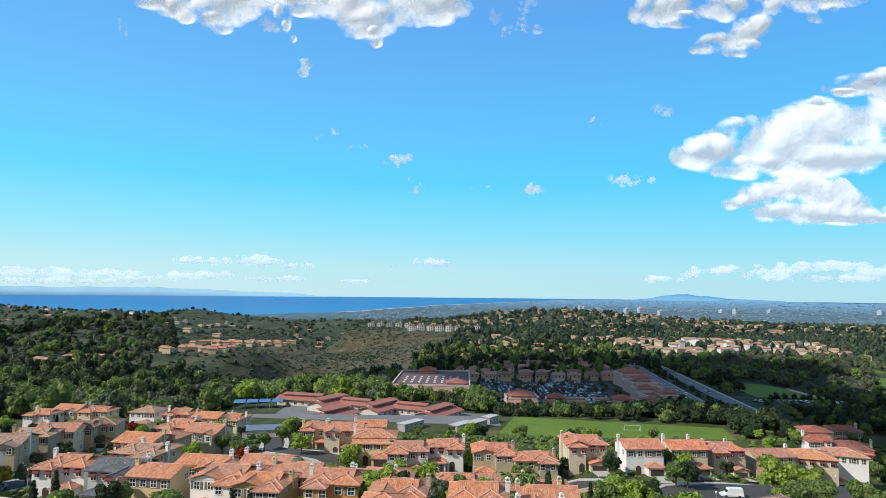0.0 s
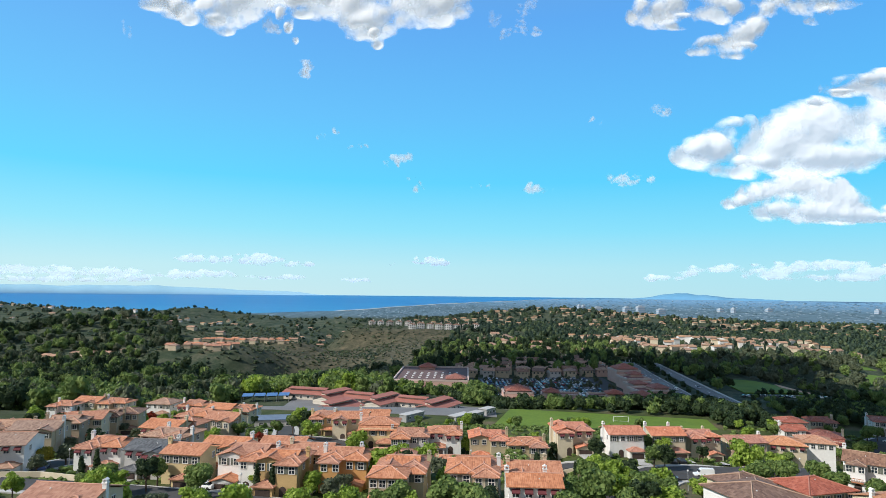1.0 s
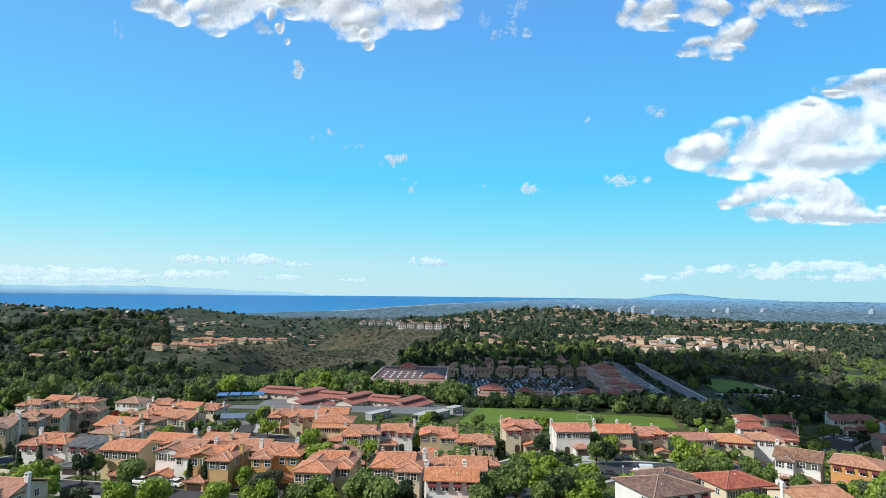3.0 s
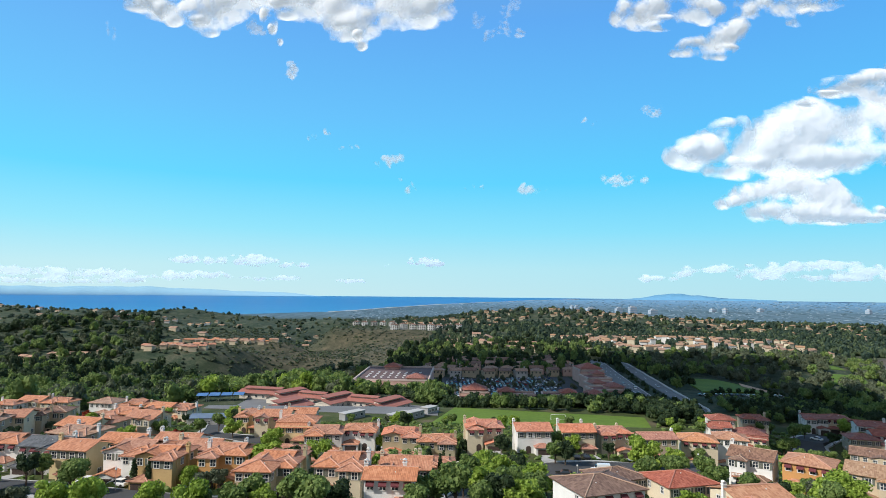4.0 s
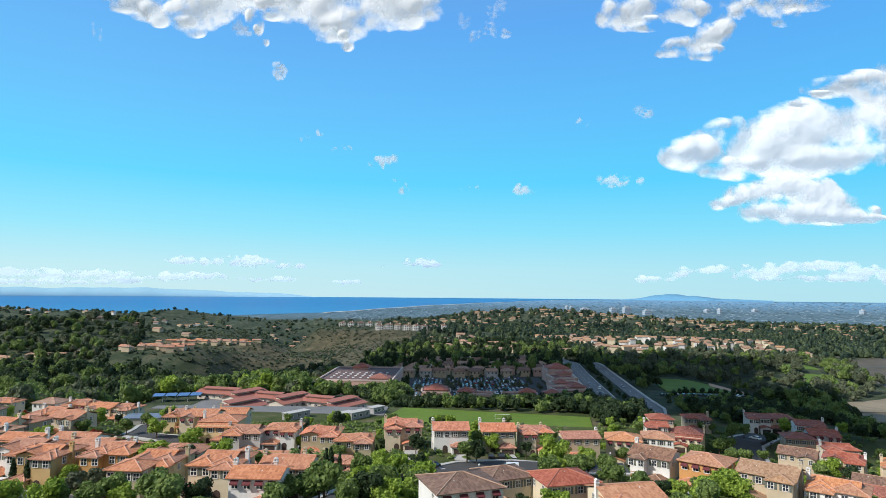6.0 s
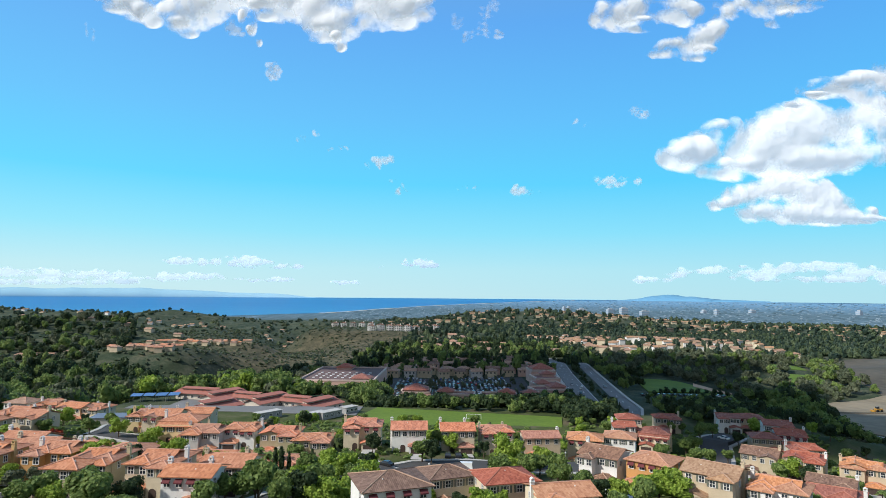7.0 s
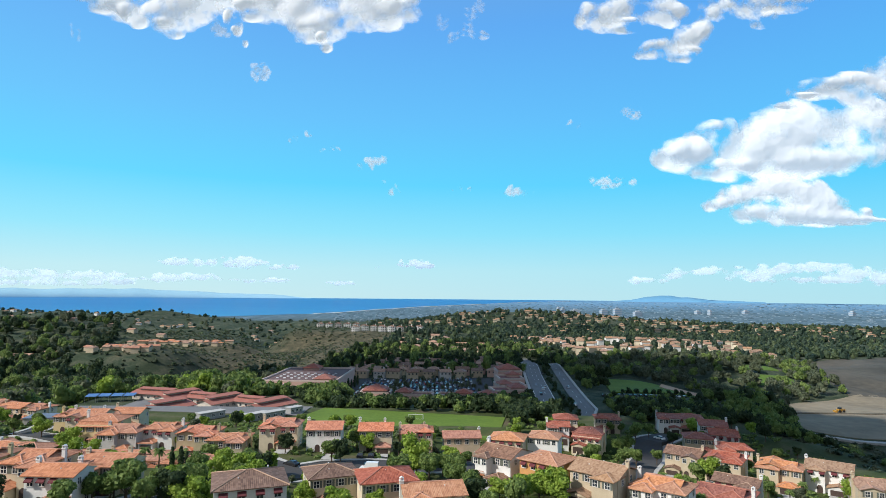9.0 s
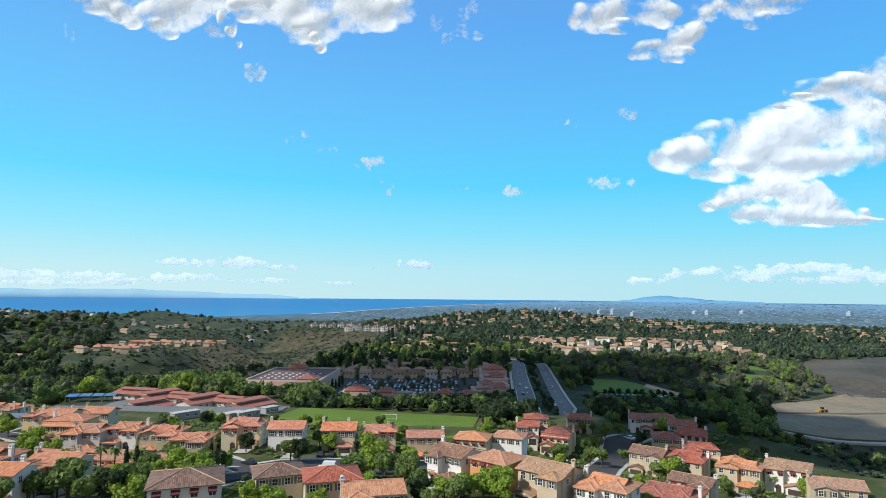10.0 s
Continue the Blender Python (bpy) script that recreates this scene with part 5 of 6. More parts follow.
# yellow earth mover on the graded field
digger = thing("wheel_loader", pose(334, 430, ground_z(334, 430) + 0.3, 0, 0, 100), "yellow wheel loader on bare earth", "loader")
M_YELLOW = mottled("yellow_paint", (0.36, 0.19, 0.03), (0.46, 0.25, 0.05), 0.5, 5, 0.5)
part("body", Shape().box(-1.3, 1.3, -3.2, 2.0, 0.9, 2.3), M_YELLOW, digger)
part("cab", Shape().box(-0.9, 0.9, -0.6, 1.2, 2.3, 3.7), M_GLASS, digger)
part("bucket", Shape().box(-1.6, 1.6, 3.2, 4.4, 0.2, 1.4), M_YELLOW, digger)
part("arm", Shape().bar((0, 1.5, 2.0), (0, 3.4, 0.9), 0.25), M_YELLOW, digger)
for x in (-1.35, 1.35):
    for y in (-2.0, 1.4):
        w = Shape()
        for k in (0, 1):
            for i in range(12):
                t = 2 * math.pi * i / 12
                w.v.append((x + (k - 0.5) * 0.7, y + 0.85 * math.cos(t), 0.85 + 0.85 * math.sin(t)))
        w.f = [(i, (i + 1) % 12, 12 + (i + 1) % 12, 12 + i) for i in range(12)] + [tuple(range(12)), tuple(range(23, 11, -1))]
        part("wheel", w, M_TYRE, digger)

# ---- the town on the plain ----
def office(x, y, w, d, h, label):
    z = ground_z(x, y)
    ob = thing("office_tower", pose(x, y, z, 0, 0, 12), label, "tower block", "office towers")
    part("wall", Shape().box(-w / 2, w / 2, -d / 2, d / 2, -5, h), mottled("pale_tower", (0.36, 0.40, 0.44), (0.44, 0.48, 0.52), 0.02, 0.3), ob)
    for k in range(int(h / 9)):
        part("window_band", Shape().box(-w / 2 - 0.5, w / 2 + 0.5, -d / 2 - 0.5, d / 2 + 0.5, 4 + k * 9, 8 + k * 9), mottled("tower_glass", (0.22, 0.32, 0.42), (0.28, 0.38, 0.48), 0.02, 0.3, 0.3), ob)
    part("roof", Shape().box(-w / 4, w / 4, -d / 4, d / 4, h, h + 5), bpy.data.materials["pale_tower"], ob)


def at_bearing(px, r):
    a = math.atan((px - 784) / 1059)
    return r * math.sin(a), r * math.cos(a)


for px, r, w, h in ((1040, 3000, 40, 26), (1090, 3000, 30, 28), (1114, 3040, 34, 32), (1150, 3020, 36, 20), (1008, 3300, 14, 20), (1016, 3320, 14, 18), (1277, 3200, 10, 22), (1530, 3400, 16, 18), (1255, 3300, 22, 12), (1340, 3400, 26, 12)):
    office(*at_bearing(px, r), w, 24, h, "pale office tower far off on the hazy plain")

rng = random.Random(17)
# both colours are shifted to blue to carry the haze over the plain
for name, n, mat, size in (("town_blocks", 2400, mottled("haze_tinted_blocks", (0.21, 0.29, 0.35), (0.36, 0.43, 0.47), 0.01, 0.05), (2, 8, 0.5, 1.7)), ("town_groves", 2800, mottled("haze_tinted_groves", (0.065, 0.115, 0.14), (0.09, 0.15, 0.18), 0.01, 0.05), (4, 13, 0.5, 1.8))):
    s = Shape()
    for _ in range(n):
        a, r = radians(rng.uniform(-9, 46)), 2200 + 2400 * rng.random() ** 1.3
        if math.degrees(a) < 20 and r > shore_r(math.degrees(a)) - 30:
            continue
        x, y = r * math.sin(a), r * math.cos(a)
        z = ground_z(x, y)
        w, d, h = rng.uniform(*size[:2]), rng.uniform(8, 20), rng.uniform(*size[2:])
        s.box(x - w / 2, x + w / 2, y - d / 2, y + d / 2, z - 2, z + h)
    tagged(new(name, s.mesh(name, mat)), "countless low pale haze-tinted buildings and groves on the plain", "buildings", kind="stuff")
# roofs among the trees of the far rise
for name, mat in (("hill_roofs", ROOFS["tan"]), ("hill_walls", WALLS["cream"])):
    q = random.Random(23)
    s = Shape()
    for _ in range(650):
        x, y = q.uniform(-120, 1400), q.uniform(1150, 2150)
        w, d, t = q.uniform(8, 15), q.uniform(7, 10), q.uniform(-0.3, 0.3)
        z = ground_z(x, y)
        if name == "hill_walls":
            s.box(x - w / 2, x + w / 2, y - d / 2, y + d / 2, z - 3, z + 5.5)
        else:
            s.face((x - w / 2 - 1, y - d / 2 - 1, z + 5.3), (x + w / 2 + 1, y - d / 2 - 1, z + 5.3), (x + w / 2 - 2, y, z + 7.2), (x - w / 2 + 2, y, z + 7.2))
            s.face((x + w / 2 + 1, y + d / 2 + 1, z + 5.3), (x - w / 2 - 1, y + d / 2 + 1, z + 5.3), (x - w / 2 + 2, y, z + 7.2), (x + w / 2 - 2, y, z + 7.2))
            s.face((x - w / 2 - 1, y + d / 2 + 1, z + 5.3), (x - w / 2 - 1, y - d / 2 - 1, z + 5.3), (x - w / 2 + 2, y, z + 7.2))
            s.face((x + w / 2 + 1, y - d / 2 - 1, z + 5.3), (x + w / 2 + 1, y + d / 2 + 1, z + 5.3), (x + w / 2 - 2, y, z + 7.2))
    tagged(new(name, s.mesh(name, mat)), "pale house roofs among far trees", "buildings", kind="stuff")

# ---- park and roadside details ----
for corners in GREENS:
    patch("park_green", corners, M_LAWN, 0.35, "bright green lawn among park trees", "lawn", cells=6)
ribbon("path", [(250, 425), (285, 440), (300, 470), (318, 500), (330, 540)], 2.4, M_CONCRETE, 0.4, "pale concrete path curving through the park", "path")
ribbon("track", [(246, 350), (300, 346), (360, 342), (440, 350), (520, 372)], 4.5, M_CONCRETE, 0.6, "pale service road beside the graded earth", "track")
ribbon("track", [(300, 430), (350, 420), (430, 440), (520, 430)], 4.0, mottled("dark_track", (0.09, 0.075, 0.05), (0.13, 0.105, 0.07), 0.05, 1), 0.6, "dark wheel track over the graded earth", "track")

court = thing("park_pavilion", pose(286, 470, ground_z(286, 470), 0, 0, 8), "open park pavilion with a pale blue-green roof", "pavilion")
part("roof", roof_shape(-9, 9, -4, 4, 3.0, 0.2, "x", 0.6)[0], mottled("pale_green_roof", (0.26, 0.34, 0.34), (0.36, 0.44, 0.44), 0.3, 3, 0.6), court)
for a in (-8, 0, 8):
    for b_ in (-3.5, 3.5):
        part("post", Shape().bar((a, b_, -1), (a, b_, 3.1), 0.12), M_METAL, court)


def street_lamp(x, y, h=6.0, label="black street lamp with a pale globe"):
    ob = thing("street_lamp", pose(x, y, ground_z(x, y)), label, "street lamp", "street lamps")
    part("pole", Shape().tube([((0, 0, -0.5), 0.12), ((0, 0, 0.6), 0.09), ((0, 0, h), 0.05)], 6), M_METAL, ob)
    s = Shape().tube([((0, 0, h - 0.05), 0.10), ((0, 0, h + 0.12), 0.24), ((0, 0, h + 0.35), 0.22), ((0, 0, h + 0.5), 0.05)], 8)
    part("globe", s, M_LINE, ob)


for x, y in ((9, 146), (22, 154), (40, 156), (-78, 124), (-50, 119), (104, 200), (-128, 150), (60, 172), (-30, 182), (-62, 187)):
    street_lamp(x, y, 4.6)
for x, y in ((96, 330), (103, 372), (110, 420), (120, 480), (128, 540)):
    street_lamp(x, y, 9.0, "tall grey lamp beside the main road")

# garden walls along the lower street
for path in ([(-150, 138), (-128, 140), (-112, 134)], [(96, 214), (104, 236), (112, 250)], [(4, 164), (-20, 168), (-48, 170)]):
    ribbon("garden_wall", path, 0.35, WALLS["cream"], 1.6, "cream stucco garden wall", "wall")

# ---- trees ----
def crown_lobes(seed, r, h, n):
    q = random.Random(seed)
    out = [((0, 0, h), r * 0.8)]
    for k in range(n):
        a = 2.4 * k + q.uniform(-0.5, 0.5)
        out.append(((math.cos(a) * r * q.uniform(0.35, 0.65), math.sin(a) * r * q.uniform(0.35, 0.65), h + r * q.uniform(-0.45, 0.65)), r * q.uniform(0.38, 0.6)))
    return out


def tree_proto(seed, leaf, r=3.0, h=4.5, leaves=1350, size=0.38, word="round leafy"):
    ob = new("tree")
    q = random.Random(seed)
    t = Shape().tube([((0, 0, -0.6), 0.28), ((0.05, 0, h * 0.35), 0.2), ((0.1, 0.05, h * 0.8), 0.14)], 7)
    for k in range(4):
        a = 1.6 * k + q.uniform(0, 0.6)
        t.bar((0.05, 0, h * q.uniform(0.35, 0.55)), (math.cos(a) * r * 0.5, math.sin(a) * r * 0.5, h * q.uniform(0.8, 1.0)), 0.08)
    part("trunk", t, M_BARK, ob)
    lobes = crown_lobes(seed, r, h, 9)
    v, f = blob_arrays(seed, lobes, leaves, size)
    cv, cf = core_arrays(lobes, seed, 0.78, 0.22)
    part("crown", mesh_of("crown", [(v, f, 0), (cv, cf, 0)], [M_LEAF[leaf]]), None, ob)
    tagged(ob, f"{word} tree with a {leaf} crown beside the houses" if leaf not in ("red", "gold") else f"tree with an autumn {leaf} crown", "tree", "garden trees")
    return ob


def cypress_proto(seed):
    ob = new("cypress")
    part("trunk", Shape().tube([((0, 0, -0.6), 0.16), ((0, 0, 1.0), 0.14)], 6), M_BARK, ob)
    lobes = [((0, 0, 0.7 + 0.62 * k), 0.72 * (1 - (k / 9.5) ** 2) ** 0.5 * (0.75 + 0.25 * min(1, k))) for k in range(9)]
    v, f = blob_arrays(seed, lobes, 420, 0.3)
    cv, cf = core_arrays(lobes, seed, 0.85, 0.15)
    part("crown", mesh_of("crown", [(v, f, 0), (cv, cf, 0)], [M_LEAF["dark"]]), None, ob)
    return tagged(ob, "slender dark green columnar cypress", "tree", "cypresses")


def palm_proto(seed):
    ob = new("palm")
    q = random.Random(seed)
    h = 6.0
    part("trunk", Shape().tube([((0, 0, -0.6), 0.26), ((0.1, 0, h * 0.5), 0.2), ((0.05, 0, h), 0.22)], 7), M_BARK, ob)
    s = Shape()
    for k in range(34):
        a, up = 2.4 * k, q.uniform(-0.3, 1.1)
        d = Vector((math.cos(a), math.sin(a), 0))
        side = Vector((-d.y, d.x, 0))
        base = Vector((0.05, 0, h))
        prev = None
        for i in range(5):
            u = i / 4
            p = base + d * (2.3 * u * math.cos(up * 0.6)) + Vector((0, 0, 2.3 * (math.sin(up) * u - 0.75 * u * u)))
            wd = 0.42 * math.sin(math.pi * min(0.97, u * 0.85 + 0.12))
            row = (p - side * wd - Vector((0, 0, wd * 0.6)), p, p + side * wd - Vector((0, 0, wd * 0.6)))
            if prev:
                s.face(*[tuple(x) for x in (prev[0], prev[1], row[1], row[0])])
                s.face(*[tuple(x) for x in (prev[1], prev[2], row[2], row[1])])
            prev = row
    part("crown", s, M_LEAF["green"], ob)
    return tagged(ob, "palm with arching green fronds", "tree", "palms")


PROTO = {
    "bright": [tree_proto(1, "bright"), tree_proto(2, "bright", 3.4, 4.2)],
    "green": [tree_proto(3, "green"), tree_proto(4, "green", 2.6, 4.6)],
    "dark": [tree_proto(5, "dark", 3.2, 4.4), tree_proto(6, "dark", 2.6, 5.2)],
    "grey": [tree_proto(7, "grey", 2.7, 3.8, 800, 0.36, "airy")],
    "red": [tree_proto(8, "red", 3.2, 4.2)],
    "gold": [tree_proto(9, "gold", 2.4, 3.4)],
    "cypress": [cypress_proto(10)],
    "palm": [palm_proto(11)],
}
USED = set()
PLANTED = []


def plant(kind, x, y, scale=1.0, turn=None):
    q = random.Random(int(x * 31 + y * 17))
    src = q.choice(PROTO[kind])
    s = scale * q.uniform(0.9, 1.1)
    m = pose(x, y, ground_z(x, y), 0, 0, q.uniform(0, 360)) @ Matrix.Diagonal((s, s, s * q.uniform(0.92, 1.1), 1))
    PLANTED.append((x, y, 2.2 * scale))
    if src.name not in USED:
        USED.add(src.name)
        src.matrix_basis = m
        return src
    ob = copy_thing(src, Matrix.Identity(4))
    ob.matrix_basis = m
    return ob

# ---- woods and hill trees, too many to count ----
def free(x, y, pad=0.0):
    if inside(x, y, FIELD) or inside(x, y, LOT) or inside(x, y, PARK) or inside(x, y, DIRT) or inside(x, y, DIRT_TWO) or any(inside(x, y, g) for g in GREENS) or inside(x, y, ((-132, 268), (-14, 262), (-12, 340), (-66, 360), (-128, 376))):
        return False
    if near_line(x, y, ROAD, 9 + pad) or near_line(x, y, ROAD_TWO, 7.5 + pad):
        return False
    for q in (HOUSES, BLOCKS, FAR):
        for hx, hy, hr in q:
            if (x - hx) ** 2 + (y - hy) ** 2 < (hr + pad) ** 2:
                return False
    return not any(near_line(x, y, path, wd / 2 + 2 + pad) for _, path, wd in STREETS)


TREE_SHAPES = []
for k in range(7):
    lb = crown_lobes(40 + k, 1.0, 1.05, 5)
    v, f = blob_arrays(60 + k, lb, 220, 0.155)
    cv, cf = core_arrays(lb, 80 + k, 0.82, 0.25)
    TREE_SHAPES.append(((v, f), (cv, cf)))
BUSH_SHAPES = []
for k in range(6):
    lb = crown_lobes(140 + k, 1.0, 0.55, 2)
    v, f = blob_arrays(160 + k, lb, 22, 0.42)
    cv, cf = core_arrays(lb, 180 + k, 0.95, 0.3)
    BUSH_SHAPES.append(((v, f), (cv, cf)))


def wood(name, label, spots, leaf, shapes):
    """Many trees as one mesh; spots: x, y, radius, height factor."""
    q = np.random.RandomState(len(spots))
    quads, tris, k = [], [], 0
    vs = []
    for x, y, r, tall in spots:
        (v, f), (cv, cf) = shapes[q.randint(len(shapes))]
        a = q.uniform(0, 6.28)
        c, s = math.cos(a), math.sin(a)
        rot = np.array(((c, s, 0), (-s, c, 0), (0, 0, 1))) * r
        z = ground_z(x, y) - 0.15 * r
        both = np.concatenate((v, cv)) @ rot * np.array((1, 1, tall)) + np.array((x, y, z))
        vs.append(both)
        quads += (f + k).tolist()
        tris += (cf + k + len(v)).tolist()
        k += len(both)
    if not vs:
        return
    m = bpy.data.meshes.new(name)
    m.from_pydata(np.concatenate(vs).tolist(), [], quads + tris)
    m.materials.append(M_LEAF[leaf])
    return tagged(new(name, m), label, "trees", kind="stuff")


rng = random.Random(11)
spots = {k: [] for k in ("green", "dark", "grey", "bright", "far", "fargreen", "scrub", "gold", "hedge")}


def scatter(n, x0, x1, y0, y1, r0, r1, mix, tall=(1.0, 1.4), pad=0.0, keep=None):
    for _ in range(n):
        x, y = rng.uniform(x0, x1), rng.uniform(y0, y1)
        if (keep and not keep(x, y)) or not free(x, y, pad):
            continue
        spots[rng.choice(mix)].append((x, y, rng.uniform(r0, r1), rng.uniform(*tall)))


# valley wood behind the houses
scatter(1300, -480, -70, 285, 520, 3.0, 7.2, ("green", "green", "green", "dark", "grey"), pad=0, keep=lambda x, y: not (x > -160 and 285 < y < 366) and x > -0.95 * y - 60)
scatter(380, -700, -215, 500, 640, 3.5, 7.5, ("dark", "green", "dark"), tall=(1.0, 1.7), keep=lambda x, y: x > -0.95 * y - 60)
scatter(160, -165, -55, 362, 470, 3.5, 6.0, ("green", "green", "bright"))
scatter(200, -165, -80, 470, 580, 3.0, 5.0, ("green", "grey", "dark"))
# tall groves on the far side of the valley
scatter(620, -900, -330, 700, 1050, 4.0, 7.5, ("dark", "green", "dark", "grey"), tall=(0.9, 1.5), keep=lambda x, y: x < -0.46 * y - 20 and x > -0.85 * y - 60)
scatter(170, -560, -370, 610, 700, 3.0, 5.0, ("dark", "green", "grey"), tall=(1.0, 1.8))
scatter(110, -125, -10, 362, 410, 2.6, 4.0, ("green", "green", "dark"))
# belt between the field and the shops
scatter(330, -20, 106, 276, 352, 2.4, 3.6, ("dark", "dark", "green"), keep=lambda x, y: y > 299 - 0.22 * x)
scatter(80, -30, -8, 342, 400, 2.6, 4.0, ("green", "green", "dark"))
# round the road, the park and above the dry creek
scatter(260, 142, 225, 268, 345, 2.2, 3.4, ("dark", "dark", "green"))
scatter(60, 150, 240, 345, 396, 1.5, 2.2, ("dark", "green"), tall=(1.0, 1.2))
for k in range(13):
    spots["dark"].append((176 + k * 5.2 + rng.uniform(-1, 1), 418 + rng.uniform(-1.5, 1.5), rng.uniform(1.7, 2.3), 1.2))
scatter(150, 80, 106, 258, 345, 2.4, 3.8, ("dark",))
scatter(700, 205, 320, 255, 560, 3.2, 6.0, ("dark", "green", "green"), keep=lambda x, y: 226 + max(0, (300 - y)) < x < 56 + 0.565 * y and y < 400)
scatter(330, 150, 430, 505, 690, 3.0, 5.6, ("green", "grey", "grey"))
scatter(46, 258, 330, 420, 520, 3.6, 6.4, ("grey", "grey", "green"))
scatter(90, 290, 410, 470, 680, 4.0, 6.0, ("grey", "grey", "green"))
for (ax, ay), (bx, by) in zip(ROAD[2:], ROAD_TWO[1:]):
    for k in range(10):
        f = rng.random()
        spots["dark"].append(((ax + bx) / 2 + 0.5 + rng.uniform(-1.2, 1.2), (ay + by) / 2 + rng.uniform(-28, 28), rng.uniform(1.0, 2.0), 1.3))
scatter(150, 100, 190, 430, 640, 2.4, 4.0, ("dark", "dark", "green"), tall=(1.2, 1.8))
scatter(160, 84, 112, 325, 400, 2.0, 3.2, ("dark", "green"))
scatter(700, -70, 180, 520, 800, 3.0, 5.0, ("dark", "dark", "green"), tall=(1.0, 1.9))
for k in range(70):
    x, y = rng.uniform(-8, 86), 414 + 12.4 * rng.randint(0, 7) + rng.uniform(-1, 1)
    spots["grey"].append((x, y, rng.uniform(1.2, 1.9), 1.5))
# trees over the estate and the long rise behind it
scatter(1800, 140, 700, 660, 1200, 2.8, 5.0, ("far", "far", "fargreen"), tall=(1.0, 2.0))
scatter(1500, -30, 420, 800, 1500, 3.0, 5.5, ("far", "far", "fargreen"), tall=(1.0, 1.9))
scatter(2600, -150, 1500, 1150, 2150, 4.0, 8.0, ("far", "far", "fargreen"), tall=(0.9, 1.5))
scatter(900, 420, 1300, 560, 1200, 3.5, 6.0, ("far", "far", "fargreen"))
# scrub and groves on the ridges across the canyon
scatter(1500, -900, -120, 560, 1150, 1.2, 3.0, ("fargreen", "scrub", "scrub"), tall=(0.6, 1.0))
scatter(5200, -800, -110, 560, 1250, 1.1, 2.6, ("scrub", "fargreen", "far", "scrub"), tall=(0.45, 0.8))
scatter(420, -1900, -100, 1250, 2050, 3.0, 7.5, ("far", "far", "fargreen"), tall=(0.6, 1.1))
scatter(1500, -200, 60, 680, 990, 0.8, 1.9, ("scrub", "scrub", "far"), tall=(0.5, 0.9))
scatter(500, -1300, -250, 1100, 1500, 2.0, 4.0, ("far", "fargreen", "scrub"), tall=(0.5, 0.9))
scatter(160, -760, -420, 700, 1250, 2.5, 5.5, ("far", "far", "fargreen"), tall=(0.7, 1.3))
scatter(420, -1500, -250, 1250, 1800, 3.0, 6.0, ("far", "fargreen", "scrub"), tall=(0.7, 1.2))
scatter(1300, 205, 420, 110, 345, 0.8, 2.2, ("scrub", "scrub", "far"), tall=(0.5, 0.9))
scatter(90, 190, 330, 215, 345, 1.8, 3.2, ("dark", "green"), tall=(0.7, 1.1))
scatter(160, 190, 300, 150, 300, 2.2, 3.6, ("dark", "green"), keep=lambda x, y: x < 56 + 0.565 * y)

# ---- garden trees ----
def grove(kind, spots):
    for x, y, s in spots:
        if not any((x - hx) ** 2 + (y - hy) ** 2 < (hr * 0.8) ** 2 for hx, hy, hr in HOUSES):
            plant(kind, x, y, 0.88 * s)


grove("red", [(-94, 187, 1.3), (-153, 241.6, 0.8)])
grove("gold", [(-135.5, 152.4, 0.9)])
grove("cypress", [(-184.7, 284, 0.9), (-139.7, 243.3, 0.9), (-144, 242.6, 0.9), (-75.6, 126.4, 1.1), (-72.3, 126.2, 1.1), (-13.7, 161.1, 0.9), (-11.1, 164.4, 0.9), (-9.9, 168.9, 0.9), (-6.8, 182.4, 0.9), (-4.6, 158.8, 0.9), (-206.7, 264.7, 0.9), (-195.2, 264.5, 0.9), (-116, 140.6, 1.2), (-111.6, 127.4, 1.2), (-137.6, 259.5, 0.9), (-119, 223.2, 0.9), (-15.6, 149.8, 1.1), (-15.2, 154.1, 1.1), (-11.6, 173.7, 1.1), (-12.5, 151, 0.8)])
grove("palm", [(-21.1, 162.8, 1), (-17.9, 160.9, 1), (-15.7, 169.2, 1), (58.5, 236.2, 0.8), (-4.8, 204, 0.7), (-24.3, 154.1, 0.95), (-21, 154.5, 0.95), (148.1, 184.1, 0.9), (155.3, 176.6, 0.8), (163.6, 184.1, 0.8), (148.8, 172, 0.7)])
grove("bright", [(-146, 220.3, 0.95), (-80.8, 200.4, 0.95), (-64.4, 187.7, 1.1), (-68.8, 179.1, 0.9), (-52, 165.4, 0.7), (-107, 183.4, 0.9), (-43.6, 108, 0.95), (-2.5, 135.3, 0.95), (-0, 144.4, 0.95), (2.8, 151.4, 0.95), (7.1, 153.7, 0.95), (8.1, 134.9, 0.95), (2.2, 115.7, 0.95), (5.6, 119.9, 0.95), (11.4, 137.4, 0.8), (24.7, 214.7, 0.8), (43.4, 167.8, 1.3), (40.4, 162.2, 0.6), (66.5, 125.6, 1.1), (-110, 180.2, 0.8), (-50.8, 133.6, 1.3), (53.4, 171.6, 0.95), (44, 162.7, 0.8), (71.3, 130.5, 0.95), (80.2, 213.8, 0.95), (2, 127.6, 0.95), (-2, 146.8, 0.95), (1.8, 148.7, 0.95), (21.5, 128.9, 0.95), (173.4, 176.5, 0.95)])
grove("bright", [(167.7, 174, 0.95), (-184.5, 220.9, 1.1), (-136.1, 215.4, 0.95), (-100.5, 118.8, 0.95), (-96, 112.5, 0.95), (-3.7, 125.9, 1.2), (5.9, 146.6, 0.95), (-121.3, 121.6, 0.8)])
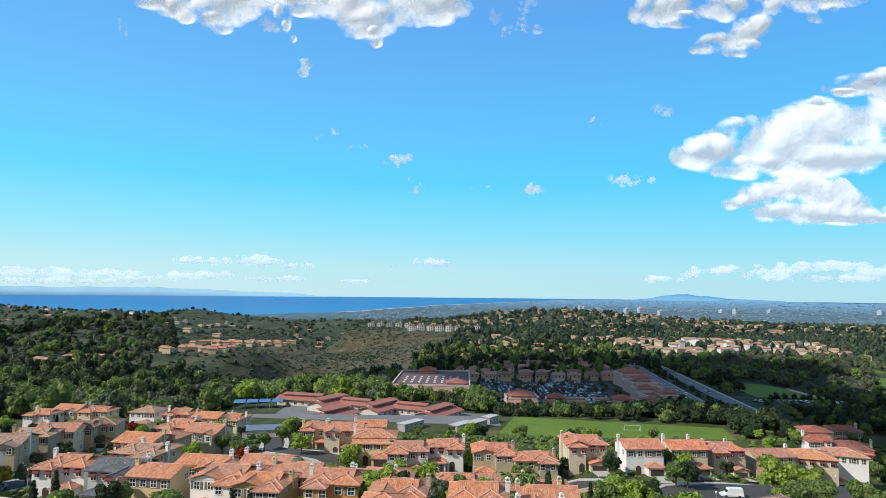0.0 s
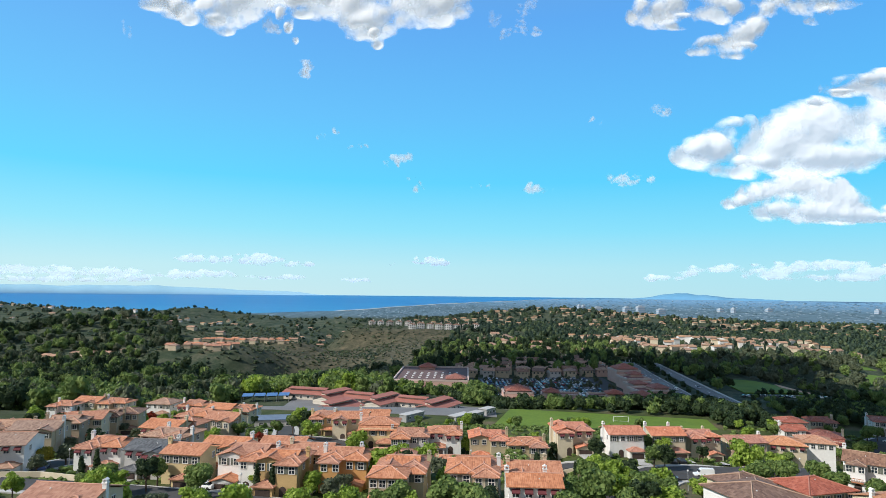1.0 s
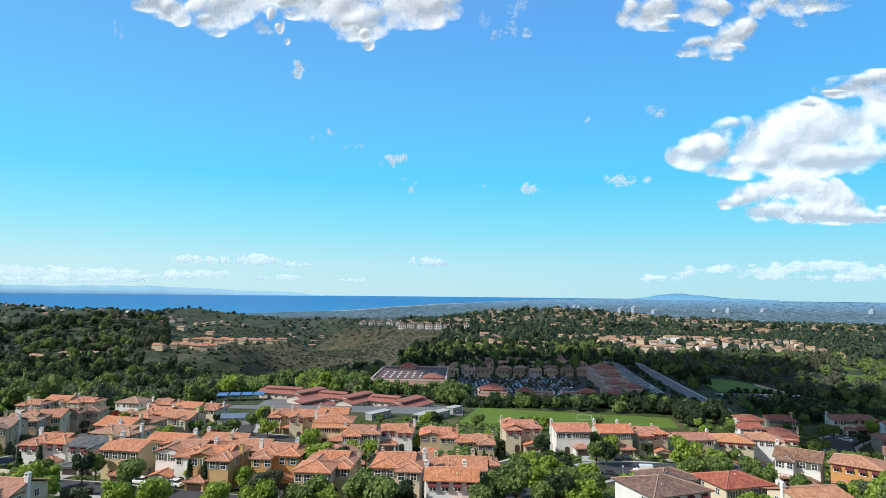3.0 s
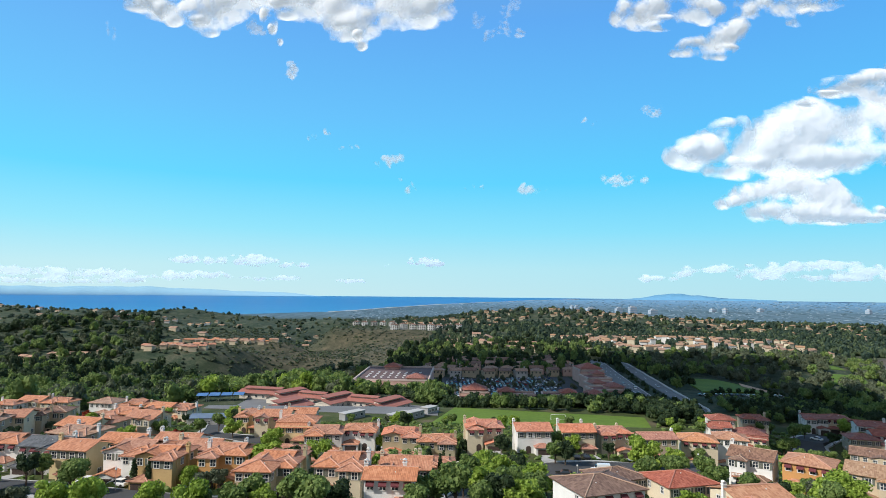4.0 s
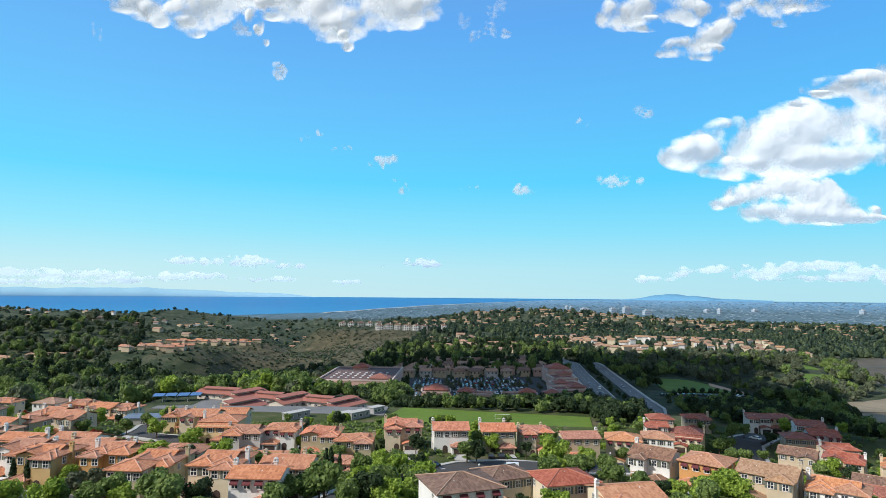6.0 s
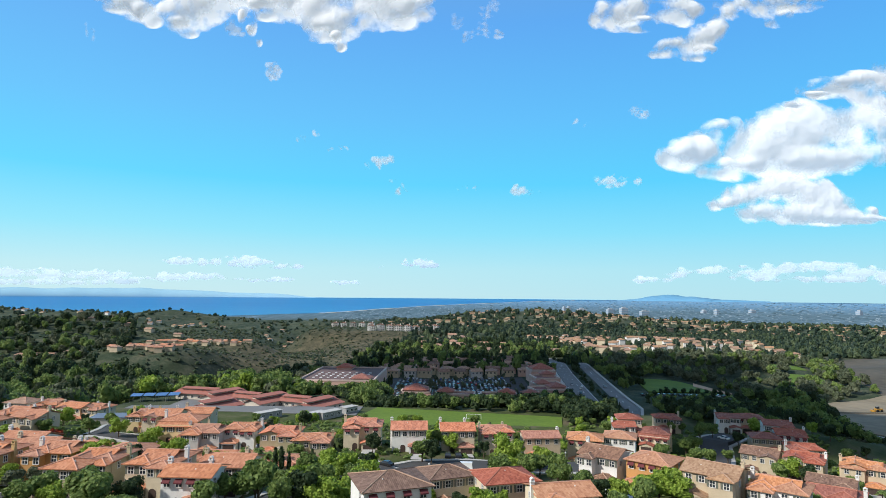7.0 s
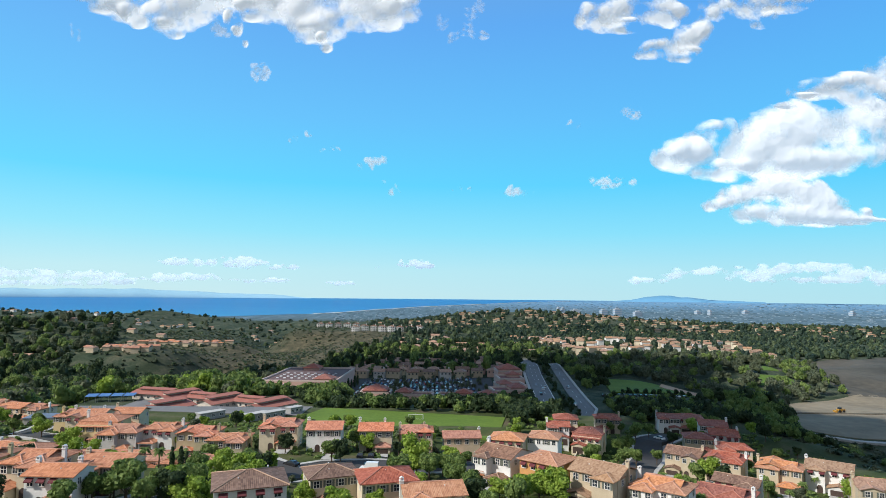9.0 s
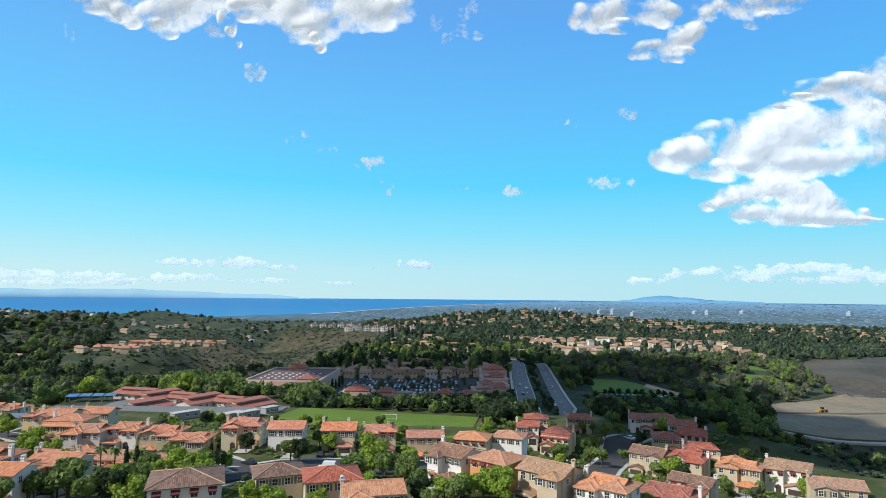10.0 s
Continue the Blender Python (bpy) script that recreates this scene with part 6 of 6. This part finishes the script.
grove("green", [(-87.5, 125.9, 1), (-90.1, 213.3, 1), (-53.9, 106.8, 1), (-48.5, 106.8, 1), (-103.4, 197.5, 1), (-93.3, 205.2, 1), (-9.6, 116.2, 1.2), (-12.9, 117, 1), (-16.8, 108, 1), (-7.6, 127.1, 1), (-4.7, 113.6, 1), (19.7, 171.4, 1), (47.4, 160.7, 1), (71, 198.3, 1), (104, 219.9, 0.9), (118.5, 233.1, 1), (128.4, 243.4, 1.2), (135.3, 247.7, 1), (129.4, 222.4, 1), (130.2, 189.5, 1.2), (52.4, 151.6, 0.6), (-33.9, 102.6, 1.35), (39.7, 155, 1.2), (50.9, 160.6, 1), (65, 121.5, 1), (107.8, 228.7, 1), (-11.2, 119.8, 1), (-13.8, 120, 1), (5.6, 139.2, 1), (0.6, 156.9, 1)])
grove("green", [(119.3, 214.5, 1), (122.7, 235.2, 1), (116.6, 219.7, 1), (177.1, 173.4, 1), (180.5, 176, 1), (-15.8, 115.9, 1), (1.3, 120.5, 1.2), (-98.7, 133, 1), (-85.3, 121, 1), (-104.2, 124.4, 1), (-47.8, 145.7, 1.1), (-17.6, 179.9, 1), (-6, 141, 1), (-46.6, 109.8, 1), (24.2, 190.3, 1), (47.4, 156.9, 1), (54.5, 154.6, 1), (53.4, 146.3, 1), (7.5, 128.9, 1), (-162.9, 209.1, 0.8)])
grove("dark", [(-89.9, 159.6, 0.9), (22.3, 170.4, 0.9), (141.6, 239.3, 0.9), (-51, 145.2, 0.9), (6.7, 150.5, 1), (136.5, 185.2, 1.1), (178.4, 266.9, 1), (181.7, 245.5, 1.1), (-0.9, 116.2, 1), (-98.3, 127.4, 1), (-30.4, 109.2, 1)])
grove("grey", [(-58.3, 126.7, 0.9), (-60, 121.9, 0.9), (-111.7, 207.7, 0.9), (48.2, 168.5, 0.8), (-131.9, 155.1, 1.1), (-88, 109.7, 0.9), (-133.4, 192.7, 0.9)])
grove("bright", [(-80, 107, 1.0), (-73, 105.5, 1.0), (-63, 107, 0.9), (-55, 105, 0.95)])
grove("green", [(-38.5, 108, 1.15), (-35, 107, 1.05)])
# palms and cypresses round the shops
grove("palm", [(80, 352, 1.2), (86, 352, 1.2), (92, 354, 1.25), (98, 358, 1.2), (104, 364, 1.2), (74, 350, 1.1), (-148, 366, 1.2), (-140, 370, 1.1), (-132, 372, 1.2), (-124, 374, 1.15)])
grove("cypress", [(-17, 428, 1.5), (-16, 437, 1.5), (-15, 446, 1.5), (-14, 455, 1.5), (-13, 464, 1.5)])

# smaller trees and hedges fill the gardens between
rng = random.Random(21)
for _ in range(5200):
    x, y = rng.uniform(-190, 190), rng.uniform(96, 262)
    if not free(x, y, 0.0) or any((x - a) ** 2 + (y - b) ** 2 < (r + 1.2) ** 2 for a, b, r in PLANTED):
        continue
    if len(PLANTED) < 400:
        plant(rng.choice(("bright", "bright", "green", "green", "dark", "grey")), x, y, rng.uniform(0.42, 0.85))
    else:
        spots["hedge"].append((x, y, rng.uniform(0.7, 1.4), rng.uniform(0.6, 0.9)))

NAMES = {"green": "mixed green broadleaf trees on the slopes", "dark": "dark green evergreen trees", "grey": "grey-green airy trees", "bright": "bright green trees", "gold": "yellowing trees", "hedge": "low green garden shrubs and hedges", "far": "dark haze-tinted trees over the far hills", "fargreen": "green haze-tinted trees over the far hills", "scrub": "grey-green scrub on the dry slopes"}
for kind in ("green", "dark", "grey", "bright", "gold"):
    wood("woodland", NAMES[kind], spots[kind], kind, TREE_SHAPES)
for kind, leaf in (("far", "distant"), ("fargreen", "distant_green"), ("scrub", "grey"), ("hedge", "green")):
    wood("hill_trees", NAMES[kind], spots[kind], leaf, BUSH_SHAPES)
for kinds in PROTO.values():
    for ob in kinds:
        if ob.name not in USED:
            for o in (*ob.children_recursive, ob):
                bpy.data.objects.remove(o)

# ---- clouds ----
def cloud_material(name, color, glow, detail, full=1.0):
    m, n, l, b = material(name, 1.0)
    b.inputs["Base Color"].default_value = color
    b.inputs["Specular IOR Level"].default_value = 0.0
    # added glow stands in for sunlight scattered about inside the cloud
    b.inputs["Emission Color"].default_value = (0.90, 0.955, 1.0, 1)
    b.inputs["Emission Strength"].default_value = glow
    g = n.new("ShaderNodeNewGeometry").outputs["Position"]
    tr = n.new("ShaderNodeBsdfTranslucent")
    tr.inputs[0].default_value = color
    mx = n.new("ShaderNodeMixShader")
    mx.inputs[0].default_value = 0.4
    l.new(b.outputs[0], mx.inputs[1])
    l.new(tr.outputs[0], mx.inputs[2])
    # vapour thins out towards the ragged edge
    thick = n.new("ShaderNodeAttribute")
    thick.attribute_name = "vapour"
    fine = calc(n, l, "MULTIPLY", calc(n, l, "SUBTRACT", noise_of(n, l, g, detail, 4, 0.55), 0.5), 0.4)
    f = ramp_between(n, l, calc(n, l, "ADD", thick.outputs["Fac"], fine), ((0.0, (0, 0, 0)), (0.3, (0.35, 0.35, 0.35)), (0.75, (1, 1, 1))))
    clear = n.new("ShaderNodeBsdfTransparent")
    ms = n.new("ShaderNodeMixShader")
    l.new(calc(n, l, "MULTIPLY", f, full), ms.inputs[0])
    l.new(clear.outputs[0], ms.inputs[1])
    l.new(mx.outputs[0], ms.inputs[2])
    l.new(ms.outputs[0], n["Material Output"].inputs[0])
    return m


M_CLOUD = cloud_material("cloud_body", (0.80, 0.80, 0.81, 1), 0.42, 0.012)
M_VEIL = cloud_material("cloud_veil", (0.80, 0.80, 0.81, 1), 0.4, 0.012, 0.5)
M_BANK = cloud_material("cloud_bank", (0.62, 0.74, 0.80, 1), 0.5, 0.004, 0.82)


def billows(q, x, z, size, octaves=5):
    """Rolling noise about zero over a plane, with rounded crests."""
    out, amp = np.zeros_like(x), 1.0
    for k in range(octaves):
        tab = q.uniform(-1, 1, (64, 64))
        u, v = x / size + q.uniform(0, 60), z / size + q.uniform(0, 60)
        i, j = np.floor(u).astype(int), np.floor(v).astype(int)
        fu, fv = u - i, v - j
        fu, fv = fu * fu * (3 - 2 * fu), fv * fv * (3 - 2 * fv)
        a = tab[i % 64, j % 64] * (1 - fu) + tab[(i + 1) % 64, j % 64] * fu
        b = tab[i % 64, (j + 1) % 64] * (1 - fu) + tab[(i + 1) % 64, (j + 1) % 64] * fu
        out += amp * (a * (1 - fv) + b * fv)
        amp *= 0.6
        size *= 0.5
    return out


def cloud(x, y, z, lumps, label="white cumulus cloud with a flat grey base", wispy=False):
    """A swelling body of vapour, thin at its ragged rim; lumps: offset across, offset up, half width, half height."""
    q = np.random.RandomState(int(abs(x) + y + z))
    if wispy is True:
        lumps = [(d, e, 1.6 * r, 1.5 * h) for d, e, r, h in lumps]
    rim = 1.5
    x0, x1 = min(d - r * rim for d, e, r, h in lumps), max(d + r * rim for d, e, r, h in lumps)
    z0, z1 = min(e - h * rim for d, e, r, h in lumps), max(e + h * rim for d, e, r, h in lumps)
    cell = max((x1 - x0) / 260, (z1 - z0) / 150)
    gx, gz = np.meshgrid(np.arange(x0, x1, cell), np.arange(z0, z1, cell))
    mean = sum(h for d, e, r, h in lumps) / len(lumps)
    flat = 1.0 if wispy != "bank" else 0.6
    wob = billows(q, gx, gz / flat, mean * (1.1 if wispy is True else 2.2), 4 if wispy else 6)
    lobe = np.full_like(gx, 0.0)
    for d, e, r, h in lumps:
        lobe += np.exp(2.2 * (1 - ((gx - d) / r) ** 2 - ((gz - e) / h) ** 2))
    dens = np.log(lobe + 1e-9) / 2.2 * 0.75 + wob * (0.52 if not wispy else 0.95)
    dens = np.clip(dens - (-0.08 if not wispy else 0.62 if wispy is True else -0.12), -0.2, 1.2)
    puff = np.abs(billows(q, gx, gz / flat, mean * 2.6, 4))
    round_ = np.clip(np.log(lobe + 1e-9) / 2.2 + 1.2, 0, None)
    body = (1.5, 0.10) if not wispy else (0.5, 0.1)
    deep = mean * (body[0] * np.sqrt(round_) + body[1] * (0.9 - puff) * np.clip(round_, 0, 1))
    ny, nx = gx.shape
    keep = dens > -0.19
    front = np.stack((gx, -deep, gz), -1).reshape(-1, 3)
    back = np.stack((gx, deep * 0.6, gz), -1).reshape(-1, 3)
    idx = np.arange(ny * nx).reshape(ny, nx)
    ok = (keep[:-1, :-1] & keep[1:, :-1] & keep[:-1, 1:] & keep[1:, 1:]).reshape(-1)
    quad = np.stack((idx[:-1, :-1], idx[:-1, 1:], idx[1:, 1:], idx[1:, :-1]), -1).reshape(-1, 4)[ok]
    m = bpy.data.meshes.new("cloud")
    m.from_pydata(np.concatenate((front, back)), [], np.concatenate((quad, quad[:, ::-1] + ny * nx)).tolist())
    at = m.attributes.new("vapour", "FLOAT", "POINT")
    at.data.foreach_set("value", np.concatenate((dens.reshape(-1), dens.reshape(-1))).astype(np.float32))
    bm = bmesh.new()
    bm.from_mesh(m)
    bmesh.ops.delete(bm, geom=[v for v in bm.verts if not v.link_faces], context="VERTS")
    bm.to_mesh(m)
    bm.free()
    m.polygons.foreach_set("use_smooth", [True] * len(m.polygons))
    m.materials.append(M_BANK if wispy == "bank" else M_VEIL if wispy else M_CLOUD)
    return thing("backdrop_cloud", pose(x, y, z), label, "cloud", kind="structure", mesh=m)


def cloud_above(x, y, z, lumps, label):
    """A broad heap of billows high overhead."""
    q = np.random.RandomState(int(abs(x) + y + z))
    vs, fs, k = [], [], 0
    for dx, dz, rx, rz in lumps:
        ry = (rx + rz) / 2
        for i in range(30):
            d = q.normal(size=3)
            d /= np.linalg.norm(d)
            d *= q.uniform(0.1, 0.72)
            c = np.array((dx + d[0] * rx, d[1] * ry, dz + max(d[2], -0.35) * rz))
            r = (0.7 * rz + 0.3 * rx) * q.uniform(0.3, 0.5)
            vs.append(ICO_V * (r * (1 + q.uniform(-0.1, 0.1, (len(ICO_V), 1)))) * np.array((1.3, 1.1, 0.9)) + c)
            fs.append(ICO_F + k)
            k += len(ICO_V)
    m = mesh_of("cloud", [(np.concatenate(vs), np.concatenate(fs), 0)], [M_ABOVE])
    return thing("backdrop_cloud", pose(x, y, z), label, "cloud", kind="structure", mesh=m)


M_ABOVE = mottled("cloud_overhead", (0.82, 0.82, 0.83), (0.88, 0.88, 0.88), 0.02, 0.1)

cloud(-285, 1080, 572, [(-299, 23, 37, 14), (-261, 11, 31, 18), (-237, -5, 18, 13), (-189, -9, 27, 23), (-171, -29, 18, 9), (-151, 5, 37, 27), (-109, 19, 44, 25), (-53, -17, 11, 17), (-40, -43, 9, 11), (-25, 9, 23, 12), (14, 15, 35, 23), (62, -11, 29, 27), (91, -30, 35, 15), (130, -17, 35, 21), (116, -52, 13, 10), (172, -6, 31, 18), (195, 13, 48, 25), (237, 2, 27, 21), (279, 16, 21, 18), (109, 23, 84, 33), (-70, 41, 158, 18), (192, 46, 126, 26)])
cloud(-106, 1080, 544, [(-261, 19, 25, 21), (156, 20, 18, 10), (214, 45, 16, 21), (201, 5, 12, 8), (174, -11, 8, 7), (224, -6, 9, 7), (-520, 4, 7, 16), (-187, -75, 7, 15)], "thin wisp of cloud in the blue sky", True)
cloud(503, 1100, 576, [(-182, 13, 21, 19), (-147, 9, 34, 21), (-113, 25, 38, 23), (-103, -9, 27, 8), (-51, 21, 38, 21), (-17, 13, 25, 15), (49, 9, 21, 15), (31, -21, 23, 19), (-5, -39, 36, 23), (-48, -53, 27, 14), (-69, -55, 19, 11), (4, -64, 27, 8), (80, 42, 49, 17), (144, 34, 38, 19), (156, 5, 17, 9), (200, 39, 47, 13), (71, 22, 27, 12)])
cloud(2142, 3800, 1013, [(-630, -46, 80, 72), (-506, -52, 109, 87), (-401, 96, 87, 51), (-306, 89, 51, 73), (-269, -153, 123, 50), (-385, -147, 72, 50), (-171, -42, 131, 131), (-22, 47, 167, 160), (169, 108, 204, 160), (358, 95, 204, 160), (541, 97, 153, 160), (617, 179, 80, 102), (88, -106, 203, 80), (351, -96, 203, 72), (570, -72, 123, 80)])
cloud(2276, 3700, 612, [(-514, 18, 63, 42), (-371, 69, 134, 63), (-186, 121, 148, 77), (-4, 87, 148, 91), (141, 17, 133, 84), (-107, -41, 260, 56), (187, -60, 211, 42), (355, -73, 119, 24), (-297, -29, 119, 56), (357, -26, 49, 31), (440, -79, 56, 14)])
cloud(1481, 2000, 775, [(-226, -50, 57, 13), (-151, -6, 69, 25), (-61, 6, 88, 30), (18, -24, 77, 34), (94, 43, 89, 69), (109, -51, 77, 38), (213, 87, 96, 77)])
cloud(-232, 2400, 588, [(-19, -2, 45, 15), (19, 2, 27, 18)], "thin wisp of cloud in the blue sky", True)
cloud(-176, 2600, 525, [(-17, 7, 24, 19), (17, -7, 29, 17)], "thin wisp of cloud in the blue sky", True)
cloud(1241, 4000, 825, [(-92, 6, 75, 33), (-5, -7, 83, 26), (98, 0, 45, 22)], "thin wisp of cloud in the blue sky", True)
cloud(-387, 1430, 600, [(-1, 7, 10, 16), (1, -7, 8, 10)], "thin wisp of cloud in the blue sky", True)
cloud(729, 2100, 719, [(-12, 8, 23, 17), (12, -8, 17, 15)], "thin wisp of cloud in the blue sky", True)
cloud(-423, 2200, 619, [(-83, 14, 14, 12), (-22, 38, 16, 10), (80, -25, 16, 8), (25, -27, 10, 6)], "thin wisp of cloud in the blue sky", True)
cloud(169, 3500, 684, [(0, 0, 33, 16)], "thin wisp of cloud in the blue sky", True)
cloud(503, 3500, 673, [(0, 0, 59, 26)], "thin wisp of cloud in the blue sky", True)
cloud(734, 3000, 929, [(-28, 8, 22, 16), (28, -8, 16, 14)], "thin wisp of cloud in the blue sky", True)
cloud(-1700, 4760, 247, [(-335, 56, 125, 26), (-155, 49, 116, 26), (112, 60, 143, 36), (271, 39, 134, 30), (474, 18, 125, 23), (-465, -74, 179, 30), (-197, -63, 134, 26), (297, -86, 224, 20)], "low bank of pale distant cloud", "bank")
cloud(-2988, 4760, 177, [(-299, 17, 269, 36), (14, -2, 269, 33), (328, 12, 225, 30), (-436, 42, 179, 26), (509, -21, 179, 23), (-116, -49, 538, 23)], "low bank of pale distant cloud", "bank")
cloud(-230, 4760, 293, [(60, 16, 107, 30), (149, 0, 71, 24), (-209, -16, 44, 16)], "low bank of pale distant cloud", "bank")
cloud(2703, 4760, 244, [(-1010, -61, 134, 26), (-739, -5, 170, 36), (-424, 15, 179, 40), (-154, 0, 179, 44), (116, 55, 202, 44), (386, 58, 202, 44), (654, 6, 224, 47), (922, -26, 179, 40), (248, -41, 538, 26)], "low bank of pale distant cloud", "bank")
cloud(-729, 4760, 143, [(0, 0, 89, 17)], "low bank of pale distant cloud", "bank")
# clouds overhead that shade the shops, the road, the park and the lower street
SHADERS = "broad cumulus cloud with a flat grey base"
cloud_above(-478, 185, 560, [(0, 0, 130, 40), (-100, 10, 90, 35), (70, 0, 100, 40), (20, 25, 130, 50), (-60, -5, 110, 35)], SHADERS)
cloud_above(-464, 294, 565, [(0, 0, 130, 40), (-110, 10, 90, 35), (60, 0, 100, 40), (20, 25, 130, 50), (-60, -5, 110, 35)], SHADERS)
cloud_above(-462, 86, 555, [(0, 0, 80, 40), (-90, 5, 60, 30), (60, 0, 80, 40), (100, 10, 70, 40), (10, 25, 90, 45)], SHADERS)
cloud_above(-611, 260, 565, [(0, 0, 110, 40), (-80, 10, 80, 35), (60, 0, 90, 40), (20, 25, 110, 50), (-40, -5, 100, 35)], SHADERS)
cloud_above(-442, -9, 555, [(0, 0, 50, 30), (50, 0, 60, 30), (90, 5, 50, 28)], SHADERS)

# ---- far islands and headland, the haze of distance painted into their blue ----
M_HEADLAND_HAZE = mottled("haze_blue_headland", (0.10, 0.28, 0.46), (0.14, 0.33, 0.50), 0.004, 0.02)
M_ISLAND_HAZE = mottled("haze_blue_island", (0.27, 0.50, 0.66), (0.32, 0.55, 0.69), 0.003, 0.02)


def skyline(name, a0, a1, r, tops, mat, label):
    """A ridge along the horizon between two bearings; tops: (share of the way, metres above the sea)."""
    s = Shape()
    n = 90
    for i in range(n + 1):
        u = i / n
        a = radians(a0 + (a1 - a0) * u)
        x, y = r * math.sin(a), r * math.cos(a)
        h = along(u, tops) * (1 + 0.12 * noise.noise(Vector((u * 16, r, 0)))) + 1.0 * noise.noise(Vector((u * 50, 2, 0)))
        for rr, z in ((r - 25, 14), (r, 21 + max(0.2, h)), (r + 25, 14)):
            s.v.append((x * rr / r, y * rr / r, z))
    for i in range(n):
        for k in (0, 1):
            s.f.append((3 * i + k, 3 * i + 3 + k, 3 * i + 4 + k, 3 * i + 1 + k))
    return tagged(new(name, s.mesh(name, mat, smooth=True)), label, "backdrop", kind="structure")


skyline("backdrop_island", -39, -11.5, 4780, ((0, 44), (0.08, 58), (0.2, 54), (0.42, 62), (0.6, 50), (0.75, 34), (0.88, 28), (1, 0)), M_ISLAND_HAZE, "long island on the horizon, painted pale blue with haze")
skyline("backdrop_headland", 16.5, 29, 4800, ((0, 0), (0.12, 10), (0.28, 40), (0.36, 46), (0.5, 34), (0.7, 14), (1, 4)), M_HEADLAND_HAZE, "headland with a rounded top on the horizon, painted haze blue")
